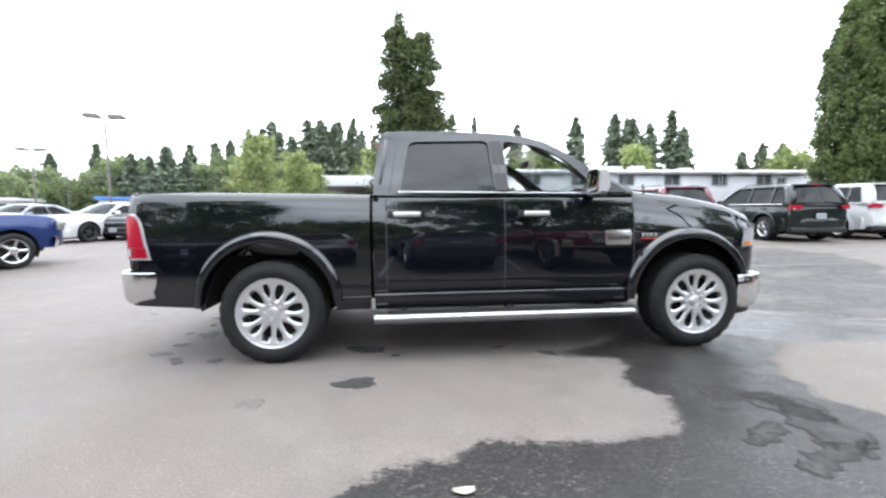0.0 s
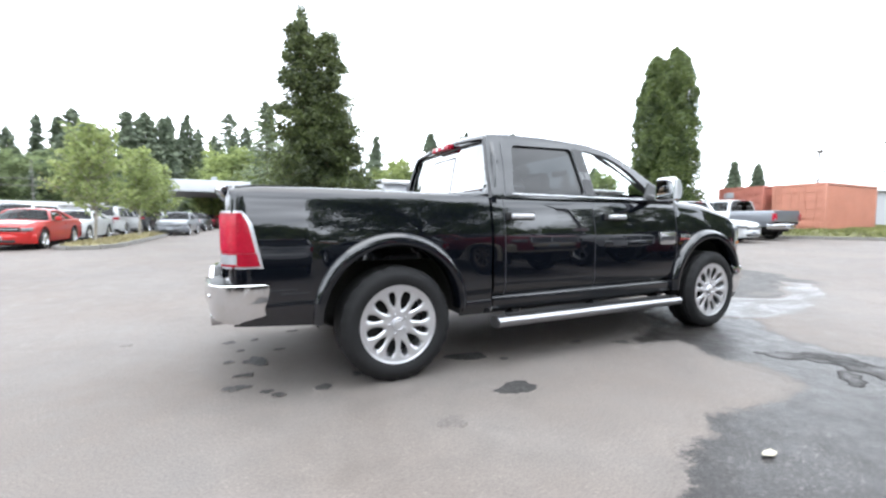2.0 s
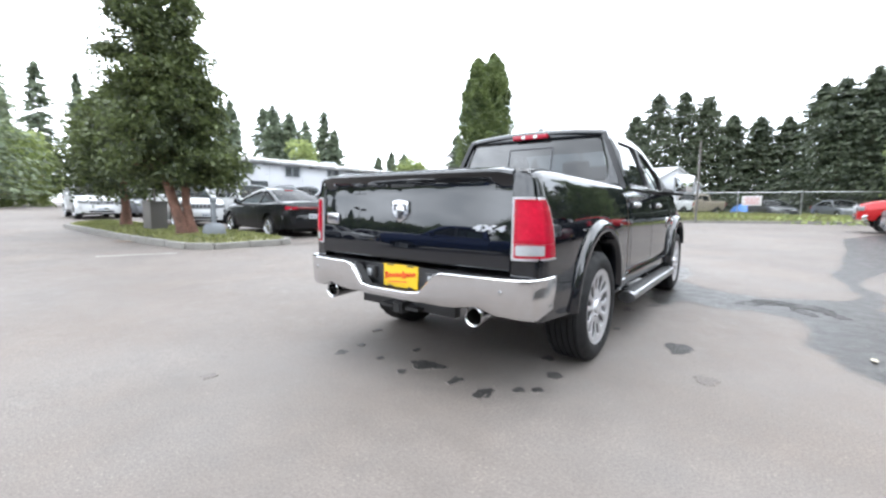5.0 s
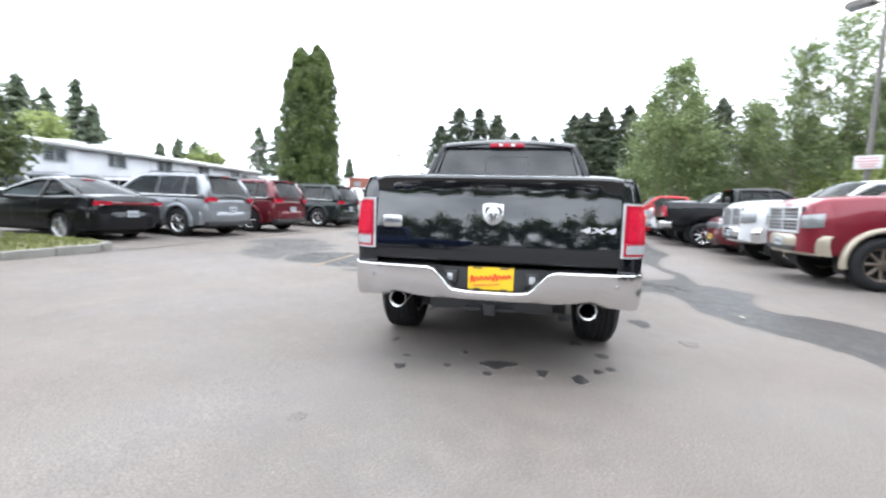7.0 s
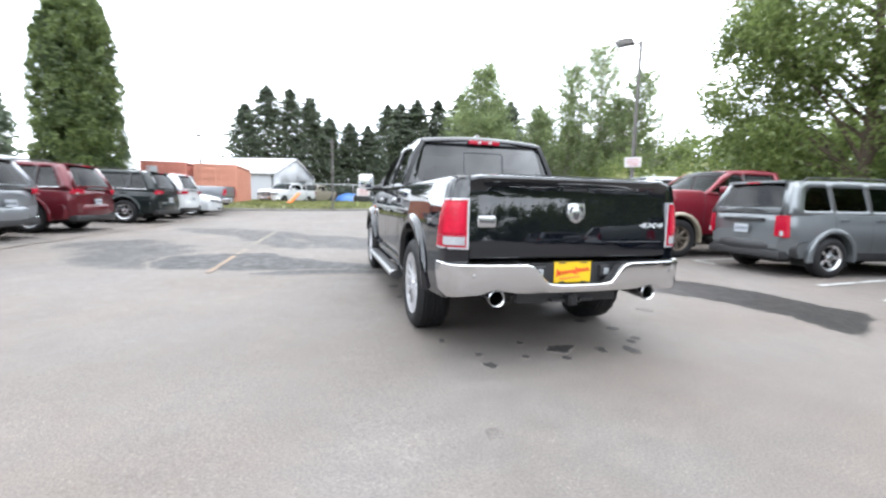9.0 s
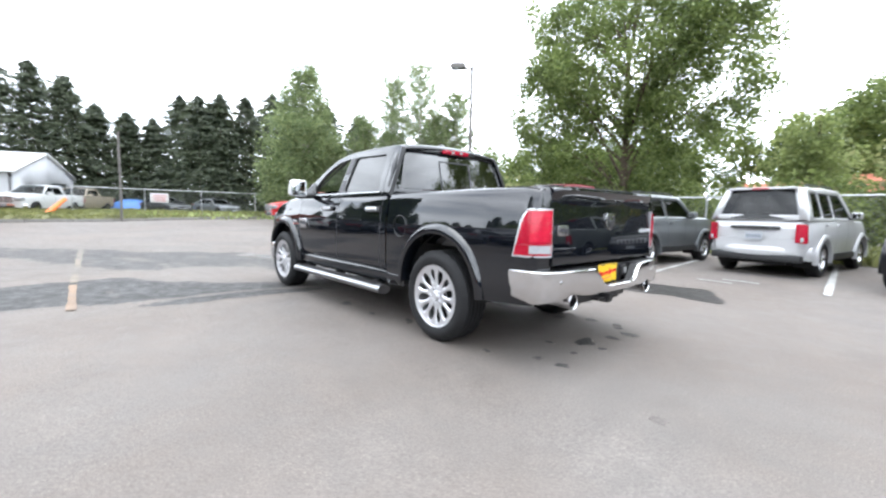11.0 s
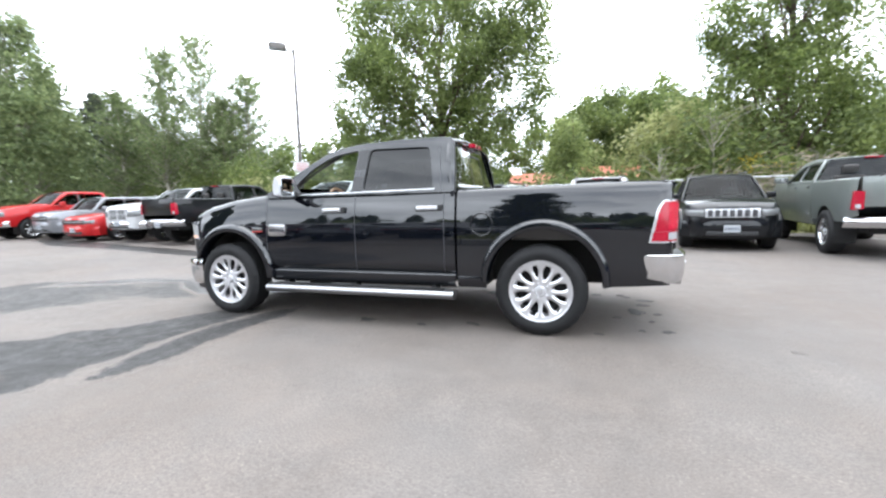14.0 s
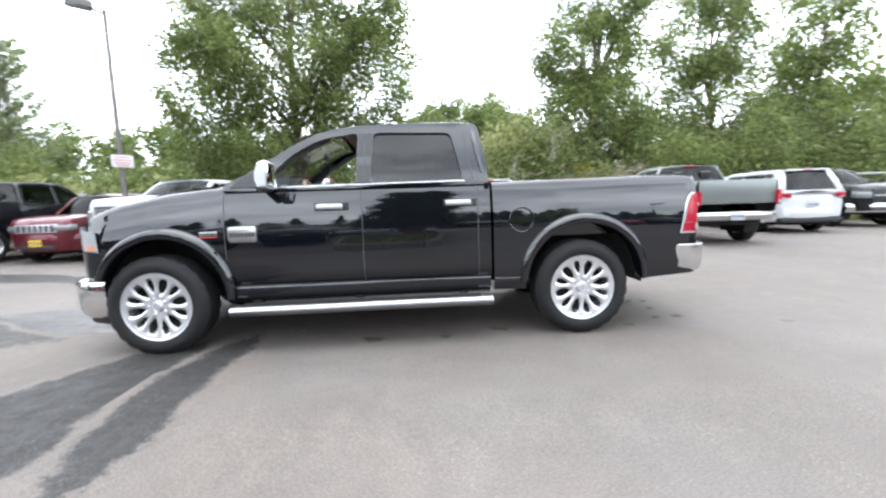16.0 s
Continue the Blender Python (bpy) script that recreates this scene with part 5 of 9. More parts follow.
# ---- the black crew-cab pickup ----
def hero_truck():
    c = thing("pickup_truck", pose(0, 0, 0), "shiny black crew-cab pickup truck with chrome bumpers, clean, on asphalt", "pickup truck")
    P, W = M["black_paint"], 3.569
    arch = [(-0.02, 0.47, 0.515), (3.49, 0.47, 0.505)]
    # half-width and heights along the truck
    wx = lambda x: ease(x, [-1.09, -1.04, -0.98, -0.6, 0.2, 0.79, 1.5, 2.9, 3.6, 3.95, 4.10, 4.19, 4.24], [0.93, 0.965, 0.985, 1.0, 1.005, 0.995, 0.985, 0.985, 0.985, 0.975, 0.945, 0.875, 0.75])

    # how far the side turns in above the waist: a flat side with a rounded shoulder under the belt
    sh = lambda z: 0.055 * (max(0.0, z - 0.95) / 0.385) ** 1.7 + 0.016 * (max(0.0, z - 1.27) / 0.085) ** 2.4

    def door_sec(zb):
        def f(x):
            w = wx(x)
            pts = []
            for u in range(28):
                z = zb + (1.335 - zb) * u / 27
                # flat lower door tucked in at the sill, soft shoulder turning in to the belt
                y = w - 0.060 * (max(0.0, 0.64 - z) / 0.12) ** 1.7 - sh(z)
                pts.append((y, z))
            y = pts[-1][0]
            return pts + [(y - 0.012, 1.347), (y - 0.05, 1.35), (y - 0.11, 1.35), (y - 0.115, 1.25)]
        return f
    for sd in (1, -1):
        bm = bmesh.new()
        f = door_sec(0.515)
        rings(bm, [[(x, sd * y, z) for y, z in f(x)] for x in span(0.795, 0.90, 0.03)], closed=False)
        part("rear_corner", bm, P, c)
    for name, a, b in (("rear_door", 0.905, 1.870), ("front_door", 1.874, 2.986)):
        for sd in (1, -1):
            bm = bmesh.new()
            f = door_sec(0.553)
            rings(bm, [[(x, sd * y, z) for y, z in f(x)] for x in span(a, b, 0.06)], closed=False)
            thicken(part(name, bm, P, c), 0.02, -1).modifiers[0].use_rim = False
    # dark shut lines over the gaps
    for sd in (1, -1):
        for x in (0.9025, 1.872, 2.988):
            bm = bmesh.new()
            f = door_sec(0.556)
            rings(bm, [[(x + dx, sd * (y + 0.0016), z) for dx in (-0.0035, 0.0035)] for y, z in f(x)[:28]], closed=False)
            part("door_seam", bm, M["dark_ink"], c)
    # sill under the doors
    for sd in (1, -1):
        bm = bmesh.new()
        loops = []
        for x in span(0.80, 2.98, 0.2):
            loops.append([(x, sd * y, z) for y, z in ((0.90, 0.566), (0.942, 0.560), (0.946, 0.557), (0.967, 0.541), (0.972, 0.535), (0.973, 0.525), (0.968, 0.47), (0.950, 0.43), (0.90, 0.40), (0.80, 0.39))])
        rings(bm, loops, closed=False)
        part("sill", bm, P, c)
        bm = bmesh.new()
        rings(bm, [[(x, sd * (y + 0.012 - 0.04 * max(0.0, 0.62 - x)), z) for y, z in ((0.974, 0.532), (0.984, 0.525), (0.987, 0.514), (0.983, 0.47), (0.95, 0.42))] for x in span(0.52, 0.772, 0.06)], closed=False)
        part("bed_sill", bm, P, c)
    # front wings, bonnet and nose
    hx = [2.99, 3.06, 3.46, 3.84, 4.05, 4.19, 4.24]
    hz = [1.385, 1.365, 1.325, 1.255, 1.19, 1.125, 1.07]
    bxx, bzz = [2.99, 3.8, 4.0, 4.24], [0.42, 0.50, 0.60, 0.61]

    def nose_sec(x):
        return body_section(ease(x, bxx, bzz), ease(x, hx, hz), wx(x), 0.03, 0.05, 0.085, 0.055, nside=20, narc=6, ntop=8)
    part("bonnet", loft(span(2.99, 4.24, 0.035), nose_sec, [arch[1]], nside=20, caps=(False, True)), P, c)
    # raised bonnet centre
    bm = bmesh.new()
    rings(bm, [[(x, u * 0.55, ease(x, hx, hz) + 0.052 + 0.018 * (1 - abs(u) ** 4)) for u in [-1 + i / 5 for i in range(11)]] for x in span(3.0, 4.15, 0.08)], closed=False)
    part("bonnet_bulge", bm, P, c)
    # cargo bed
    def bed_sec(x):
        w = wx(x)
        zt = ease(x, [-1.05, -0.9, -0.5, 0.79], [1.345, 1.365, 1.365, 1.345])
        zb = ease(x, [-1.05, -0.6, 0.45, 0.78], [0.50, 0.47, 0.42, 0.42])
        pts = []
        for u in range(30):
            z = zb + (zt - 0.018 - zb) * u / 29
            y = w - 0.03 * (max(0.0, 0.62 - z) / 0.2) ** 1.5 - sh(z)
            pts.append((y, z))
        y = pts[-1][0]
        return pts + [(y - 0.006, zt - 0.013), (y - 0.016, zt - 0.007), (y - 0.03, zt - 0.002), (y - 0.05, zt), (y - 0.10, zt), (y - 0.12, zt - 0.03), (y - 0.12, 0.86), (0, 0.86)]
    part("cargo_bed", loft(span(-1.045, 0.772, 0.035), bed_sec, [arch[0]], nside=30, caps=(False, True)), P, c)
    for sd in (1, -1):
        bm = bmesh.new()
        rings(bm, [[(x, sd * y, z) for y, z in ((0.902, ease(x, [-1.05, -0.9, 0.79], [1.338, 1.359, 1.339])), (0.898, ease(x, [-1.05, -0.9, 0.79], [1.348, 1.369, 1.348])), (0.81, ease(x, [-1.05, -0.9, 0.79], [1.348, 1.368, 1.348])))] for x in span(-1.02, 0.765, 0.1)], closed=False)
        part("bed_rail_cap", bm, M["rubber"], c)
    # tailgate with a spoiler lip, on the bed's rear
    bm = bmesh.new()
    loops = []
    for k in range(25):
        y = -0.815 + 1.63 * k / 24
        b = 0.018 * (1 - (y / 0.815) ** 2)
        e = 1 - abs(y / 0.815) ** 16
        t, q = 0.355 + 0.017 * e, 0.012 + 0.033 * e
        loops.append([(-1.02, y, 0.775), (-1.085 - b, y, 0.777), (-1.1035 - b, y, 0.792), (-1.105 - b, y, 0.80), (-1.100 - b, y, 0.92), (-1.093 - b, y, 1.03), (-1.087 - b, y, 1.09), (-1.076 - b, y, 1.205), (-1.071 - b, y, 1.25), (-1.072 - b, y, 1.285), (-1.085 - b - q * 0.6, y, 1.322), (-1.085 - b - q, y, 0.973 + t), (-1.082 - b - q * 0.9, y, 0.99 + t), (-1.08 - b, y, 1.0 + t), (-1.02, y, 0.997 + t)])
    rings(bm, loops, closed=False, cap=True)
    tg = part("tailgate", bm, P, c)
    bm = bmesh.new()
    rings(bm, [[(-1.072 - 0.018 * (1 - (y / 0.8) ** 2), y, z0 - 0.004), (-1.070 - 0.018 * (1 - (y / 0.8) ** 2), y, z0 + 0.005), (-1.024, y, z0 + 0.005), (-1.022, y, z0 - 0.004)] for y, z0 in ((0.8 * u, 1.356 + 0.017 * (1 - abs(u) ** 6)) for u in [-1 + k / 8 for k in range(17)])], cap=True)
    part("gate_cap", bm, M["plastic"], tg)
    part("gate_handle", new_box(-1.0925, -1.082, -0.105, 0.105, 1.268, 1.298, 0.004), M["plastic"], tg)
    part("camera_lens", new_box(-1.097, -1.088, 0.128, 0.146, 1.272, 1.290, 0.004), M["plastic"], tg)
    for sd in (1, -1):
        # bed corner posts above and below the lamps
        for z0, z1 in ((1.202, 1.362), (0.70, 0.855)):
            bm = bmesh.new()
            loops = []
            for z in span(z0, z1, 0.02):
                i = sh(z) + 0.022 * max(0.0, (z - 1.318) / 0.044) ** 2
                bend = [(math.sin(radians(a)), math.cos(radians(a))) for a in range(0, 91, 10)]
                loops.append([(-1.0 - 0.066 * u + 0.4 * i * u, sd * (0.90 + 0.079 * v - i * (0.75 + 0.25 * v)), z) for u, v in bend] + [(-1.080 + i * 0.4, sd * (0.86 - i * 0.3), z), (-1.087 + i * 0.3, sd * 0.812, z), (-1.00, sd * 0.812, z)])
            rings(bm, loops, closed=False, cap=True)
            part("corner_post", bm, P, c)
        # tail lamp: bright surround, red lens wrapping the corner, white reversing lamp
        def wrap(z0, z1, grow, xs_front, y_in=0.83, first=0):
            b2 = bmesh.new()
            loops = []
            for z in span(z0, z1, 0.03):
                f = (z - 0.858) / 0.354
                xf = xs_front - 0.075 * f - 0.045 * max(0.0, (f - 0.7) / 0.3) ** 2
                i = sh(z)
                side = [(x, sd * (wx(x) - 0.004 + grow - i), z) for x in (xf, 0.5 * xf - 0.49, -0.985, -1.02)]
                row = side + [(-1.045 - grow * 0.6, sd * (0.948 + grow * 0.7 - i), z), (-1.068 - grow, sd * (0.915 - i * 0.7), z), (-1.088 - grow, sd * (0.875 - i * 0.4), z), (-1.092 - grow, sd * y_in, z), (-1.04, sd * y_in, z)]
                loops.append(row[first:])
            rings(b2, loops, closed=False, cap=True)
            return b2
        lamp = part("tail_light", wrap(0.852, 1.203, 0.008, -0.874, 0.822), M["bright_trim"], c, "bright chrome surround of the tail light")
        part("red_lens", wrap(0.945, 1.190, 0.016, -0.896, 0.838), M["red_lens"], lamp)
        part("red_lens", wrap(0.866, 0.943, 0.015, -0.890, 0.840), M["red_lens"], lamp)
        part("bulb_housing", wrap(0.965, 1.175, 0.0175, -0.94, 0.858, 3), M["red_bright"], lamp)
        part("reverse_lamp", wrap(0.880, 0.938, 0.0185, -0.9, 0.852, 3), M["clear_lens"], lamp)
    # chrome rear bumper with a dropped middle
    bm = bmesh.new()
    path = [(-0.80, 0.985)] + [(-0.88, 0.992), (-0.97, 0.99), (-1.06, 0.975), (-1.12, 0.94), (-1.16, 0.88), (-1.185, 0.78), (-1.20, 0.66), (-1.212, 0.52), (-1.22, 0.42), (-1.224, 0.37), (-1.227, 0.33), (-1.23, 0.29), (-1.232, 0.25), (-1.236, 0.15), (-1.238, 0.0)]
    path += [(x, -y) for x, y in path[-2::-1]]
    loops, core = [], []
    for x, y in path:
        a = abs(y)
        zt = ease(a, [0, 0.24, 0.30, 0.36, 0.42, 0.99], [0.605, 0.605, 0.66, 0.735, 0.752, 0.752])
        zb = ease(a, [0, 0.50, 0.55, 0.63, 0.71, 0.76, 0.9, 0.995], [0.538, 0.535, 0.55, 0.575, 0.55, 0.53, 0.52, 0.50]) + (0.012 if x > -0.9 else 0)
        n = Vector((x + 0.5, y * 0.75, 0)).normalized()
        if a > 0.97:
            n = Vector((0, math.copysign(1, y), 0))
        at = lambda d, z: (x + n.x * d, y + n.y * d, z)
        h = zt - zb
        loops.append([at(-0.030, zt - 0.004), at(-0.004, zt), at(0.001, zt - 0.005), at(0.002, zt - 0.03), at(0.0, zt - h * 0.45), at(-0.006, zb + h * 0.2), at(-0.022, zb + 0.01), at(-0.07, zb)])
        core.append([at(-0.085, zt - 0.008), at(-0.018, zt - 0.006), at(-0.014, zt - 0.03), at(-0.018, zt - h * 0.5), at(-0.034, zb + 0.016), at(-0.085, zb + 0.008)])
    rings(bm, loops, closed=False)
    bp = part("rear_bumper", bm, M["chrome"], c, "polished chrome rear bumper")
    bm = bmesh.new()
    rings(bm, core, cap=True)
    part("bumper_core", bm, M["plastic"], bp)
    for y in (0.80, 0.46, -0.46, -0.80):
        bm = bmesh.new()
        lathe(bm, [(0.004, -1.206 + 0.0 if abs(y) < 0.6 else -1.186), (0.013, -1.205 if abs(y) < 0.6 else -1.185), (0.014, -1.19 if abs(y) < 0.6 else -1.17)], centre=(0, y, 0.675), axis="x", seg=12)
        part("parking_sensor", bm, M["satin"], bp)
    for sd in (1, -1):
        y0, y1 = sorted((sd * 0.37, sd * 0.84))
        part("bumper_step", new_box(-1.172, -0.92, y0, y1, 0.70, 0.749, 0.012), M["plastic"], bp)
    bm = bmesh.new()
    prism(bm, [(-0.38, 0.745), (0.38, 0.745), (0.26, 0.585), (-0.26, 0.585)], lambda u, v, d: (-1.10 + d, u, v), 0.10)
    box(bm, -1.13, -1.09, 0.225, 0.315, 0.635, 0.725, 0.012)
    box(bm, -1.13, -1.09, -0.315, -0.225, 0.635, 0.725, 0.012)
    part("plate_recess", bm, M["plastic"], bp)
    for sd in (1, -1):
        part("socket_ring", new_box(-1.138, -1.128, min(sd * 0.255, sd * 0.295), max(sd * 0.255, sd * 0.295), 0.655, 0.705, 0.008), M["steel"], bp)
    # dealer plate: yellow card with red scrawl and dark frame marks
    pl = part("dealer_plate", new_box(-1.112, -1.104, -0.155, 0.155, 0.595, 0.752, 0.004, 1), M["plate_yellow"], c, "yellow dealer plate with red print")
    bm = bmesh.new()
    for k in range(9):
        u = 0.125 - 0.031 * k
        h_ = 0.036 if k in (0, 5) else 0.018
        tube(bm, [(-1.1135, u + 0.010, 0.668 - h_ * 0.7 + 0.003 * k), (-1.1135, u + 0.004, 0.668 + h_ * 0.8 + 0.003 * k), (-1.1135, u - 0.006, 0.668 + h_ * 0.5 + 0.003 * k), (-1.1135, u - 0.012, 0.668 - h_ * 0.6 + 0.003 * k)], 0.0058, 4)
    tube(bm, [(-1.1135, 0.115, 0.626), (-1.1135, -0.06, 0.640)], 0.0036, 4)
    part("plate_print", bm, M["red_ink"], pl)
    for u in (-0.09, 0.09):
        part("plate_clip", new_box(-1.1145, -1.1125, u - 0.03, u + 0.03, 0.741, 0.750), M["dark_ink"], pl)
        part("plate_clip", new_box(-1.1145, -1.1125, u - 0.022, u + 0.022, 0.598, 0.607), M["dark_ink"], pl)
    # exhaust tips, hitch, axle, frame and spare wheel under the bed
    for sd in (1, -1):
        bm = bmesh.new()
        lathe(bm, [(0.045, -0.72), (0.050, -0.95), (0.058, -1.12), (0.061, -1.175), (0.057, -1.18), (0.050, -1.172), (0.047, -1.05), (0.046, -0.95)], cap=False, centre=(0, sd * 0.63, 0.512), axis="x", seg=28)
        part("exhaust_tip", bm, M["satin"], c)
        part("exhaust_bore", lathe_part([(0.01, -1.06), (0.047, -1.06)], (0, sd * 0.63, 0.512)), M["under"], c)
    bm = new_box(-1.14, -0.8, -0.04, 0.04, 0.425, 0.505, 0.006)
    box(bm, -1.152, -1.142, -0.027, 0.027, 0.438, 0.492)
    box(bm, -1.06, -1.0, -0.42, 0.42, 0.44, 0.52, 0.01)
    box(bm, -1.13, -1.07, 0.06, 0.17, 0.455, 0.475)
    box(bm, -1.13, -1.07, -0.17, -0.06, 0.455, 0.475)
    part("tow_hitch", bm, M["plastic"], c)
    bm = new_box(-0.9, 4.0, -0.52, -0.40, 0.42, 0.58)
    box(bm, -0.9, 4.0, 0.40, 0.52, 0.42, 0.58)
    for x in (-0.6, 0.9, 2.2, 3.9):
        box(bm, x, x + 0.12, -0.5, 0.5, 0.44, 0.56)
    box(bm, 0.85, 2.95, -0.88, 0.88, 0.44, 0.52)
    tube(bm, [(0, -0.8, 0.41), (0, 0.8, 0.41)], 0.05, 10)
    lathe(bm, [(0.05, -0.14), (0.16, -0.06), (0.16, 0.06), (0.05, 0.14)], centre=(0, 0, 0.41), seg=14)
    tube(bm, [(W, -0.8, 0.40), (W, 0.8, 0.40)], 0.045, 8)
    box(bm, 2.9, 4.05, -0.40, 0.40, 0.36, 0.80)
    part("chassis", bm, M["under"], c)
    for cx, cz, rr in arch:
        for sd in (1, -1):
            bm = bmesh.new()
            wheel_well(bm, cx, cz, rr + 0.012, 0.60, 0.965, sd, 22, -4, 184)
            part("wheel_well", bm, M["under"], c)
    for cx, cz, rr in arch:
        for sd in (1, -1):
            bm = bmesh.new()
            arch_flare(bm, cx, cz, rr - 0.012, rr + 0.082, 0.998, sd, a0=2 if cx < 1 else 20, a1=180 if cx < 1 else 182, bulge=0.042, seg=36, taper=0.35)
            part("arch_flare", bm, P, c)
    for cx in (0, W):
        for sd in (1, -1):
            put_wheel(c, cx, sd * (1.005 - 0.1425), sd, 0.412, 0.285, 0.278, "ten", M["machined"])
    # upper cab
    belt, roof = 1.335, 1.885
    wb, wr = 0.922, 0.70
    front = [(2.95, 1.40), (2.80, 1.475), (2.67, 1.555), (2.46, 1.695), (2.26, 1.80), (2.12, 1.838)]
    rear = [(0.80, 1.34), (0.812, 1.55), (0.85, 1.80), (0.868, 1.852)]
    outline = [(0.795, 1.33)] + rear + [(0.90, 1.871), (1.0, 1.880), (1.12, 1.884), (1.47, 1.886), (1.80, 1.875), (1.97, 1.862)] + front[::-1] + [(2.985, 1.375), (2.985, 1.33)]
    wins = [rounded([(1.015, 1.372), (1.79, 1.372), (1.765, 1.805), (1.10, 1.79)], 0.055), rounded([(1.915, 1.372), (2.655, 1.372), (2.60, 1.475), (2.44, 1.625), (2.27, 1.725), (2.16, 1.765), (1.895, 1.805)], 0.045)]
    yy = lambda z: cabin_side(z, belt, roof, wb, wr)
    for sd in (1, -1):
        # outer skin of the door frames, with the tumblehome's own normals, and dark reveals round it
        b = sheet(bmesh.new(), outline, wins, lambda u, v: (u, sd * (yy(v) + 0.025), v), 0.05, 0.07)
        b.normal_update()
        bmesh.ops.reverse_faces(b, faces=[f_ for f_ in b.faces if f_.normal.y * sd < 0])
        left = {e for e in b.edges if e.is_boundary}
        while left:
            # one ring of edges at a time
            ring, todo = set(), [next(e for e in b.edges if e in left)]
            while todo:
                e = todo.pop()
                if e in left:
                    left.discard(e)
                    ring.add(e)
                    todo += [g for v in e.verts for g in v.link_edges if g in left]
            rim = bmesh.new()
            inner = {}
            for e in b.edges:
                if e in ring:
                    for v in e.verts:
                        if v not in inner:
                            inner[v] = rim.verts.new(v.co), rim.verts.new(v.co - Vector((0, sd * 0.05, 0)))
                    (p0, q0), (p1, q1) = inner[e.verts[0]], inner[e.verts[1]]
                    rim.faces.new((p0, p1, q1, q0))
            part("window_reveal", rim, M["plastic"], c)
        tilt = [Vector((0, sd, -sd * sd * (yy(v.co.z + 0.01) - yy(v.co.z - 0.01)) / 0.02)).normalized() for v in b.verts]
        me = bpy.data.meshes.new("door_frame")
        b.to_mesh(me)
        b.free()
        me.materials.append(P)
        fr = new("door_frame", me)
        fr.parent = c
        me.polygons.foreach_set("use_smooth", [True] * len(me.polygons))
        me.normals_split_custom_set_from_vertices([tuple(t) for t in tilt])
        part("rear_side_window", sheet(bmesh.new(), wins[0], [], lambda u, v: (u, sd * (yy(v) + 0.004), v), 0.06, 0.08), M["glass_dark"], c)
        b = bmesh.new()
        prism(b, [(1.80, 1.375), (1.905, 1.375), (1.885, 1.80), (1.775, 1.80)], lambda u, v, d: (u, sd * (yy(v) + 0.026 + d * 0.004), v), 1.0)
        part("door_pillar_cover", b, M["plastic"], c)
        b = bmesh.new()
        loops = [[(x, sd * (yy(z) + o), z + dz) for o, dz in ((0.022, -0.006), (0.034, -0.005), (0.033, 0.000), (0.022, 0.006))] for x, z in ((1.0, 1.366), (1.5, 1.362), (2.0, 1.358), (2.66, 1.352))]
        rings(b, loops, cap=True)
        part("belt_moulding", b, M["bright_trim"], c)
        # door cuts above the belt
        for a_, z_ in (((0.93, 1.34), (0.99, 1.80)), ((1.848, 1.34), (1.835, 1.82))):
            b = bmesh.new()
            loops = [[(a_[0] + (z_[0] - a_[0]) * t + dx, sd * (yy(1.34 + (z_[1] - 1.34) * t) + 0.0275), 1.34 + (z_[1] - 1.34) * t) for dx in (-0.003, 0.003)] for t in [k / 8 for k in range(9)]]
            rings(b, loops, closed=False)
            part("door_seam", b, M["dark_ink"], c)
    tx = sorted(p for p in outline if p[1] > 1.34)
    zt = lambda x: float(np.interp(x, [p[0] for p in tx], [p[1] for p in tx]))

    def over(x):
        z = zt(x)
        y = yy(z) + 0.026
        return [(y, z - 0.045), (y, z - 0.02), (y - 0.012, z - 0.002)] + [(y * (1 - t), z + 0.005 + 0.045 * (1 - (1 - t) ** 2)) for t in (0.07, 0.2, 0.4, 0.6, 0.8, 1.0)]
    thicken(part("roof", loft(span(0.86, 2.14, 0.05), over, nside=0, caps=(False, False)), P, c), 0.03, -1)
    part("headliner", new_box(0.95, 2.05, -0.63, 0.63, 1.815, 1.84, 0.01), M["beige"], c)
    bm = bmesh.new()
    rows = []
    for x, z in front:
        y = yy(z) - 0.03
        rows.append([(x + 0.17 * (1 - u * u) - 0.01, u * y, z + (0.035 if z > 1.8 else 0.0) * (1 - u * u)) for u in [-1 + i / 7 for i in range(15)]])
    rings(bm, rows, closed=False)
    part("windscreen", bm, M["glass_clear"], c)
    # back of the cab with its window opening
    bz = lambda u, v: (0.78 + 0.10 * max(0.0, v - 1.33) / 0.5 + 0.055 * (u / 0.95) ** 2, u, v)
    hole = rounded([(-0.79, 1.405), (0.79, 1.405), (0.685, 1.80), (-0.685, 1.80)], 0.05)
    edge = [(-0.935, 1.33), (0.935, 1.33), (0.915, 1.45), (0.86, 1.65), (0.765, 1.80), (0.71, 1.86), (0.4, 1.893), (0, 1.90), (-0.4, 1.893), (-0.71, 1.86), (-0.765, 1.80), (-0.86, 1.65), (-0.915, 1.45)]
    thicken(part("cab_back", sheet(bmesh.new(), edge, [hole], bz, 0.06, 0.08), P, c), 0.03, 0)
    part("cab_back", new_box(0.80, 0.84, -0.95, 0.95, 0.55, 1.34), P, c)
    part("back_window", sheet(bmesh.new(), hole, [], lambda u, v: tuple(Vector(bz(u, v)) + Vector((-0.012, 0, 0))), 0.08, 0.09), M["glass_back"], c)
    bm = bmesh.new()
    for u in (-0.235, 0.235):
        rings(bm, [[tuple(Vector(bz(u + d, v)) + Vector((-0.017, 0, 0))) for d in (-0.007, 0.007)] for v in span(1.41, 1.735, 0.08)], closed=False)
    rings(bm, [[tuple(Vector(bz(u, v)) + Vector((-0.017, 0, 0))) for v in (1.728, 1.742)] for u in span(-0.235, 0.235, 0.1)], closed=False)
    part("slider_frame", bm, M["dark_ink"], c)
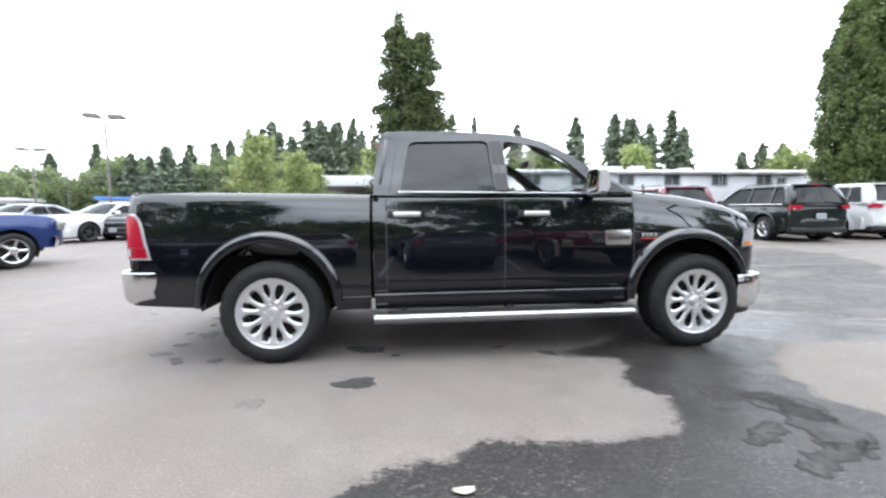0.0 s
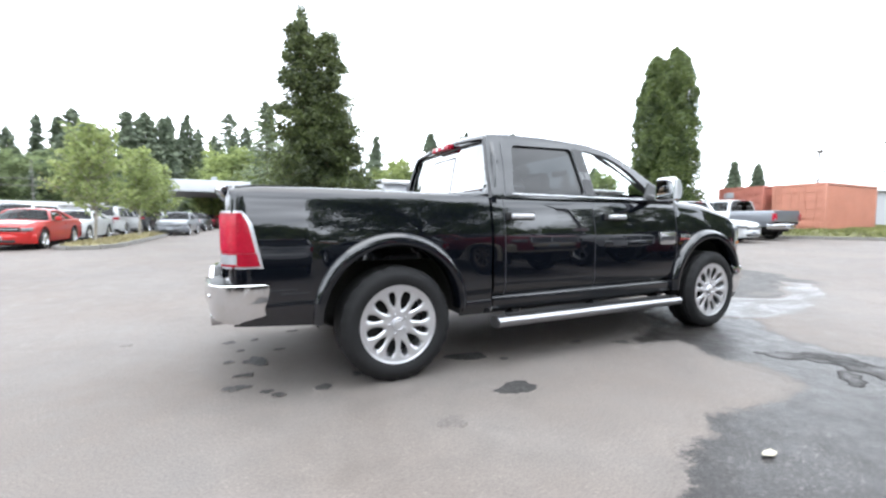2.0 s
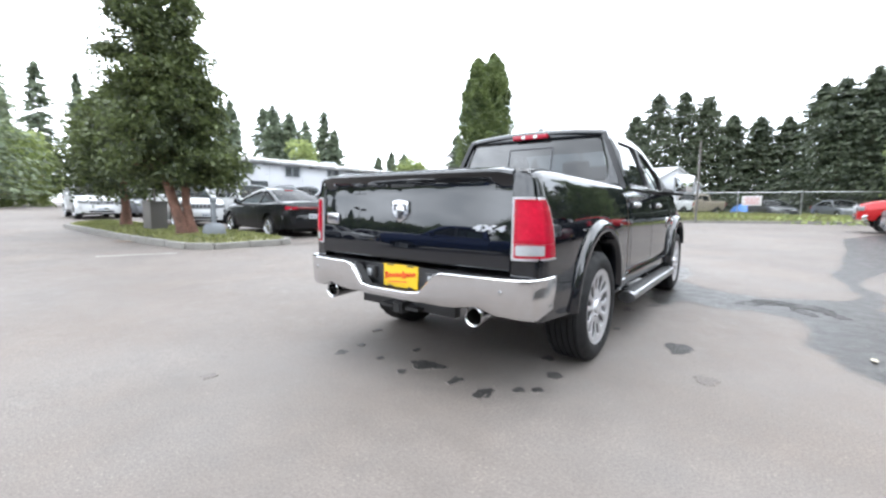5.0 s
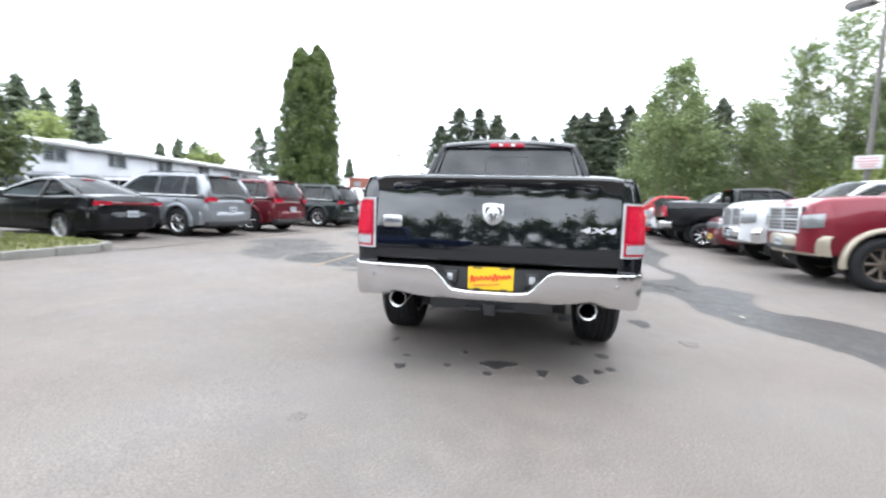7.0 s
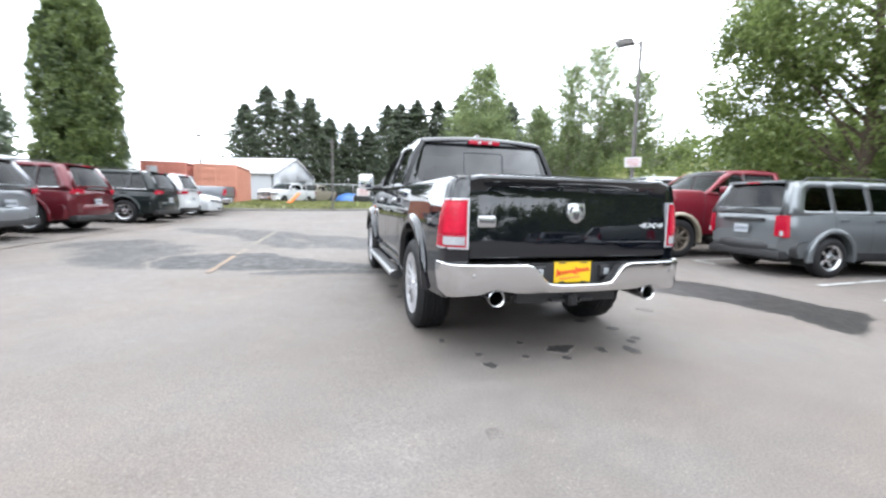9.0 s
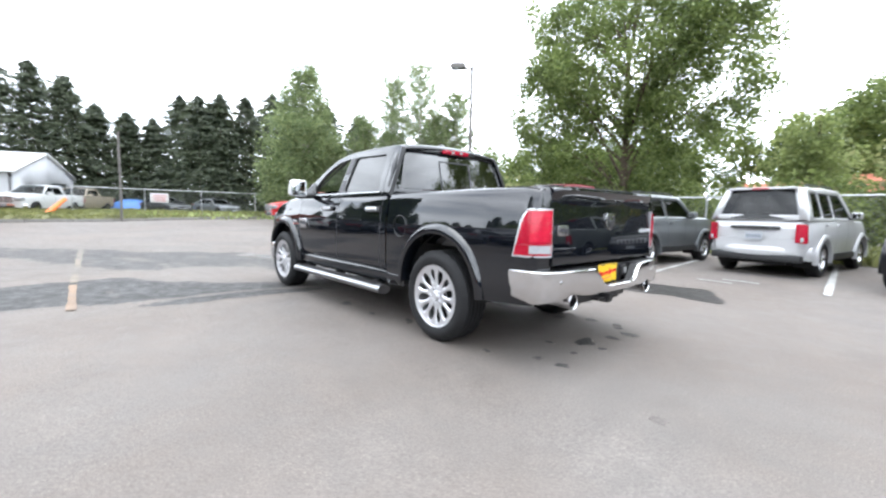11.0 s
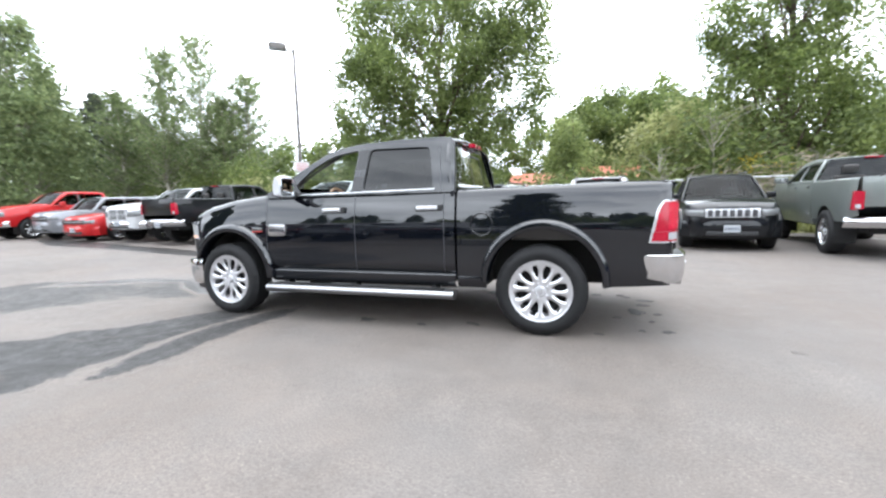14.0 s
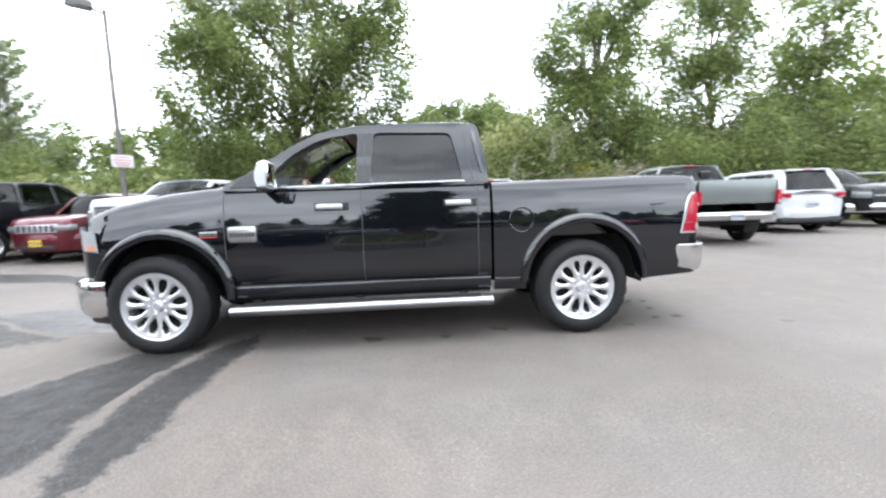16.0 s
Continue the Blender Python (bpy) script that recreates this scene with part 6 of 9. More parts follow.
    chm = part("high_brake_light", new_box(0.80, 0.86, -0.185, 0.185, 1.825, 1.872, 0.01), M["red_lens"], c)
    for y in (-0.065, 0.065):
        part("cargo_lamp", new_box(0.797, 0.803, y - 0.02, y + 0.02, 1.835, 1.862), M["clear_lens"], chm)
    bm = bmesh.new()
    prism(bm, [(1.02, 0), (1.20, 0), (1.10, 0.055), (1.06, 0.06)], lambda u, v, d: (u, 0.025 - d, 1.915 + v), 0.05, 0.004)
    part("roof_aerial", bm, P, c)
    bm = tube(bmesh.new(), [(3.12, -0.885, 1.33), (3.115, -0.888, 1.37), (3.10, -0.892, 1.43)], [0.014, 0.008, 0.005], 6)
    part("radio_aerial", bm, M["plastic"], c)
    # door handles, nameplates, small badges
    for sd in (1, -1):
        for a in (0.93, 1.995):
            b = bmesh.new()
            y0, y1 = sorted((sd * 0.970, sd * 1.012))
            box(b, a + 0.03, a + 0.245, y0, y1, 1.163, 1.203, 0.014, 3)
            h = part("door_handle", b, M["bright_trim"], c)
            y0, y1 = sorted((sd * 0.972, sd * 0.987))
            part("handle_cup", new_box(a - 0.015, a + 0.26, y0, y1, 1.152, 1.213, 0.006), M["plastic"], h)
        b = bmesh.new()
        prism(b, rounded([(2.725, 0.945), (2.735, 0.915), (2.95, 0.915), (2.96, 0.945), (2.96, 1.01), (2.95, 1.042), (2.735, 1.042), (2.725, 1.01)], 0.02, 2), lambda u, v, d: (u, sd * (0.983 + d), v), 0.014, 0.004)
        nb = part("nameplate", b, M["satin"], c, "brushed metal nameplate with a raised bar")
        b = bmesh.new()
        y0, y1 = sorted((sd * 0.995, sd * 1.0))
        for k in range(7):
            box(b, 2.745 + k * 0.029, 2.765 + k * 0.029, y0, y1, 0.962, 0.995)
        part("nameplate_print", b, M["dark_ink"], nb)
        b = bmesh.new()
        y0, y1 = sorted((sd * 0.984, sd * 0.994))
        for k in range(4):
            box(b, 3.045 + k * 0.037, 3.075 + k * 0.037, y0, y1, 0.975, 1.010, 0.003)
        eb = part("engine_badge", b, M["chrome"], c)
        part("engine_badge_red", new_box(3.045, 3.19, y0, y1, 0.962, 0.968, 0.002), M["red_ink"], eb)
        # running board: oval tube with a bright outer band, on brackets
        b = bmesh.new()
        loops = [[(x, sd * (1.005 + 0.075 * math.cos(a)), 0.350 + 0.048 * math.sin(a)) for a in [2 * math.pi * k / 16 for k in range(16)]] for x in (0.80, 0.82, 1.6, 2.4, 2.95, 2.97)]
        rings(b, loops, cap=True)
        rb = part("running_board", b, M["board"], c, "polished running board with black step")
        y0, y1 = sorted((sd * 0.95, sd * 1.05))
        part("step_pad", new_box(0.90, 2.88, y0, y1, 0.391, 0.402, 0.004), M["plastic"], rb)
        for x in (1.0, 1.9, 2.75):
            y0, y1 = sorted((sd * 0.85, sd * 0.96))
            part("step_bracket", new_box(x, x + 0.06, y0, y1, 0.37, 0.42), M["under"], rb)
        # towing mirror: chrome cap, black arm, glass
        b = bmesh.new()
        loops = []
        for yv, g in ((1.07, 0.75), (1.085, 0.97), (1.16, 1.0), (1.26, 0.97), (1.285, 0.80)):
            loops.append([(2.57 + g * dx * 0.62, sd * yv, 1.435 + g * dz) for dx, dz in ((-0.075, -0.105), (-0.075, 0.095), (-0.05, 0.11), (0.03, 0.095), (0.075, 0.03), (0.08, -0.05), (0.045, -0.105))])
        rings(b, loops, cap=True)
        mr = part("door_mirror", b, M["bright_trim"], c, "chrome-capped door mirror")
        y0, y1 = sorted((sd * 1.09, sd * 1.27))
        part("mirror_face", new_box(2.514, 2.521, y0, y1, 1.345, 1.52, 0.01), M["mirror"], mr)
        b = bmesh.new()
        tube(b, [(2.62, sd * 0.95, 1.36), (2.62, sd * 1.05, 1.345), (2.615, sd * 1.17, 1.335)], [0.05, 0.035, 0.03], 8)
        prism(b, [(2.52, 1.36), (2.93, 1.36), (2.85, 1.42), (2.66, 1.52)], lambda u, v, d: (u, sd * (yy(v) + 0.026 + 0.012 * d), v), 1.0)
        part("mirror_arm", b, M["plastic"], mr)
        # headlight round the corner
        b = bmesh.new()
        loops = []
        for t in [k / 6 for k in range(7)]:
            z0, z1 = 0.875 + 0.02 * t, 1.035 + 0.04 * t
            x = 3.985 + 0.215 * t
            loops.append([(x + 0.02 * q - 0.012 * t, sd * (wx(x) + 0.008 - 0.01 * q), z0 + (z1 - z0) * q) for q in (0, 0.33, 0.66, 1)])
        loops += [[(4.235 + 0.01 * q, sd * y, 0.895 + 0.19 * q) for q in (0, 0.33, 0.66, 1)] for y in (0.72, 0.60, 0.50)]
        rings(b, loops, closed=False)
        hl = part("headlight", b, M["clear_lens"], c)
        b = bmesh.new()
        loops = [[(x + 0.02 * q, sd * (wx(x) + 0.012 - 0.01 * q), 0.895 + 0.03 * q) for q in (0, 1)] for x in (4.0, 4.04, 4.08)]
        rings(b, loops, closed=False)
        part("side_marker", b, M["amber"], hl)
    # nose: grille, bumper
    bm = new_box(4.16, 4.25, -0.50, 0.50, 0.80, 1.12, 0.02)
    gr = part("grille", bm, M["plastic"], c)
    bm = bmesh.new()
    for a, b, z0, z1 in ((-0.52, 0.52, 1.09, 1.14), (-0.52, 0.52, 0.76, 0.81), (-0.52, -0.47, 0.78, 1.12), (0.47, 0.52, 0.78, 1.12), (-0.035, 0.035, 0.78, 1.12), (-0.5, 0.5, 0.93, 0.98)):
        box(bm, 4.235, 4.275, a, b, z0, z1, 0.01)
    for k in range(10):
        z = 0.82 + 0.03 * k
        box(bm, 4.24, 4.262, -0.48, 0.48, z, z + 0.008)
    part("grille_frame", bm, M["chrome"], gr)
    bm = bmesh.new()
    loops = []
    pts = [(3.955, 0.99), (4.06, 0.992), (4.16, 0.972), (4.225, 0.92), (4.265, 0.82), (4.285, 0.65), (4.295, 0.4), (4.30, 0)]
    pts += [(x, -y) for x, y in pts[-2::-1]]
    for x, y in pts:
        n = Vector((x - 3.6, y * 0.6, 0)).normalized()
        loops.append([(x + n.x * d, y + n.y * d, z) for d, z in ((-0.06, 0.628), (-0.006, 0.635), (0.004, 0.615), (0.002, 0.52), (-0.008, 0.42), (-0.025, 0.36), (-0.05, 0.335), (-0.12, 0.33))])
    rings(bm, loops, closed=False)
    fbp = part("front_bumper", bm, M["chrome"], c)
    bm = bmesh.new()
    rings(bm, [[(x - 0.05, y * 0.97, 0.36), (x - 0.07, y * 0.96, 0.29), (x - 0.16, y * 0.93, 0.26)] for x, y in pts], closed=False)
    part("air_dam", bm, M["plastic"], fbp)
    # tailgate ornaments
    bm = bmesh.new()
    prism(bm, rounded([(0.078, 1.185), (0.082, 1.09), (0.05, 1.05), (0, 1.025), (-0.05, 1.05), (-0.082, 1.09), (-0.078, 1.185), (0, 1.195)], 0.012, 2), lambda u, v, d: (-1.102 - d, u * 0.9, 1.11 + (v - 1.11) * 0.9), 0.014, 0.004)
    em = part("shield_emblem", bm, M["satin"], tg, "chrome shield emblem")
    bm = bmesh.new()
    for s_ in (1, -1):
        prism(bm, rounded([(s_ * 0.01, 1.165), (s_ * 0.055, 1.165), (s_ * 0.062, 1.12), (s_ * 0.05, 1.11), (s_ * 0.042, 1.145)], 0.006, 2), lambda u, v, d: (-1.1185 - d, u * 0.9, 1.11 + (v - 1.11) * 0.9), 0.004)
        prism(bm, [(s_ * 0.012, 1.12), (s_ * 0.026, 1.115), (s_ * 0.010, 1.055), (s_ * 0.004, 1.06)], lambda u, v, d: (-1.1185 - d, u * 0.9, 1.11 + (v - 1.11) * 0.9), 0.004)
    part("emblem_relief", bm, M["dark_ink"], em)
    bm = bmesh.new()
    prism(bm, rounded([(0.765, 1.005), (0.765, 1.085), (0.625, 1.085), (0.625, 1.005)], 0.02, 3), lambda u, v, d: (-1.099 - d, u, v), 0.012, 0.003)
    nb = part("nameplate", bm, M["satin"], tg, "small brushed metal nameplate")
    bm = bmesh.new()
    for k in range(7):
        box(bm, -1.1135, -1.1105, 0.64 + k * 0.016, 0.651 + k * 0.016, 1.035, 1.057)
    part("nameplate_print", bm, M["dark_ink"], nb)
    cu = bpy.data.curves.new("drive_badge", "FONT")
    cu.body, cu.size, cu.extrude, cu.align_x, cu.shear = "4X4", 0.082, 0.005, "CENTER", 0.18
    cu.space_character, cu.offset = 1.12, 0.0035
    tmp = new("drive_badge", cu)
    me = bpy.data.meshes.new_from_object(tmp.evaluated_get(bpy.context.evaluated_depsgraph_get()))
    bpy.data.objects.remove(tmp)
    me.materials.clear()
    me.materials.append(M["bright_trim"])
    me.transform(Matrix.Diagonal((1.42, 0.60, 1, 1)))
    ob = new("drive_badge", me)
    ob.parent = tg
    ob.matrix_local = pose(-1.105, -0.672, 1.008, 90, 0, -90)
    # fuel flap on the left
    bm = bmesh.new()
    lathe(bm, [(0.098, 0.0), (0.102, 0.003), (0.106, 0.003), (0.109, 0.0)], centre=(0.53, 1.002, 1.02), seg=32, cap=False)
    part("fuel_flap", bm, P, c)
    # inside
    seats(c, (1.84, 1.22), 0.40, 0.80, M["tan"], back=0.56, width=0.54)
    part("dashboard", new_box(2.50, 2.98, -0.86, 0.86, 1.05, 1.345, 0.06), M["dark_trim"], c)
    part("cabin_floor", new_box(0.85, 2.95, -0.86, 0.86, 0.54, 0.62), M["dark_trim"], c)
    for sd in (1, -1):
        y0, y1 = sorted((sd * 0.84, sd * 0.90))
        part("door_panel", new_box(0.92, 2.95, y0, y1, 0.6, 1.345, 0.02), M["tan"], c)
        b = bmesh.new()
        prism(b, [(2.10, 1.80), (2.22, 1.76), (2.62, 1.49), (2.86, 1.38), (2.70, 1.38), (2.42, 1.60), (2.16, 1.74)], lambda u, v, d: (u, sd * (yy(v) - 0.045 - 0.01 * d), v), 1.0)
        part("pillar_trim", b, M["dark_trim"], c)
    steering(c, 2.36, 0.40, 1.26, M["tan"])
    part("inside_mirror", new_box(2.30, 2.33, -0.12, 0.12, 1.655, 1.72, 0.02), M["plastic"], c)
    return c


def lathe_part(profile, centre):
    bm = bmesh.new()
    lathe(bm, profile, centre=centre, axis="x", seg=24)
    return bm


truck = hero_truck()


# ---- plants ----
L = dict(
    big=leaf_mat("poplar_leaves", (0.058, 0.086, 0.022), (0.195, 0.243, 0.075), 0.5),
    light=leaf_mat("pale_poplar_leaves", (0.088, 0.122, 0.050), (0.225, 0.272, 0.122), 0.5),
    birch=leaf_mat("birch_leaves", (0.090, 0.126, 0.050), (0.234, 0.288, 0.126), 0.5),
    fresh=leaf_mat("fresh_leaves", (0.125, 0.165, 0.055), (0.30, 0.345, 0.13), 0.5),
    woods=leaf_mat("mixed_wood_leaves", (0.066, 0.092, 0.028), (0.205, 0.248, 0.080), 0.5),
    pale=leaf_mat("pale_shrub_leaves", (0.135, 0.153, 0.054), (0.324, 0.333, 0.144), 0.5),
    cedar=leaf_mat("cedar_sprays", (0.024, 0.034, 0.014), (0.104, 0.130, 0.044), 0.3),
    cypress=leaf_mat("cypress_sprays", (0.026, 0.044, 0.014), (0.128, 0.166, 0.046), 0.3),
    spruce=leaf_mat("spruce_needles", (0.023, 0.034, 0.020), (0.077, 0.095, 0.052), 0.3),
    # far wood and fir: distance haze is put into the leaf colours, paling them
    far=leaf_mat("hazed_wood_leaves", (0.095, 0.125, 0.060), (0.235, 0.285, 0.135), 0.5),
    fir=leaf_mat("hazed_fir_needles", (0.064, 0.087, 0.056), (0.145, 0.176, 0.110), 0.25),
    grey_fir=leaf_mat("grey_green_sprays", (0.070, 0.094, 0.052), (0.185, 0.220, 0.125), 0.3),
    grass=leaf_mat("grass_blades", (0.092, 0.104, 0.034), (0.225, 0.232, 0.082)),
    dry=leaf_mat("dry_twigs", (0.144, 0.117, 0.081), (0.324, 0.270, 0.198), 0.1),
    flower=leaf_mat("yellow_broom", (0.405, 0.306, 0.027), (0.675, 0.495, 0.054), 0.2),
    bare=leaf_mat("dried_grass", (0.180, 0.153, 0.072), (0.324, 0.279, 0.144), 0.1),
)
rng = np.random.default_rng(7)


def leaf_cards(c, size, up=0.3, stretch=1.7, along=None, jitter=0.35, out=None):
    """Leaf-shaped four-sided blades at the points c. along: the way that each blade points; out: the way it faces."""
    n = len(c)
    w = rng.normal(size=(n, 3))
    if out is not None:
        w = out * 0.9 + w * 0.55
        w[:, 2] += 0.5
    else:
        w[:, 2] += up
    if out is not None:
        u = np.cross(w, rng.normal(size=(n, 3)))
        w = np.cross(w, u)
    else:
        u = rng.normal(size=(n, 3)) if along is None else along + rng.normal(size=(n, 3)) * jitter
    u /= np.linalg.norm(u, axis=1)[:, None] + 1e-9
    v = np.cross(u, w)
    v /= np.linalg.norm(v, axis=1)[:, None] + 1e-9
    s = size * rng.uniform(0.6, 1.35, (n, 1))
    pts = np.stack([c - u * s * stretch * 0.5, c + v * s * 0.42 - u * s * 0.08, c + u * s * stretch * 0.5, c - v * s * 0.42 - u * s * 0.08], 1)
    return pts.reshape(-1, 3)


def foliage(name, clouds, material, parent=None, label=""):
    pts = np.concatenate(clouds)
    n = len(pts) // 4
    me = bpy.data.meshes.new(name)
    me.vertices.add(4 * n)
    me.vertices.foreach_set("co", pts.astype(np.float32).ravel())
    me.loops.add(4 * n)
    me.loops.foreach_set("vertex_index", np.arange(4 * n, dtype=np.int32))
    me.polygons.add(n)
    me.polygons.foreach_set("loop_start", np.arange(0, 4 * n, 4, dtype=np.int32))
    me.update(calc_edges=True)
    me.materials.append(material)
    ob = new(name, me)
    ob.parent = parent
    return tagged(ob, label)


def clump(centre, radii, subs, per, spread, size, shell=0.55, up=0.3, stretch=1.7):
    """A lumpy mass of leaves: sub-clumps mostly towards the skin of an ellipsoid."""
    d = rng.normal(size=(subs, 3))
    d /= np.linalg.norm(d, axis=1)[:, None]
    r = shell + (1 - shell) * rng.random((subs, 1)) ** 0.6
    r *= rng.uniform(0.8, 1.12, (subs, 1))
    sub = np.array(centre) + d * r * np.array(radii)
    pts = np.repeat(sub, per, 0) + rng.normal(size=(subs * per, 3)) * spread * rng.uniform(0.6, 1.3, (subs * per, 1))
    face = np.repeat(d, per, 0) * 0.6 + (pts - np.array(centre)) / np.array(radii) * 0.4
    return leaf_cards(pts, size, up, stretch, out=face), sub


def limbs(bm, base, top, targets, r0, seg=8, wiggle=0.25):
    """A tapered trunk with limbs that reach towards the leaf clumps."""
    base, top = Vector(base), Vector(top)
    stem = [base.lerp(top, t) + Vector((rng.normal() * wiggle * t, rng.normal() * wiggle * t, 0)) for t in (0, 0.03, 0.15, 0.35, 0.55, 0.75, 1)]
    tube(bm, stem, [r0 * 1.35, r0 * 1.05, r0 * 0.92, r0 * 0.7, r0 * 0.5, r0 * 0.3, r0 * 0.07], seg)
    for q in targets:
        q = Vector(q)
        t = min(0.9, max(0.12, (q.z - base.z) / max(0.1, top.z - base.z) - rng.uniform(0.12, 0.3)))
        k = t * 6
        seg_t = (0, 0.03, 0.15, 0.35, 0.55, 0.75, 1)
        i = max(j for j in range(6) if seg_t[j] <= t)
        p = stem[i].lerp(stem[i + 1], (t - seg_t[i]) / (seg_t[i + 1] - seg_t[i]))
        mid = p.lerp(q, 0.5) + Vector((rng.normal() * 0.15, rng.normal() * 0.15, 0.25))
        rr = r0 * (1 - t) * 0.45 + 0.012
        tube(bm, [p, mid, q], [rr, rr * 0.6, 0.008], 5)


def broadleaf(name, x, y, h, crown, material, bark, label, r0=0.14, leaf=0.16, lean=(0, 0), z=None, limb=26):
    """crown: rows of (dx, dy, z, rx, ry, rz, sub-clumps, leaves in each, spread)."""
    z0 = ground_z(x, y) if z is None else z
    t = thing(name, pose(x, y, z0, 0, 0, 0), label, "tree")
    clouds, subs = [], []
    for dx, dy, zz, rx, ry, rz, n, per, spread in crown:
        c, s = clump((dx, dy, zz), (rx, ry, rz), n, per, spread, leaf)
        clouds.append(c), subs.append(s)
    subs = np.concatenate(subs)
    pick = subs[rng.choice(len(subs), min(limb, len(subs)), replace=False)]
    bm = bmesh.new()
    limbs(bm, (0, 0, -0.1), (lean[0], lean[1], h), pick, r0)
    part("trunk", bm, bark, t)
    foliage("crown", clouds, material, t)
    return t


def conifer_cloud(h, r, whorls, per, cards, size, bare=0.08, droop=0.35, power=0.8, ragged=0.25):
    """Sprays of needles on drooping branches round a stem of height h; also the branch ends."""
    pts, dirs, ends = [], [], []
    for k in range(whorls):
        f = bare + (1 - bare) * (k + rng.random()) / whorls
        reach = r * (1 - f) ** power * rng.uniform(1 - ragged, 1 + ragged * 0.6) + 0.08
        a0 = rng.random() * 6.28
        for j in range(per):
            a = a0 + 6.283 * j / per + rng.normal() * 0.3
            fb = min(0.985, max(bare, f + rng.normal() * 1.1 / whorls))
            ln = reach * rng.uniform(0.55, 1.12)
            hang = droop * rng.uniform(0.3, 1.35)
            s = np.sqrt(rng.random(cards)) * 0.92 + 0.08
            rad = ln * s
            zz = fb * h + ln * (0.16 * s - hang * s * s) + rng.normal(size=cards) * 0.25 * size
            side = rng.normal(size=cards) * 0.16 * ln * (0.3 + s * 0.7)
            ca, sa = math.cos(a), math.sin(a)
            pts.append(np.stack([rad * ca - side * sa, rad * sa + side * ca, zz], 1))
            d = np.stack([ca + rng.normal(size=cards) * 0.5, sa + rng.normal(size=cards) * 0.5, -0.35 - droop * s], 1)
            dirs.append(d)
            ends.append((ln * ca * 0.9, ln * sa * 0.9, f * h - ln * droop * 0.6))
    top = np.stack([rng.normal(size=12) * 0.05, rng.normal(size=12) * 0.05, h * rng.uniform(0.93, 1.02, 12)], 1)
    pts.append(top)
    dirs.append(np.tile([0, 0, 1.0], (12, 1)))
    return leaf_cards(np.concatenate(pts), size, 0.6, 2.0, np.concatenate(dirs), 0.25), ends


def conifer(name, x, y, h, r, material, label, whorls=40, per=7, cards=7, size=0.45, bare=0.08, droop=0.35, power=0.8, ragged=0.25, trunk=0.16, bark=None, branches=40, z=None):
    z0 = ground_z(x, y) if z is None else z
    t = thing(name, pose(x, y, z0, 0, 0, rng.uniform(0, 360)), label, "tree")
    cloud, ends = conifer_cloud(h, r, whorls, per, cards, size, bare, droop, power, ragged)
    bm = bmesh.new()
    tube(bm, [(0, 0, -0.1), (0, 0, h * 0.3), (0, 0, h * 0.7), (0, 0, h * 0.98)], [trunk, trunk * 0.8, trunk * 0.4, 0.02], 8)
    for i in rng.choice(len(ends), min(branches, len(ends)), replace=False):
        e = ends[i]
        tube(bm, [(0, 0, e[2] + 0.1), (e[0] * 0.5, e[1] * 0.5, e[2] + 0.12), e], [0.035, 0.02, 0.006], 4)
    part("trunk", bm, bark or M["bark"], t)
    foliage("crown", [cloud], material, t)
    return t


def spray_column(dx, dy, z0, h, r, n, per, spread, size, power, skirt=6.0):
    """Clumped sprays over a pointed column from z0 to h."""
    f = rng.random(n) ** 0.9
    prof = r * (1 - f) ** power * (0.6 + 0.4 * np.minimum(f * skirt, 1))
    a = rng.random(n) * 6.283
    rad = prof * np.where(rng.random(n) < 0.75, rng.uniform(0.70, 1.12, n), rng.uniform(0.1, 0.7, n))
    sub = np.stack([dx + rad * np.cos(a), dy + rad * np.sin(a), z0 + f * (h - z0)], 1)
    sc = (0.55 + 0.45 * np.sqrt(1 - f))[:, None]
    pts = np.repeat(sub, per, 0) + rng.normal(size=(n * per, 3)) * spread * np.repeat(sc, per, 0) * np.array([1, 1, 1.15])
    out = np.repeat(np.stack([np.cos(a) * 0.9, np.sin(a) * 0.9, np.full(n, 0.25)], 1), per, 0)
    return leaf_cards(pts, size, 0.2, 2.0, out, 0.8)


def bough_cloud(x, y, z0, h, r, power, boughs, per, size, ragged=0.35, lump=0.15):
    """Drooping boughs of flat sprays round a stem, uneven in reach, with gaps between them."""
    pts, out = [], []
    for k in range(boughs):
        f = (k + rng.random()) / boughs
        f = f ** 0.88
        reach = r * (1 - f) ** power * rng.uniform(1 - ragged, 1 + ragged * 0.45) + 0.10
        a = rng.random() * 6.283
        ca, sa = math.cos(a), math.sin(a)
        n = max(3, int(2 + reach * 5))
        for j in range(n):
            s = 0.25 + 0.75 * (j + rng.random()) / n
            zc = z0 + f * (h - z0) + reach * (0.42 * s - 0.34 * s * s)
            c = np.array([x + ca * reach * s, y + sa * reach * s, zc])
            m = int(per * rng.uniform(0.6, 1.3))
            p = c + rng.normal(size=(m, 3)) * lump * np.array([1, 1, 0.75]) * (0.55 + 0.5 * (1 - f))
            pts.append(p)
            out.append(np.tile([ca, sa, 0.3], (m, 1)) + rng.normal(size=(m, 3)) * 0.3)
    m = 60
    pts.append(np.stack([x + rng.normal(size=m) * 0.07, y + rng.normal(size=m) * 0.07, h + rng.uniform(-0.5, 0.25, m)], 1))
    out.append(np.tile([0.2, 0.2, 1.0], (m, 1)))
    return leaf_cards(np.concatenate(pts), size, 0.2, 2.0, out=np.concatenate(out))


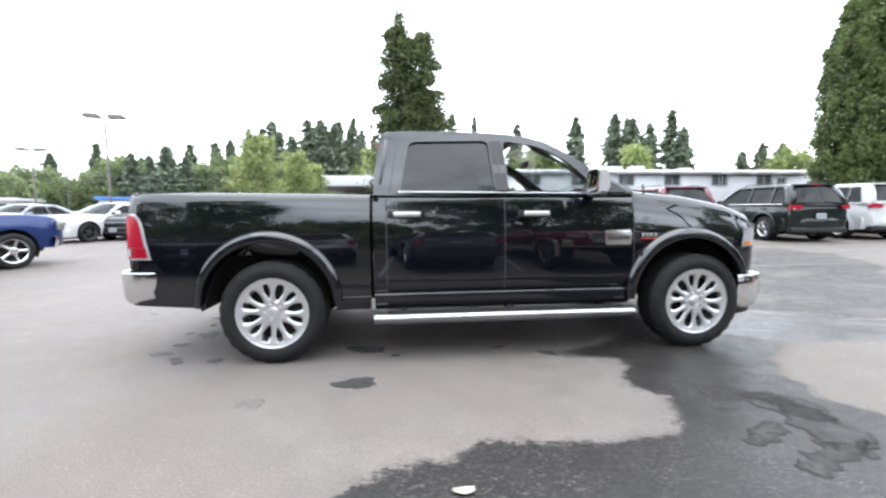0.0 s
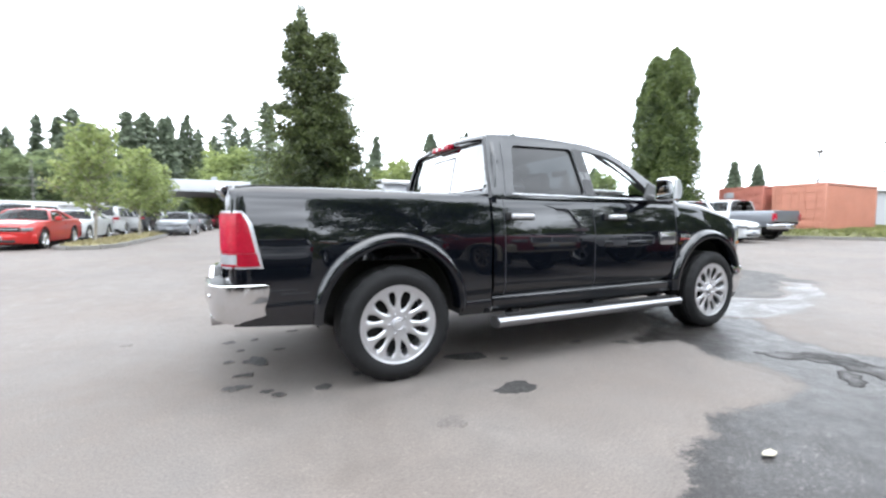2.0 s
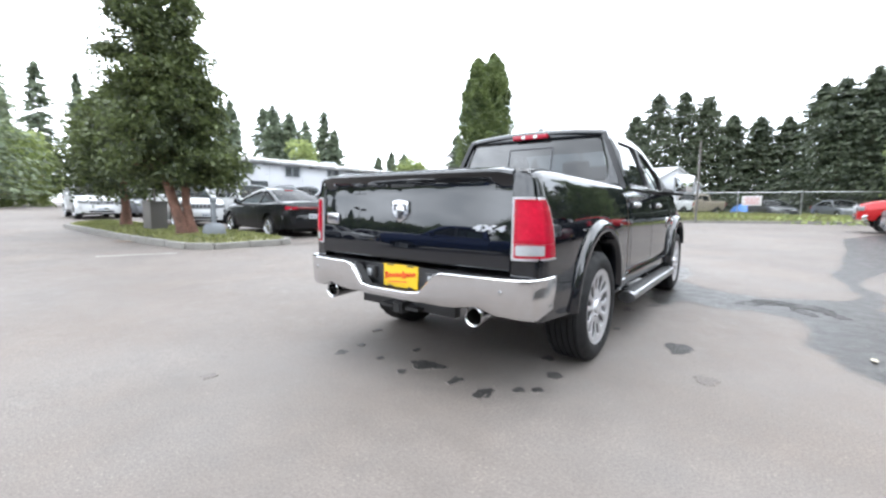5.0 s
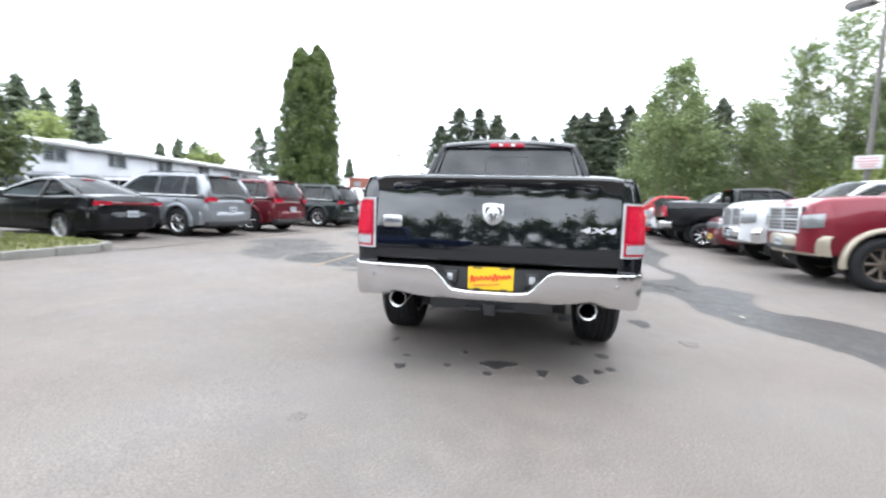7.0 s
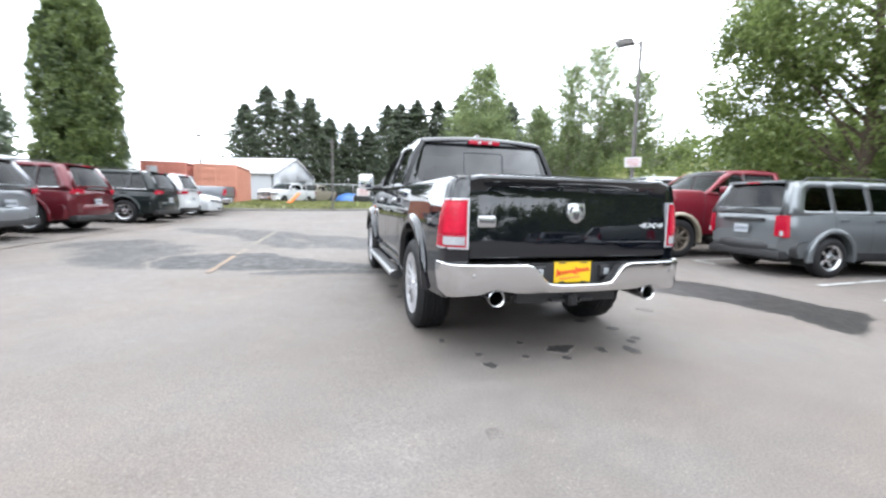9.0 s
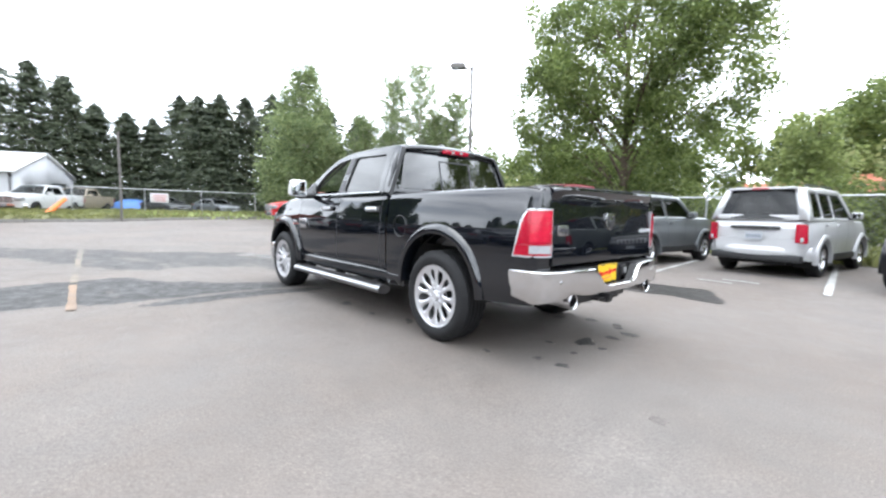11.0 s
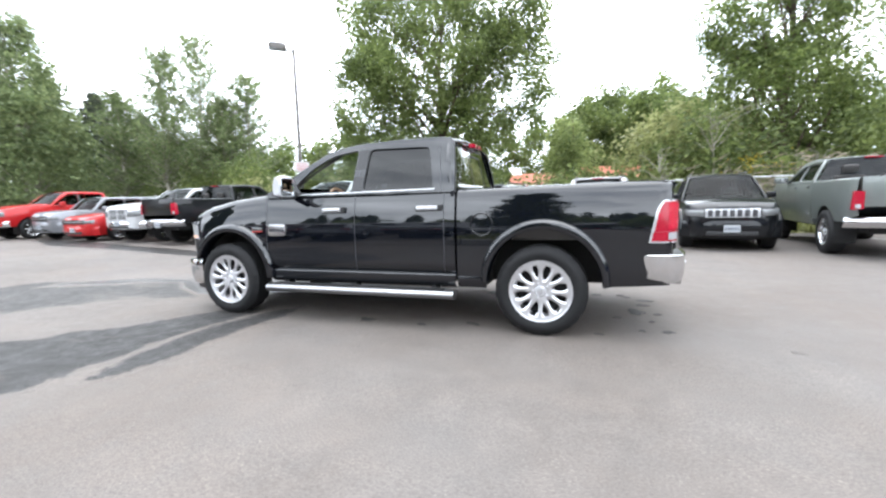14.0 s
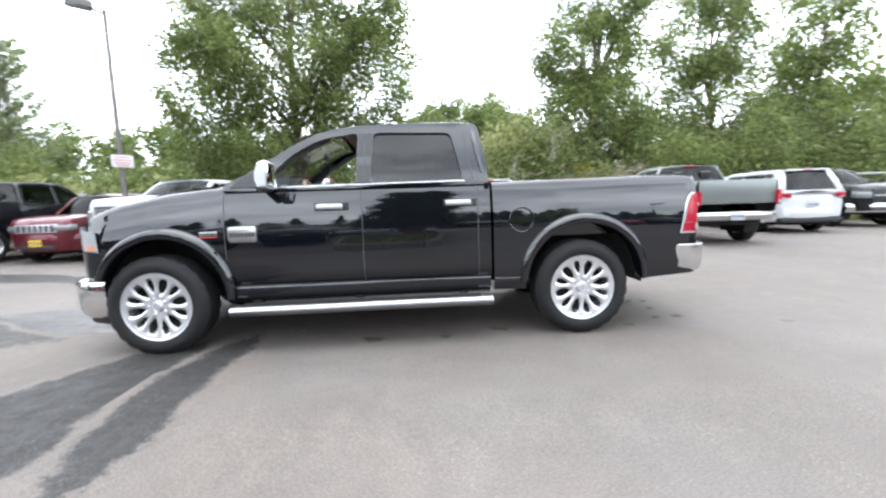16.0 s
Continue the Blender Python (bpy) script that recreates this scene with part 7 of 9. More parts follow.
# great cedar with a red twin trunk on the planted island
def cedar(x, y, z):
    t = thing("cedar_tree", pose(x, y, z), "tall dark-green cedar with a twin reddish trunk on a grass island", "tree")
    bm = bmesh.new()
    tube(bm, [(0.06, -0.29, -0.15), (0.0, -0.27, 0.2), (-0.13, -0.22, 0.75), (-0.26, -0.14, 1.4), (-0.52, 0.05, 4), (-0.66, 0.1, 6.9)], [0.21, 0.145, 0.12, 0.105, 0.08, 0.02], 12)
    part("trunk", bm, M["bark_red"], t)
    bm = bmesh.new()
    tube(bm, [(0.24, -0.34, -0.15), (0.19, -0.33, 0.25), (0.12, -0.30, 0.75), (0.14, -0.27, 1.4), (0.20, 0, 4), (0.25, 0.05, 6.3)], [0.18, 0.12, 0.10, 0.095, 0.075, 0.02], 12)
    part("trunk", bm, M["bark_red"], t)
    a = bough_cloud(-0.62, 0.1, 1.3, 7.0, 1.02, 0.42, 170, 26, 0.064)
    b = bough_cloud(0.22, 0.05, 1.2, 6.75, 1.22, 0.50, 170, 26, 0.064)
    c = bough_cloud(0.15, 0.0, 1.1, 4.4, 1.58, 0.50, 110, 34, 0.072)
    d = bough_cloud(-0.55, 0.1, 6.3, 7.55, 0.28, 0.8, 14, 14, 0.06)
    foliage("crown", [a, b, c, d], L["cedar"], t)
    for k in range(26):
        zz = rng.uniform(1.5, 5.6)
        an = rng.random() * 6.28
        ln = rng.uniform(0.5, 1.0) * (1.1 - zz / 8)
        o = -0.45 if k % 2 else 0.15
        part("branch", tube(bmesh.new(), [(o, 0, zz), (o + ln * 0.5 * math.cos(an), ln * 0.5 * math.sin(an), zz + 0.12), (o + ln * math.cos(an), ln * math.sin(an), zz)], [0.04, 0.022, 0.006], 5), M["bark_red"], t)
    return t


cedar(1.60, 10.45, 0.36)
t = thing("small_cedar", pose(1.7, 14.6, 0.36), "small round-topped cedar with a bare lower trunk", "tree")
part("trunk", tube(bmesh.new(), [(0, 0, -0.1), (0.03, 0, 0.6), (-0.02, 0, 1.6), (0, 0, 3.2)], [0.20, 0.12, 0.10, 0.04], 10), M["bark_red"], t)
foliage("crown", [spray_column(0, 0, 1.15, 4.2, 1.6, 420, 40, 0.2, 0.085, 0.40)], L["cedar"], t)



def cypress(x, y):
    """A dense twin-topped column down to the ground."""
    t = thing("cypress_tree", pose(x, y, ground_z(x, y)), "tall dense twin-topped columnar cypress", "tree")
    clouds = []
    for dx, dy, h, r in ((0.20, -0.30, 11.2, 1.62), (-0.25, 0.65, 10.9, 1.50)):
        n, per = 560, 110
        f = rng.random(n) ** 0.85
        prof = r * np.clip(np.minimum((1 - f) * 4.6, 1.0) ** 0.6, 0, 1) * (0.84 + 0.16 * np.minimum(f * 8, 1)) * (1 - 0.35 * f)
        a = rng.random(n) * 6.283
        rad = prof * np.where(rng.random(n) < 0.72, rng.uniform(0.66, 1.0, n), rng.uniform(0.1, 0.6, n))
        sub = np.stack([dx + rad * np.cos(a), dy + rad * np.sin(a), 0.35 + f * (h - 0.6)], 1)
        d = rng.normal(size=(n * per, 3)) * np.array([1, 1, 1.3])
        d /= np.linalg.norm(d, axis=1)[:, None]
        size = np.repeat(rng.uniform(0.20, 0.40, (n, 1)) * (0.6 + 0.4 * np.sqrt(1 - f))[:, None], per, 0)
        pts = np.repeat(sub, per, 0) + d * size * rng.uniform(0.55, 1.1, (n * per, 1)) * np.array([1, 1, 1.5])
        clouds.append(leaf_cards(pts, 0.085, 0.2, 2.0, out=d * 0.8 + np.array([0, 0, 0.45])))
    foliage("crown", clouds, L["cypress"], t)
    part("trunk", tube(bmesh.new(), [(0.1, 0, -0.1), (0.1, 0, 4), (0.2, 0, 10)], [0.28, 0.2, 0.05], 10), M["bark"], t)
    return t


cypress(22.8, 13.7)
for x, y, h in ((46.5, 23.2, 6.6), (47.6, 21.5, 6.2)):
    conifer("small_fir", x, y, h, 1.5, L["fir"], "small dense conical fir behind the containers", whorls=40, per=8, cards=8, size=0.28, bare=0.0, droop=0.1, power=0.8, ragged=0.15, branches=8)

# poplar standing behind the fence, pale poplar and birches
broadleaf("poplar_tree", 6.9, -16.8, 15.5, [(0.2, 0.3, 8.4, 4.5, 4.0, 3.6, 190, 120, 0.33), (0.0, 0, 11.8, 3.7, 3.3, 3.4, 150, 115, 0.33), (-3.2, 0.2, 7.0, 2.5, 2.2, 3.0, 100, 120, 0.34), (3.3, 1.0, 6.4, 2.4, 2.2, 2.8, 100, 120, 0.34), (0.3, 0.6, 3.6, 3.6, 3.0, 2.4, 100, 120, 0.38), (-3.9, 0, 10.0, 1.8, 1.6, 2.4, 46, 100, 0.34), (3.9, 0.6, 10.2, 1.6, 1.5, 2.4, 44, 100, 0.34)], L["big"], M["bark"], "large spreading poplar with glossy green leaves behind the fence", r0=0.22, leaf=0.105, limb=45)
broadleaf("pale_poplar", 30.8, -11.2, 12.8, [(0, 0, 3.2, 3.5, 3.5, 2.8, 120, 130, 0.42), (0, 0, 6.0, 2.9, 2.9, 2.6, 100, 120, 0.40), (0.1, 0, 8.7, 1.9, 1.9, 2.0, 50, 100, 0.36), (0, 0, 11.0, 0.9, 0.9, 1.7, 26, 80, 0.3)], L["light"], M["bark_pale"], "pale grey-green poplar with a broad pointed crown", r0=0.2, leaf=0.14, limb=40)
def airy_tree(name, x, y, h, r, material, bark, label, shoots=70, per=26, leaf=0.14, r0=0.13, base=0.2):
    """A slender tree with rising shoots, each leafy along its length."""
    t = thing(name, pose(x, y, ground_z(x, y)), label, "tree")
    bm = bmesh.new()
    tube(bm, [(0, 0, -0.1), (0.1, 0, h * 0.3), (-0.1, 0.1, h * 0.65), (0, 0, h * 0.97)], [r0 * 1.2, r0 * 0.85, r0 * 0.45, 0.012], 8)
    pts, out = [], []
    for k in range(shoots):
        f = base + (0.97 - base) * (k + rng.random()) / shoots
        a = rng.random() * 6.283
        ln = r * (1 - f) ** 0.55 * rng.uniform(0.55, 1.25) + 0.25
        tip = Vector((ln * math.cos(a), ln * math.sin(a), min(h * 1.02, f * h + ln * rng.uniform(0.35, 0.9))))
        foot = Vector((0, 0, f * h))
        mid = foot.lerp(tip, 0.5) + Vector((0, 0, -0.08 * ln))
        tube(bm, [foot, mid, tip], [0.03 * (1.2 - f), 0.016, 0.005], 4)
        n = int(per * (0.4 + ln / r))
        s = rng.random(n) ** 0.7
        p = np.array(foot)[None] * (1 - s[:, None]) + np.array(tip)[None] * s[:, None] + rng.normal(size=(n, 3)) * (0.10 + 0.10 * (1 - s[:, None])) * (0.7 + 0.6 * (1 - f))
        pts.append(p)
        out.append(np.tile([math.cos(a) * 0.6, math.sin(a) * 0.6, 0.4], (n, 1)) + rng.normal(size=(n, 3)) * 0.5)
    part("trunk", bm, bark, t)
    foliage("crown", [leaf_cards(np.concatenate(pts), leaf, out=np.concatenate(out))], material, t)
    return t


for x, y, h, r in ((27.0, -17.1, 11.6, 3.1), (25.5, -18.9, 13.0, 3.4), (23.4, -21.0, 10.6, 3.0), (29.0, -15.6, 8.6, 2.4), (24.5, -19.8, 8.8, 2.8)):
    airy_tree("birch_tree", x, y, h, r, L["birch"], M["bark_pale"], "slender birch with a thin airy crown of rising shoots", shoots=190, per=64, leaf=0.10)
broadleaf("tall_alder", -8.7, -18.4, 14.5, [(0, 0, 5.6, 3.1, 2.6, 2.4, 110, 125, 0.40), (0.3, 0, 8.6, 3.0, 2.4, 2.4, 98, 108, 0.34), (-0.4, 0, 11.4, 2.6, 2.2, 2.2, 78, 96, 0.32), (0.2, 0, 13.6, 1.7, 1.5, 1.4, 36, 80, 0.3)], L["big"], M["bark"], "tall alder rising above the undergrowth", r0=0.2, leaf=0.115, limb=50)
broadleaf("tall_alder", -16.5, -20.5, 15.0, [(0, 0, 6.5, 3.3, 2.8, 3.0, 120, 100, 0.42), (0.5, 0, 10.0, 3.2, 2.6, 2.6, 108, 92, 0.36), (-0.3, 0, 13.0, 2.5, 2.1, 2.2, 70, 82, 0.34)], L["big"], M["bark"], "tall thin alder rising above the undergrowth", r0=0.18, leaf=0.12, limb=60)
broadleaf("tall_alder", -24.0, -21.0, 14.0, [(0, 0, 7, 3.6, 3.0, 3.6, 96, 70, 0.45), (0, 0, 11, 3.0, 2.5, 2.8, 70, 60, 0.4)], L["big"], M["bark"], "tall alder rising above the undergrowth", r0=0.2, leaf=0.18, limb=40)
broadleaf("maple_tree", 0.65, -21.3, 5.9, [(0, 0, 2.9, 1.7, 1.7, 1.9, 60, 100, 0.30), (0.1, 0, 4.7, 1.1, 1.1, 1.3, 30, 90, 0.26)], L["fresh"], M["bark"], "small bright-green maple beyond the fence", r0=0.12, leaf=0.12, limb=26)
# bare pale sapling and dead twigs at the fence
for x, y, h in ((-5.2, -15.2, 5.0), (-3.4, -14.6, 3.2), (-8.8, -15.6, 3.0)):
    t = thing("bare_sapling", pose(x, y, 0), "bare pale-barked sapling behind the fence", "tree")
    bm = bmesh.new()
    tips = [(rng.normal() * 0.8, rng.normal() * 0.8, h * rng.uniform(0.5, 1.0)) for _ in range(16)]
    limbs(bm, (0, 0, -0.1), (0.2, 0.1, h), tips, 0.028, 6, 0.12)
    part("trunk", bm, M["bark_pale"], t)

conifer("tall_conifer", 2.5, 48.3, 14.2, 5.2, L["grey_fir"], "tall thin grey-green conifer beside the canopy", whorls=60, per=8, cards=14, size=0.20, bare=0.06, droop=0.3, power=0.8, ragged=0.5, branches=30)
# young trees in the car-park island
for x, y, h, k in ((-6.2, 18.2, 4.75, 0.86), (-5.6, 23.6, 4.6, 0.74), (-5.3, 27.5, 4.2, 0.7)):
    airy_tree("young_tree", x, y, h, 1.9 * k, L["fresh"], M["bark_pale"], "young yellow-green street tree in a kerbed island", shoots=90, per=46, leaf=0.105, r0=0.055, base=0.3)

# dark spruces beyond the shed and the end fence
for x, y, h, r in ((46.9, -7.0, 11.5, 3.0), (46.4, -8.9, 12.0, 2.9), (45.8, -11.2, 12.0, 3.0), (44.9, -13.7, 12.6, 3.0), (50.8, 8.1, 13.0, 3.1), (51.2, 5.5, 13.0, 3.0), (51.1, 3.2, 12.2, 2.9), (52.0, 1.0, 10.2, 2.6), (51.0, -1.4, 9.6, 2.5), (50.9, -3.6, 9.4, 2.6), (50.4, -6.0, 12.0, 2.8), (52.0, 10.6, 11.0, 2.8), (43.6, -16.4, 11.8, 3.0), (42.4, -19.0, 11.8, 3.0), (41.0, -22.0, 11.0, 3.0), (39.5, -25.0, 9.5, 2.8), (53.5, -9.6, 12.4, 2.9)):
    conifer("spruce_tree", x, y, h * 1.03, r * 1.55, L["spruce"], "tall dark spruce in a dense row", whorls=120, per=6, cards=22, size=0.17, bare=0.02, droop=0.32, power=0.68, ragged=0.6, branches=12)
# firs over the long building and far round the lot
FIRS = [(-42.6, 62.6, 10.8), (-35.5, 66.8, 11.0), (-32.4, 68.3, 11.6), (-29.1, 69.7, 12.2), (-24.3, 71.5, 14.8), (-20.8, 72.6, 16.4), (-18.2, 74.7, 14.3), (-15.1, 75.3, 16.3), (-13.6, 74.2, 16.0), (-10.6, 75.9, 17.0), (-9.7, 74.9, 17.0), (-7.4, 76.2, 18.0), (-5.8, 75.3, 15.6), (-1.3, 76.4, 18.8), (1.2, 77.5, 17.0), (4.9, 76.2, 20.5), (10.7, 75.0, 18.6), (14.8, 74.4, 18.0), (31.8, 69.2, 16.6), (37.4, 66.4, 16.2), (39.2, 65.3, 15.7), (18.3, 58.2, 13.2), (26.2, 55.5, 13.8), (31.0, 53.3, 13.8), (32.9, 52.2, 12.9), (34.8, 51.2, 12.0), (37.0, 49.8, 13.5), (38.2, 49.0, 11.0), (44.7, 43.7, 8.0), (46.1, 42.4, 7.8), (43.2, 45.0, 7.2), (58, 41, 12.0), (60, 39, 12.5), (-22.5, 73, 15.2), (-27, 70.5, 12.8), (-12, 76, 15.5), (-3.6, 77, 15.0), (-38.5, 66, 9.2), (-47, 60, 9), (-52, 57, 8), (-57, 52, 9), (7.6, 76, 15)]
for k in range(18):
    a, d = radians(91.5 + 1.7 * k), 70 + 8 * random.random()
    FIRS.append((1 + d * math.cos(a), -4 + d * math.sin(a), (14.6 if k < 10 else 9.6) * random.uniform(0.75, 1.08)))
for x, y, h in FIRS:
    r = h * random.uniform(0.15, 0.22) + 0.6
    conifer("fir_tree", x, y, h, r, L["fir"], "far dark-green fir above the roofs", whorls=40, per=8, cards=14, size=0.32, bare=0.08, droop=0.28, power=random.uniform(0.55, 0.85), ragged=0.55, branches=8)


# woods beyond the right-hand fence, one mass of leaves
def woods(name, rows, material, label, leaf, per=60):
    clouds = []
    for x, y, h, r in rows:
        n = int(34 * r * h / 8)
        c, _ = clump((x, y, h * 0.5), (r, r, h * 0.52), n, per, 0.42, leaf, shell=0.6)
        clouds.append(c[np.repeat(c.reshape(-1, 4, 3)[:, 0, 2] > -0.3, 4)])
    return tagged(foliage(name, clouds, material), label, "woods", kind="stuff")


rows = []
for i in range(84):
    x = 40 - i * 0.95 + rng.normal() * 0.4
    base = 4.0 if x > 6 else 2.3 if x > -3 else 4.6 if x > -20 else 6.0
    rows.append((x, -16.2 - rng.uniform(0, 3.0) - 0.06 * x, base * rng.uniform(0.7, 1.1), rng.uniform(1.2, 1.9)))
woods("undergrowth", rows, L["woods"], "dense green undergrowth and young trees beyond the fence", 0.13, 85)
rows = [(27, -26, 6.2, 2.6), (24.5, -28, 7.2, 2.8), (21, -30.3, 8.0, 2.8), (18.8, -31.5, 7.0, 2.6), (15.5, -32, 7.2, 3), (12, -34, 8.0, 3), (8.5, -36, 8.6, 3), (30, -24, 6.4, 2.6), (33, -23, 7.0, 2.6), (36, -24, 7.6, 2.8), (4.1, -39.2, 8.8, 2.2), (1.5, -39.5, 9.4, 2.2), (-1.4, -39.6, 10.9, 2.4), (-3.7, -39.5, 11.5, 2.4), (-7.1, -39.2, 11.4, 2.6), (-9.3, -38.9, 10.0, 2.4), (-0.4, -35.6, 9.6, 2.2), (-5.0, -35, 10.6, 2.4), (-8.4, -34.2, 9.4, 2.4), (-12, -33, 8.4, 2.6), (-15.5, -31.5, 8.6, 2.6), (-19, -29.8, 8.2, 2.6), (-22, -28, 7.2, 2.6), (-25.6, -25, 8.6, 2.8), (-28, -22.8, 8.6, 2.8), (-31, -20, 8.2, 2.8), (-34, -17, 8, 2.8), (-36, -13, 8, 2.8), (-37, -8, 8, 3), (-38, -3, 7.5, 3), (-39, 3, 8, 3), (-40, 9, 8, 3), (-41, 15, 8, 3)]
woods("wood_edge", rows, L["big"], "mixed broadleaf wood on the slope beyond", 0.19, 90)
woods("shrub_thicket", [(x, y, h, r) for x, y, h, r in ((-3.2, -19.5, 5.2, 1.5), (-4.6, -18.6, 5.6, 1.6), (-6.0, -18.0, 4.6, 1.5), (0.8, -20.5, 2.6, 1.4), (3.0, -20.0, 2.2, 1.5), (12.6, -15.0, 2.4, 1.5), (15.2, -15.4, 2.8, 1.6), (18.0, -15.8, 3.0, 1.6))], L["pale"], "pale yellow-green shrubs along the fence", 0.17)
woods("broadleaf_trees", [(1 + d * math.cos(radians(a)), -4 + d * math.sin(radians(a)), h, r) for a, d, h, r in
      ((60, 52, 8.5, 1.6), (45, 60, 7.5, 2.0), (69, 62, 8, 2.6), (71.5, 58, 9, 2.6), (74, 64, 9, 3), (79, 62, 8, 3), (85, 66, 9, 3.2), (90, 62, 10.5, 3.4), (92.6, 60, 10, 3.2))], L["fresh"], "bright fresh-green trees beyond the buildings", 0.24, 100)
woods("wood_far_side", [(1 + d * math.cos(radians(a)), -4 + d * math.sin(radians(a)), h, r) for a, d, h, r in
      [(91 + 1.5 * k, 74 + 6 * rng.random(), rng.uniform(8.0, 11.0) if k < 15 else rng.uniform(7, 9.6) if k < 21 else rng.uniform(5, 7.4), rng.uniform(3.4, 4.8)) for k in range(36)]], L["far"], "mixed trees along the far side of the lot", 0.28, 100)

for k, (pts, size) in enumerate(GRASS):
    d = np.tile([0, 0, 1.0], (len(pts), 1))
    tagged(foliage("grass", [leaf_cards(pts + np.array([0, 0, size * 0.55]), size, 0.0, 2.2, d, 0.45)], L["grass"] if k != 1 else L["bare"]), "tufts of green grass", "grass", kind="stuff")
pts = np.stack([rng.uniform(29, 33, 700), rng.uniform(-9, 3, 700), rng.uniform(0.15, 0.75, 700)], 1)
tagged(foliage("weeds", [leaf_cards(pts, 0.2, 0.3, 1.7)], L["fresh"]), "tall weeds along the end fence", "weeds", kind="stuff")
c, _ = clump((-7.5, -14.4, 1.5), (3.2, 0.8, 0.6), 44, 26, 0.3, 0.045, stretch=13)
tagged(foliage("dead_brush", [c], L["dry"]), "tangle of dead brown twigs over the fence", "brush", kind="stuff")
c, _ = clump((-6.6, -15.2, 2.2), (1.2, 0.6, 0.4), 14, 14, 0.2, 0.07)
tagged(foliage("yellow_broom", [c], L["flower"]), "yellow flowering broom by the fence", "shrub", kind="stuff")


# ---- fences ----
def fence(name, pts, h, label, post_every=3.0, mesh=True):
    f = tagged(new(name), label, "fence")
    for (x0, y0), (x1, y1) in zip(pts, pts[1:]):
        d = math.hypot(x1 - x0, y1 - y0)
        n = max(1, round(d / post_every))
        P = [(x0 + (x1 - x0) * k / n, y0 + (y1 - y0) * k / n) for k in range(n + 1)]
        for x, y in P:
            z = ground_z(x, y)
            bm = tube(bmesh.new(), [(x, y, z - 0.1), (x, y, z + h + 0.06)], 0.034, 8)
            tube(bm, [(x, y, z + h + 0.06), (x, y, z + h + 0.10)], [0.042, 0.015], 8)
            part("post", bm, M["steel"], f)
        part("top_rail", tube(bmesh.new(), [(x, y, ground_z(x, y) + h) for x, y in P], 0.026, 6), M["steel"], f)
        # woven wire: thin crossing strands
        verts, faces = [], []
        step, ux, uy = 0.16, (x1 - x0) / d, (y1 - y0) / d
        s = -h
        while s < d:
            for sign in (1, -1):
                a, b = (s, s + h) if sign > 0 else (s + h, s)
                za, zb = 0.05, h
                if max(a, b) > 0 and min(a, b) < d:
                    def cut(t):
                        return a + (b - a) * t, za + (zb - za) * t
                    t0 = max(0.0, min(1.0, (0 - a) / (b - a))) if (a < 0) == (b > a) else 0.0
                    t0, t1 = sorted((max(0, min(1, (0 - a) / (b - a))), max(0, min(1, (d - a) / (b - a)))))
                    q = [cut(t0), cut(t1)]
                    i = len(verts)
                    for u, z in q:
                        x, y = x0 + ux * u, y0 + uy * u
                        g = ground_z(x, y)
                        verts += [(x, y, g + z - 0.004), (x, y, g + z + 0.004)]
                    faces.append((i, i + 2, i + 3, i + 1))
            s += step
        tagged(cloud_part("wire_mesh", verts, faces, M["wire"], f), kind="stuff")
    return f


fence("chain_link_fence", [(36, -13.9), (26, -13.2), (14, -12.6), (2, -12.6), (-10, -11.9), (-24, -11.0)], 1.8, "galvanised chain-link fence behind the parking bays")
fence("chain_link_fence", [(33.6, 3.2), (33.0, -0.6), (32.6, -4.0), (33.2, -8.0), (36, -13.9)], 1.95, "galvanised chain-link fence on the grass verge")
sb = thing("notice_board", pose(32.6, -1.4, 1.75, 0, 0, 98), "small white and red notice on the fence", "sign")
part("board", new_box(-0.55, 0.55, 0.03, 0.05, -0.32, 0.32, 0.005), M["sign"], sb)
bm = bmesh.new()
for z, w in ((0.18, 0.42), (0.05, 0.46), (-0.08, 0.36), (-0.2, 0.42)):
    box(bm, -w, w, 0.05, 0.053, z - 0.035, z + 0.035)
part("print", bm, M["sign_red"], sb)


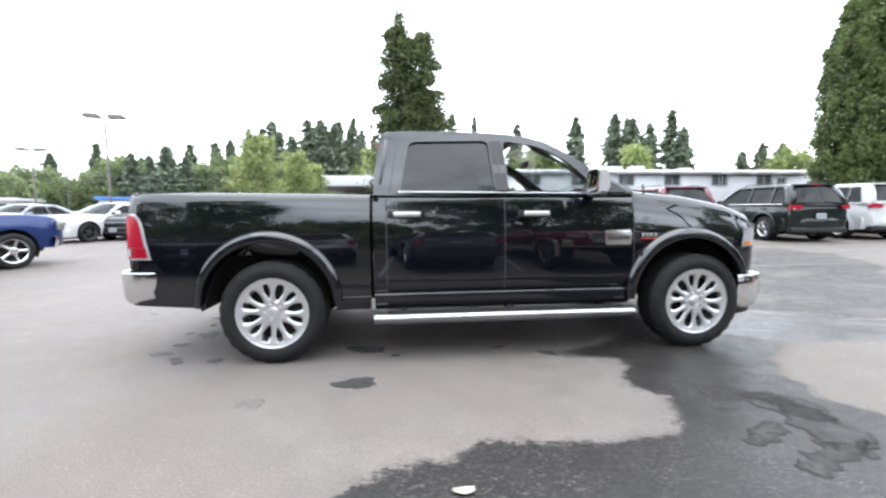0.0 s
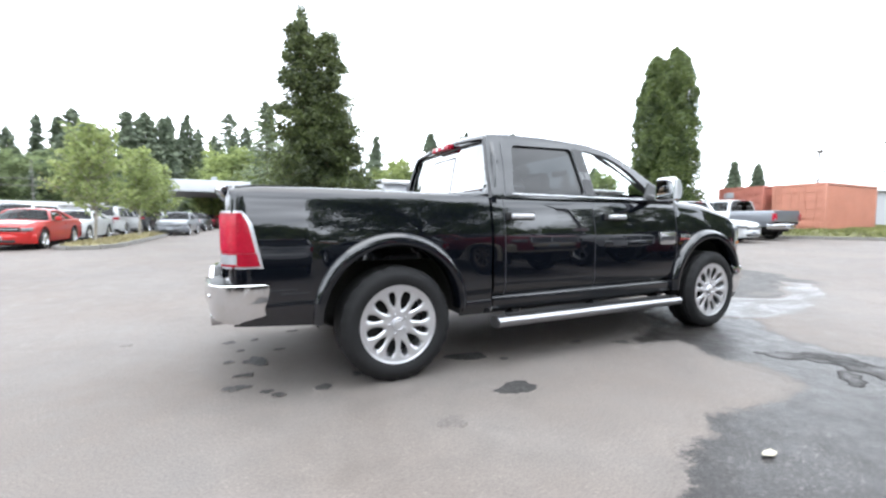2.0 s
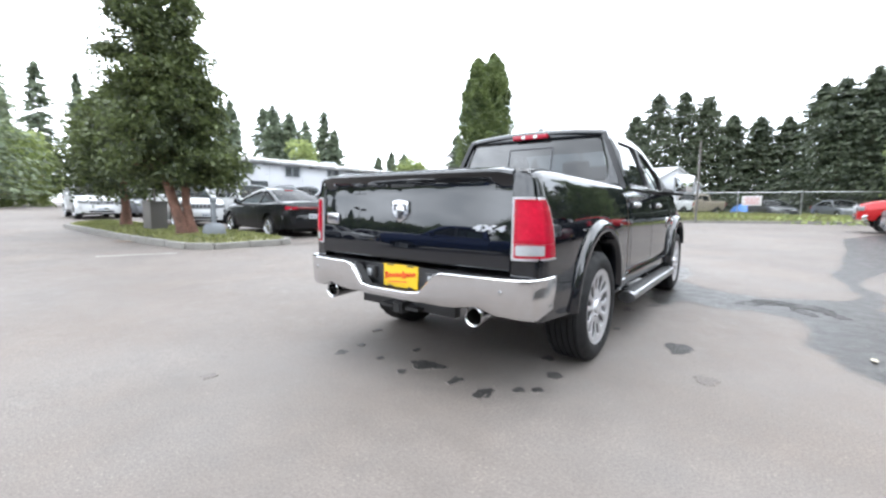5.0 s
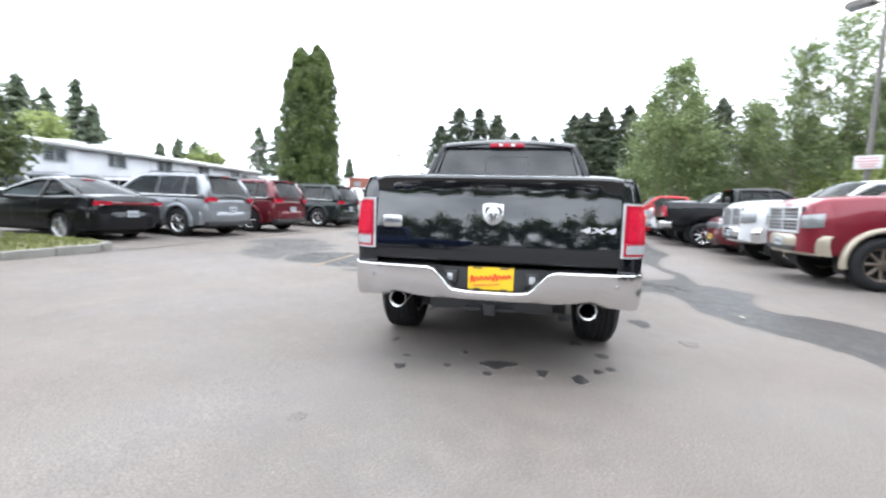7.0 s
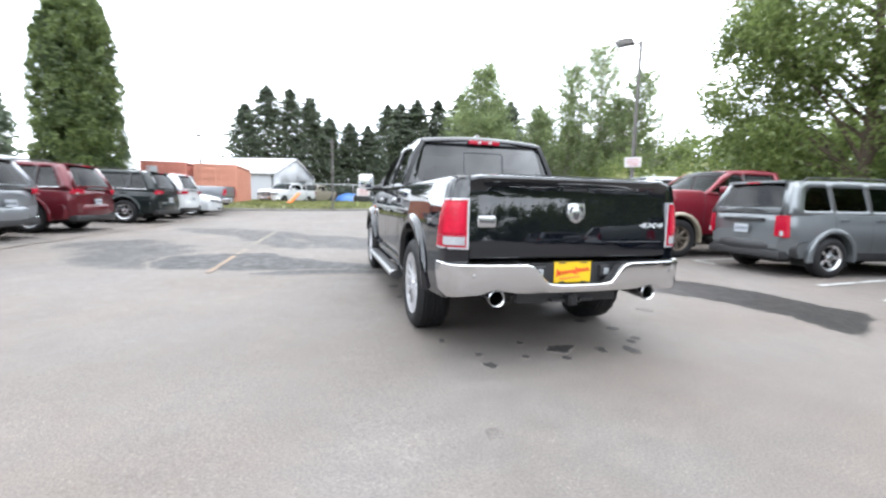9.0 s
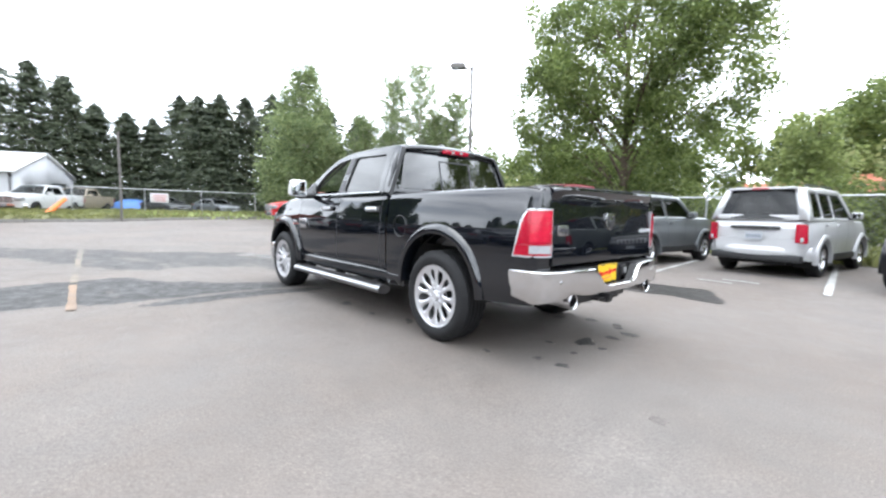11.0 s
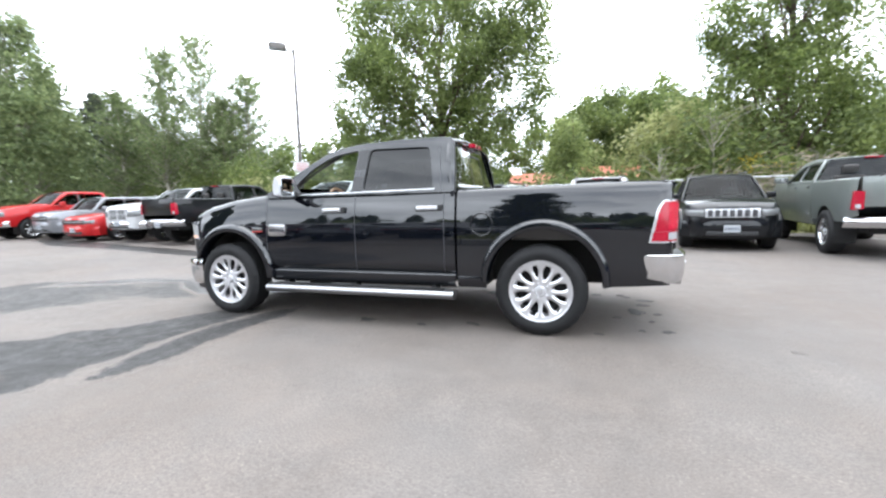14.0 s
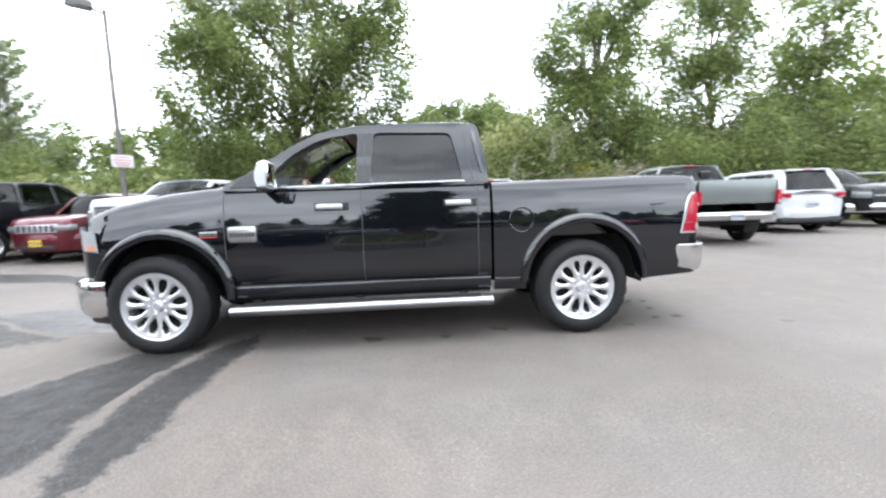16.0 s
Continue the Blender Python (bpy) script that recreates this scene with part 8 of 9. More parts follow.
# ---- lamp posts ----
def lamp_post(x, y, h, heads, turn, label, sign=None, k=1.0):
    z = ground_z(x, y)
    p = thing("street_lamp", pose(x, y, z, 0, 0, turn), label, "lamp post")
    part("base", lathe_z([(0.28, -0.1), (0.28, 0.55), (0.24, 0.6), (0.12, 0.62)]), M["concrete"], p)
    part("pole", tube(bmesh.new(), [(0, 0, 0.4), (0, 0, h * 0.5), (0, 0, h)], [0.085, 0.075, 0.06], 12), M["pole"], p)
    for sd in heads:
        bm = tube(bmesh.new(), [(0, 0, h - 0.12), (sd * 0.22, 0, h - 0.06), (sd * 0.38, 0, h)], 0.035, 8)
        part("arm", bm, M["pole"], p)
        bm = bmesh.new()
        prism(bm, rounded([(sd * 0.28, h - 0.07 * k), (sd * (0.28 + 0.67 * k), h - 0.03 * k), (sd * (0.28 + 0.67 * k), h + 0.08 * k), (sd * (0.28 + 0.57 * k), h + 0.15 * k), (sd * 0.42, h + 0.15 * k), (sd * 0.28, h + 0.09 * k)], 0.03, 2), lambda u, v, d: (u, -0.20 * k + d, v), 0.40 * k)
        hd = part("lamp_head", bm, M["pole"], p)
        part("diffuser", new_box(min(sd * 0.36, sd * 0.9), max(sd * 0.36, sd * 0.9), -0.16, 0.16, h - 0.075, h - 0.045), M["plate_white"], hd)
    if sign:
        b = part("sign_board", new_box(-0.31, 0.31, -0.125, -0.10, sign - 0.20, sign + 0.20, 0.01), M["sign"], p, "white sign with rows of red print")
        b.matrix_local = pose(0, 0, 0, 0, 0, 232 - turn)
        bm = bmesh.new()
        for z_, w in ((0.12, 0.23), (0.03, 0.26), (-0.055, 0.22), (-0.13, 0.17)):
            box(bm, -w, w, -0.128, -0.125, sign + z_ - 0.021, sign + z_ + 0.021)
        part("sign_print", bm, M["sign_red"], b)
    return p


def lathe_z(profile):
    bm = bmesh.new()
    lathe(bm, profile, axis="z", seg=20)
    return bm


lamp_post(11.0, -10.35, 7.55, (1,), 38, "tall brown lamp post with a single box head and a sign", sign=2.82)
lamp_post(-20.4, 29.6, 7.9, (1, -1), 10, "tall lamp post with two box heads", k=1.5)
lamp_post(34.9, 25.9, 5.8, (1, -1), 60, "far lamp post with two box heads beyond the workshop")
lamp_post(-35.9, 42.9, 7.2, (1, -1), 10, "far lamp post with two box heads", k=1.5)
lamp_post(36.0, 11.6, 5.6, (1,), 20, "far lamp post beside the cypress")
for x, y, h in ((26.6, 1.2, 4.9), (55.6, 11.3, 8.6), (-22, 62, 8.0), (-40, 53, 7.6)):
    t = thing("utility_pole", pose(x, y, ground_z(x, y)), "slim grey pole standing alone", "pole")
    part("pole", tube(bmesh.new(), [(0, 0, -0.2), (0, 0, h)], [0.07, 0.05], 8), M["pole"], t)
t = thing("power_line", pose(0, 0, 0), "two sagging power lines across the lot's far side", "cable")
for z in (6.2, 5.4):
    part("wire", tube(bmesh.new(), [(-75, 36, z - 0.4), (-40, 53, z), (-31, 57.6, z - 0.25), (-22, 62, z), (-2, 68, z - 0.3), (20, 76, z)], 0.03, 4), M["pole"], t)


# ---- long white building behind the parking row ----
def wall_with_openings(x0, x1, z0, z1, y, openings):
    bm = bmesh.new()
    sheet(bm, [(x0, z0), (x1, z0), (x1, z1), (x0, z1)], openings, lambda u, v: (u, y, v), 1.2)
    return bm


def long_building():
    b = thing("metal_building", pose(0, 0, 0), "long low white metal-sided building with small windows", "building")
    y0, x0, x1, zt = 20.0, 6.8, 26.3, 3.42
    wins = [(8.2, 9.2, 2.72, 3.30), (11.05, 12.05, 2.70, 3.30), (13.98, 14.98, 2.70, 3.34), (16.88, 17.92, 2.70, 3.36), (19.93, 20.97, 2.70, 3.36), (22.92, 23.95, 2.70, 3.36), (24.26, 24.94, 2.74, 3.18)]
    holes = [[(a, c), (b_, c), (b_, d), (a, d)] for a, b_, c, d in wins]
    front = part("front_wall", wall_with_openings(x0, x1, -0.2, zt, y0, holes), M["white_wall"], b)
    thicken(front, 0.15, 1)
    part("end_wall", new_box(x1 - 0.15, x1, y0 + 0.16, y0 + 12, -0.2, zt), M["white_wall"], b)
    part("end_wall", new_box(x0, x0 + 0.15, y0 + 0.16, y0 + 12, -0.2, zt), M["white_wall"], b)
    part("back_wall", new_box(x0 + 0.16, x1 - 0.16, y0 + 11.8, y0 + 12, -0.2, zt), M["white_wall"], b)
    # low-pitched roof with a rolled front edge, split into sheets
    for k in range(10):
        a, c = x0 - 0.15 + (x1 - x0 + 0.3) * k / 10, x0 - 0.15 + (x1 - x0 + 0.3) * (k + 1) / 10 - 0.02
        bm = bmesh.new()
        rings(bm, [[(x, y, z) for y, z in ((y0 - 0.22, zt - 0.06), (y0 - 0.24, zt + 0.12), (y0 - 0.15, zt + 0.19), (y0 + 6, zt + 0.55), (y0 + 12.2, zt + 0.15))] for x in (a, (a + c) / 2, c)], closed=False)
        thicken(part("roof_sheet", bm, M["roof_white"], b), 0.04)
    for a, b_, c, d in wins:
        w = part("window", new_box(a + 0.05, b_ - 0.05, y0 + 0.06, y0 + 0.09, c + 0.04, d - 0.04), M["dark_win"], b)
        fr = new_box(a, b_, y0 - 0.03, y0 + 0.05, d - 0.045, d)
        box(fr, a, b_, y0 - 0.05, y0 + 0.05, c, c + 0.045)
        box(fr, a, a + 0.045, y0 - 0.03, y0 + 0.05, c, d)
        box(fr, b_ - 0.045, b_, y0 - 0.03, y0 + 0.05, c, d)
        box(fr, (a + b_) / 2 - 0.02, (a + b_) / 2 + 0.02, y0, y0 + 0.05, c, d)
        for k in range(3):
            z = c + (d - c) * (k + 1) / 4
            box(fr, a, b_, y0 + 0.02, y0 + 0.05, z - 0.008, z + 0.008)
        part("window_frame", fr, M["grey_box"], w)
    part("door", new_box(8.97, 9.96, y0 - 0.04, y0 - 0.005, 0.3, 2.38), M["dark_win"], b)
    for k in range(9):
        x = x0 + 1.2 + 2.1 * k
        part("siding_joint", new_box(x, x + 0.03, y0 - 0.018, y0 - 0.002, 0.2, zt - 0.08), M["white_wall"], b)
    for x, y, w in ((15.2, 24.2, 1.3), (17.0, 23.8, 0.9), (21.5, 25, 0.7)):
        part("roof_vent", new_box(x, x + w, y, y + 0.8, zt + 0.3, zt + 0.85, 0.05), M["steel"], b)


long_building()


# ---- shipping containers ----
def container(x, y, z, turn, material, label, length=6.06):
    c = thing("shipping_container", pose(x, y, z, 0, 0, turn), label, "container")
    w, h = 2.44, 2.59
    # corrugated sides
    for y0, s in ((0.0, 1), (w, -1)):
        bm = bmesh.new()
        pts, u = [], 0.12
        while u < length - 0.12:
            for du, d in ((0, 0.0), (0.07, 0.0), (0.11, 0.035), (0.18, 0.035)):
                pts.append((u + du, y0 + s * (0.01 + d)))
            u += 0.22
        rings(bm, [[(px, py, zz) for px, py in pts] for zz in (0.16, h - 0.14)], closed=False)
        part("side_panel", bm, material, c, angle=20)
    part("roof_panel", new_box(0.05, length - 0.05, 0.05, w - 0.05, h - 0.08, h - 0.02), material, c)
    part("floor_panel", new_box(0.05, length - 0.05, 0.05, w - 0.05, 0.10, 0.18), material, c)
    part("end_panel", new_box(length - 0.08, length - 0.04, 0.1, w - 0.1, 0.15, h - 0.12), material, c)
    bm = bmesh.new()
    for px in (0.0, length - 0.12):
        for py in (0.0, w - 0.12):
            box(bm, px, px + 0.12, py, py + 0.12, 0, h, 0.01)
        box(bm, px, px + 0.12, 0.12, w - 0.12, 0, 0.15)
        box(bm, px, px + 0.12, 0.12, w - 0.12, h - 0.12, h)
    for py in (0.0, w - 0.10):
        box(bm, 0.12, length - 0.12, py, py + 0.10, 0, 0.15)
        box(bm, 0.12, length - 0.12, py, py + 0.10, h - 0.10, h)
    part("frame", bm, material, c)
    for k in range(2):
        a = 0.13 + k * (w - 0.26) / 2
        b_ = a + (w - 0.26) / 2 - 0.01
        d = part("door_leaf", new_box(0.02, 0.06, a, b_, 0.16, h - 0.13), material, c)
        for j in range(5):
            z = 0.30 + 0.45 * j
            part("door_rib", new_box(-0.012, 0.02, a + 0.08, b_ - 0.08, z, z + 0.26, 0.02, 1), material, d)
        for q in (0.28, 0.72):
            part("lock_rod", tube(bmesh.new(), [(-0.03, a + (b_ - a) * q, 0.1), (-0.03, a + (b_ - a) * q, h - 0.08)], 0.02, 6), material, d)
    return c


container(26.25, 7.15, 0.60, 1, M["rust"], "salmon-red shipping container with ribbed doors")
c2 = container(26.0, 9.95, 0.62, 2, M["rust_dark"], "faded red shipping container beside another")
part("sticker", new_box(-0.02, -0.014, 1.55, 2.1, 1.95, 2.3), M["plate_white"], c2)


# ---- white gabled shed ----
def shed():
    s = thing("white_shed", pose(37.9, 6.2, 0.45, 0, 0, -21), "white metal shed with a low gable and small windows", "building")
    ln, wd, e, r = 26.0, 8.6, 2.95, 4.55
    # gable wall faces -y, long wall faces -x
    bm = bmesh.new()
    holes = [[(1.6, 0.9), (3.6, 0.9), (3.6, 2.1), (1.6, 2.1)], [(5.0, 0.05), (7.4, 0.05), (7.4, 2.4), (5.0, 2.4)]]
    sheet(bm, [(0, -0.4), (wd, -0.4), (wd, e), (wd / 2, r), (0, e)], holes, lambda u, v: (u, 0, v), 2.0)
    thicken(part("gable_wall", bm, M["white_wall"], s), 0.15)
    part("side_wall", new_box(0, 0.15, 0.16, ln, -0.4, e), M["white_wall"], s)
    part("side_wall", new_box(wd - 0.15, wd, 0.16, ln, -0.4, e), M["white_wall"], s)
    part("back_wall", new_box(0.16, wd - 0.16, ln - 0.15, ln, -0.4, e), M["white_wall"], s)
    for sd in (1, -1):
        bm = bmesh.new()
        xe, xm = (-0.3, wd / 2) if sd > 0 else (wd + 0.3, wd / 2)
        rings(bm, [[(xe, y, e - 0.08), (xm, y, r + 0.05)] for y in span(-0.3, ln + 0.3, 2.0)], closed=False)
        thicken(part("roof_slope", bm, M["roof_white"], s), 0.08)
    part("window", new_box(1.65, 3.55, 0.05, 0.08, 0.95, 2.05), M["dark_win"], s)
    part("roller_door", new_box(5.0, 7.4, 0.05, 0.10, 0.0, 2.4), M["grey_box"], s)
    part("window", new_box(5.3, 7.1, 0.02, 0.045, 0.9, 1.8), M["dark_win"], s)


shed()


# ---- canopy and low buildings across the lot ----
def canopy():
    c = thing("carport_canopy", pose(-6.4, 44.2, 0.45, 0, 0, 1), "flat-roofed pale metal canopy on posts", "canopy")
    part("roof", new_box(-1.5, 7.0, 0, 12, 3.72, 4.85, 0.04), M["white_wall"], c)
    part("soffit", new_box(-1.4, 6.9, 0.1, 11.9, 3.67, 3.715), M["grey_box"], c)
    for x, y in ((-1.2, 0.5), (-1.2, 11), (3.2, 11), (6.6, 11)):
        part("post", new_box(x - 0.12, x + 0.12, y - 0.12, y + 0.12, -0.5, 3.67), M["grey_box"], c)
    part("pier", new_box(6.75, 7.7, 0.1, 0.9, -0.5, 3.664, 0.03), M["white_wall"], c)
    part("roof_vent", new_box(3.4, 3.95, 1.2, 1.75, 4.85, 5.3, 0.12), M["grey_box"], c)
    part("back_wall", new_box(-1.4, 7.3, 12.1, 12.3, -0.5, 1.9), M["soil"], c)


canopy()
for x, y, w, d, h, turn, fascia, label in ((-33, 47.5, 12, 9, 2.7, 24, M["blue_tarp"], "low white building with a blue roof edge"), (-22.6, 51.6, 9, 8, 2.8, 20, M["roof_white"], "low white building with a flat roof"), (-62, 36, 24, 9, 2.6, 24, M["roof_white"], "low white building with a flat roof"), (44, 30, 16, 8, 3.6, 0, M["roof_white"], "white building behind the cypress"), (26.9, 24, 12, 9, 3.0, 2, M["roof_white"], "low white workshop with a flat roof")):
    b = thing("low_building", pose(x, y, ground_z(x, y), 0, 0, turn), label, "building")
    part("wall", new_box(0, w, 0, d, -0.5, h - 0.35), M["white_wall"], b)
    part("roof", new_box(-0.3, w + 0.3, -0.3, d + 0.3, h - 0.345, h, 0.04), fascia, b)
    for k in range(int(w // 3)):
        wn_ = part("window", new_box(0.9 + 3 * k, 2.2 + 3 * k, -0.06, -0.01, 1.0, 1.95), M["dark_win"], b)
        part("window_frame", new_box(0.82 + 3 * k, 2.28 + 3 * k, -0.04, -0.002, 0.92, 2.03), M["grey_box"], wn_)
for x, y, w, h, turn in ((1.4, -36.5, 4.4, 3.4, 0), (-4.6, -36.0, 5.0, 3.7, 4)):
    b = thing("far_house", pose(x, y, 0, 0, 0, turn), "far house with an orange-red roof among trees", "house")
    part("wall", new_box(0, w, 0, 5, -0.2, h - 1.0), M["concrete"], b)
    bm = bmesh.new()
    prism(bm, [(-0.3, h - 1.0), (5.3, h - 1.0), (2.5, h + 0.2)], lambda u, v, d: (-0.3 + d, u, v), w + 0.6)
    part("roof", bm, M["red_roof"], b)

# ---- island furniture and loose things ----
t = thing("electric_pedestal", pose(2.08, 9.45, 0.27, 0, 0, 15), "grey domed pedestal with a flat post on the grass", "bollard")
part("base", lathe_z([(0.27, -0.1), (0.272, 0.10), (0.268, 0.20), (0.25, 0.28), (0.20, 0.34), (0.12, 0.37), (0.05, 0.375)]), M["pedestal"], t)
part("post", new_box(-0.065, 0.065, -0.045, 0.045, 0.34, 0.92, 0.03, 3), M["pedestal"], t)
part("cap", new_box(-0.08, 0.08, -0.06, 0.06, 0.90, 1.02, 0.035, 3), M["pedestal"], t)
t = thing("utility_box", pose(1.75, 12.3, 0.26, 0, 0, 10), "dark green utility box on the island", "utility box")
part("body", new_box(-0.24, 0.24, -0.2, 0.2, -0.1, 0.88, 0.02), M["pole"], t)
part("lid", new_box(-0.26, 0.26, -0.22, 0.22, 0.88, 0.93, 0.015), M["pole"], t)
part("pole", tube(bmesh.new(), [(0, 0, 0.9), (0, 0, 2.4)], 0.03, 8), M["pole"], t)
t = thing("leaning_marker", pose(28.6, 4.4, 0.55, 0, 0, 0), "orange marker leaning on the grass", "marker")
part("panel", tube(bmesh.new(), [(0, 0, 0), (0.3, -0.9, 0.95)], [0.14, 0.11], 6), M["orange"], t)
t = thing("tarpaulin_heap", pose(47.5, -1.2, 0.2, 0, 0, 20), "blue tarpaulin over a heap", "tarpaulin")
bm = bmesh.new()
lathe(bm, [(1.9, 0), (1.75, 0.7), (1.4, 1.25), (0.7, 1.55), (0.05, 1.6)], axis="z", seg=10)
part("cover", bm, M["blue_tarp"], t)


# ---- parked vehicles ----
PAINT = dict(
    white=paint("white_paint", (0.72, 0.73, 0.74), 0.0), silver=paint("silver_paint", (0.29, 0.305, 0.33), 0.5), pale_silver=paint("pale_silver_paint", (0.66, 0.66, 0.67), 0.2), black=paint("car_black_paint", (0.006, 0.007, 0.009), 0.0, coat=0.6, spec=0.1), navy=paint("blue_paint", (0.010, 0.035, 0.16), 0.3),
    red=paint("bright_red_paint", (0.55, 0.015, 0.018), 0.1), orange=paint("orange_red_paint", (0.60, 0.030, 0.028), 0.1), maroon=paint("dark_red_paint", (0.125, 0.010, 0.018), 0.3), crimson=paint("crimson_paint", (0.22, 0.016, 0.030), 0.3), grey=paint("grey_paint", (0.20, 0.215, 0.225), 0.5), green_grey=paint("grey_green_paint", (0.25, 0.275, 0.265), 0.4), dark=paint("charcoal_paint", (0.03, 0.034, 0.038), 0.3, coat=0.6, spec=0.1), gold=paint("beige_paint", (0.46, 0.40, 0.31), 0.3), graphite=paint("dark_green_black_paint", (0.012, 0.018, 0.018), 0.2, coat=0.6, spec=0.1))


def nose_out(xf, yf, wb, heading):
    """Pose of a vehicle by its front axle."""
    a = radians(heading)
    return stand(xf - wb * math.cos(a), yf - wb * math.sin(a), heading)


IN_L, OUT_L, OUT_R, IN_R = 84, 264, 83, 263
ROW_L, ROW_R = "vehicles parked in front of the white building", "vehicles parked along the fence"
# left of the truck
car("sedan", dict(SEDAN, light_bar=True, rim=0.23, roof=1.47, rear_base=-0.82, rear_top=0.42, front_top=1.10, cowl=2.28, deck=1.06, hood=0.96, nose=0.74, tail_z=(0.85, 0.96, 0.34), splits=(-0.42, 0.66, 1.5), shoulder=0.12, handle_mat=PAINT["black"]), stand(5.0, 10.25, 86), PAINT["black"], "black compact sedan with a wide red light bar, parked nose in", category="car", group=ROW_L)
car("suv", dict(SUV), stand(7.30, 9.15, IN_L), PAINT["silver"], "silver mid-size SUV with a dark back window, parked nose in", group=ROW_L)
car("suv", dict(SUV, style="five"), stand(9.85, 8.70, IN_L), PAINT["maroon"], "dark red mid-size SUV parked nose in", group=ROW_L)
car("suv", dict(SUV), stand(13.55, 8.10, IN_L), PAINT["graphite"], "dark green-black mid-size SUV with roof rails", group=ROW_L)
car("suv", dict(SUV, rails=False), stand(16.15, 8.05, IN_L), PAINT["white"], "white mid-size SUV parked nose in", group=ROW_L)
car("sedan", dict(SEDAN, wb=2.75, fo=1.0, ro=1.15), nose_out(18.75, 7.6, 2.75, OUT_L + 6), PAINT["white"], "white rounded sedan parked nose out", group=ROW_L)
car("pickup_truck", dict(PICKUP, bed_mat=PAINT["silver"]), stand(21.75, 7.9, IN_L), PAINT["white"], "pale silver pickup with a chrome bumper", category="pickup truck", group=ROW_L)
# second row beyond the island
for x, y, sp, k, lab, nm in ((4.55, 16.1, BOXY, "white", "white boxy SUV facing the row in front", "suv"), (7.4, 16.0, SUV, "white", "white SUV behind the parked row", "suv"), (10.3, 15.8, SUV, "silver", "silver SUV behind the parked row", "suv"), (13.0, 15.6, SUV, "white", "white SUV behind the parked row", "suv"), (6.2, 26.0, SEDAN, "silver", "silver sedan in the far row", "sedan"), (3.6, 24.8, SUV, "white", "white SUV with a broad dark grille in the far row", "suv")):
    car(nm, dict(sp), nose_out(x, y, sp["wb"], 265), PAINT[k], lab, group="vehicles beyond the cedar island")
# row along the tree island
car("coupe", dict(COUPE), nose_out(-8.1, 16.3, 2.95, 269), PAINT["orange"], "orange-red muscle coupe facing the lane", rim_mat=M["satin"], group="vehicles by the tree island")
car("coupe", dict(COUPE), nose_out(-10.15, 14.4, 2.95, 268), PAINT["black"], "black muscle coupe facing the lane", group="vehicles by the tree island")
car("sedan", dict(COUPE, wb=3.05, roof=1.48, cowl=2.35, rear_base=-0.75, rear_top=0.15, splits=(-0.3, 0.75, 1.75), gaps=(0.75, 1.7, 2.4), grille="bar", grille_z=(0.62, 0.80, 0.60), front_plate_mat=M["plate_yellow"], style="five"), nose_out(-11.6, 13.2, 3.05, 252), PAINT["white"], "white sedan with a black grille and yellow plate", rim_mat=M["plastic"], group="vehicles by the tree island")
for x, y, h, sp, k, lab, nm in ((-15.8, 14.6, 262, SEDAN, "silver", "silver sedan in the island row", "sedan"), (-8.0, 21.2, 268, COUPE, "white", "white coupe behind the orange-red one", "coupe"), (-10.6, 22.4, 263, SUV, "white", "white SUV in the island row", "suv"), (-13.4, 22.4, 263, SUV, "silver", "silver SUV in the island row", "suv"), (-16.2, 22.6, 263, SEDAN, "white", "white sedan in the island row", "sedan"), (-4.5, 28.0, 264, SEDAN, "silver", "silver sedan in the lane facing the lot", "sedan"), (-4.0, 36.0, 264, SEDAN, "dark", "dark sedan farther along the lane", "sedan")):
    car(nm, dict(sp), nose_out(x, y, sp["wb"], h), PAINT[k], lab, group="vehicles by the tree island")
for x, y, sp, k, lab, nm in ((-7.8, 27.6, SUV, "white", "white SUV seen from behind by the tree island", "suv"), (-7.6, 34.0, SUV, "dark", "dark SUV by the tree island", "suv"), (-7.1, 40.0, SUV, "silver", "silver SUV by the tree island", "suv"), (-3.6, 47.0, SEDAN, "maroon", "dark red sedan under the canopy", "sedan")):
    car(nm, dict(sp), stand(x, y, 86), PAINT[k], lab, group="vehicles by the tree island")
car("coupe", dict(COUPE), stand(-1.6, 53.5, 178), PAINT["red"], "red car beyond the canopy", group="vehicles by the tree island")
car("pickup_truck", dict(PICKUP, belt=1.18, roof=1.72, hood=1.17, nose=1.04, deck=1.18, sill=0.42, r=0.38, rim=0.25, head_z=0.86, grille_z=(0.70, 0.98, 0.48), fbz=0.66, tail_z=(0.80, 1.08, 0.15)), nose_out(-7.95, 5.8, 3.57, 62), PAINT["navy"], "blue pickup truck with polished wheels", category="pickup truck")
# along the fence, right of the truck
OLD = dict(PICKUP, hood=1.40, nose=1.16, w=0.98, sill=0.55, flare=None)
car("pickup_truck", dict(OLD, wb=3.8, cowl=3.15, front_top=2.45, splits=(0.95, 2.0, 2.6), style="eight", roof=1.92), nose_out(21.95, -6.2, 3.8, OUT_R + 4), PAINT["red"], "bright red older pickup with chrome bumper, nose out", category="pickup truck", group=ROW_R)
car("suv", dict(BOXY, grille="bar", rails=False), nose_out(19.55, -6.5, 2.64, OUT_R + 4), PAINT["silver"], "silver compact crossover, nose out", group=ROW_R)
car("coupe", dict(COUPE), nose_out(17.2, -6.4, 2.95, OUT_R + 4), PAINT["red"], "red muscle coupe, nose out", group=ROW_R)
car("pickup_truck", dict(PICKUP), nose_out(14.85, -6.45, 3.57, OUT_R + 3), PAINT["white"], "white pickup with a chrome grille, nose out", category="pickup truck", group=ROW_R)
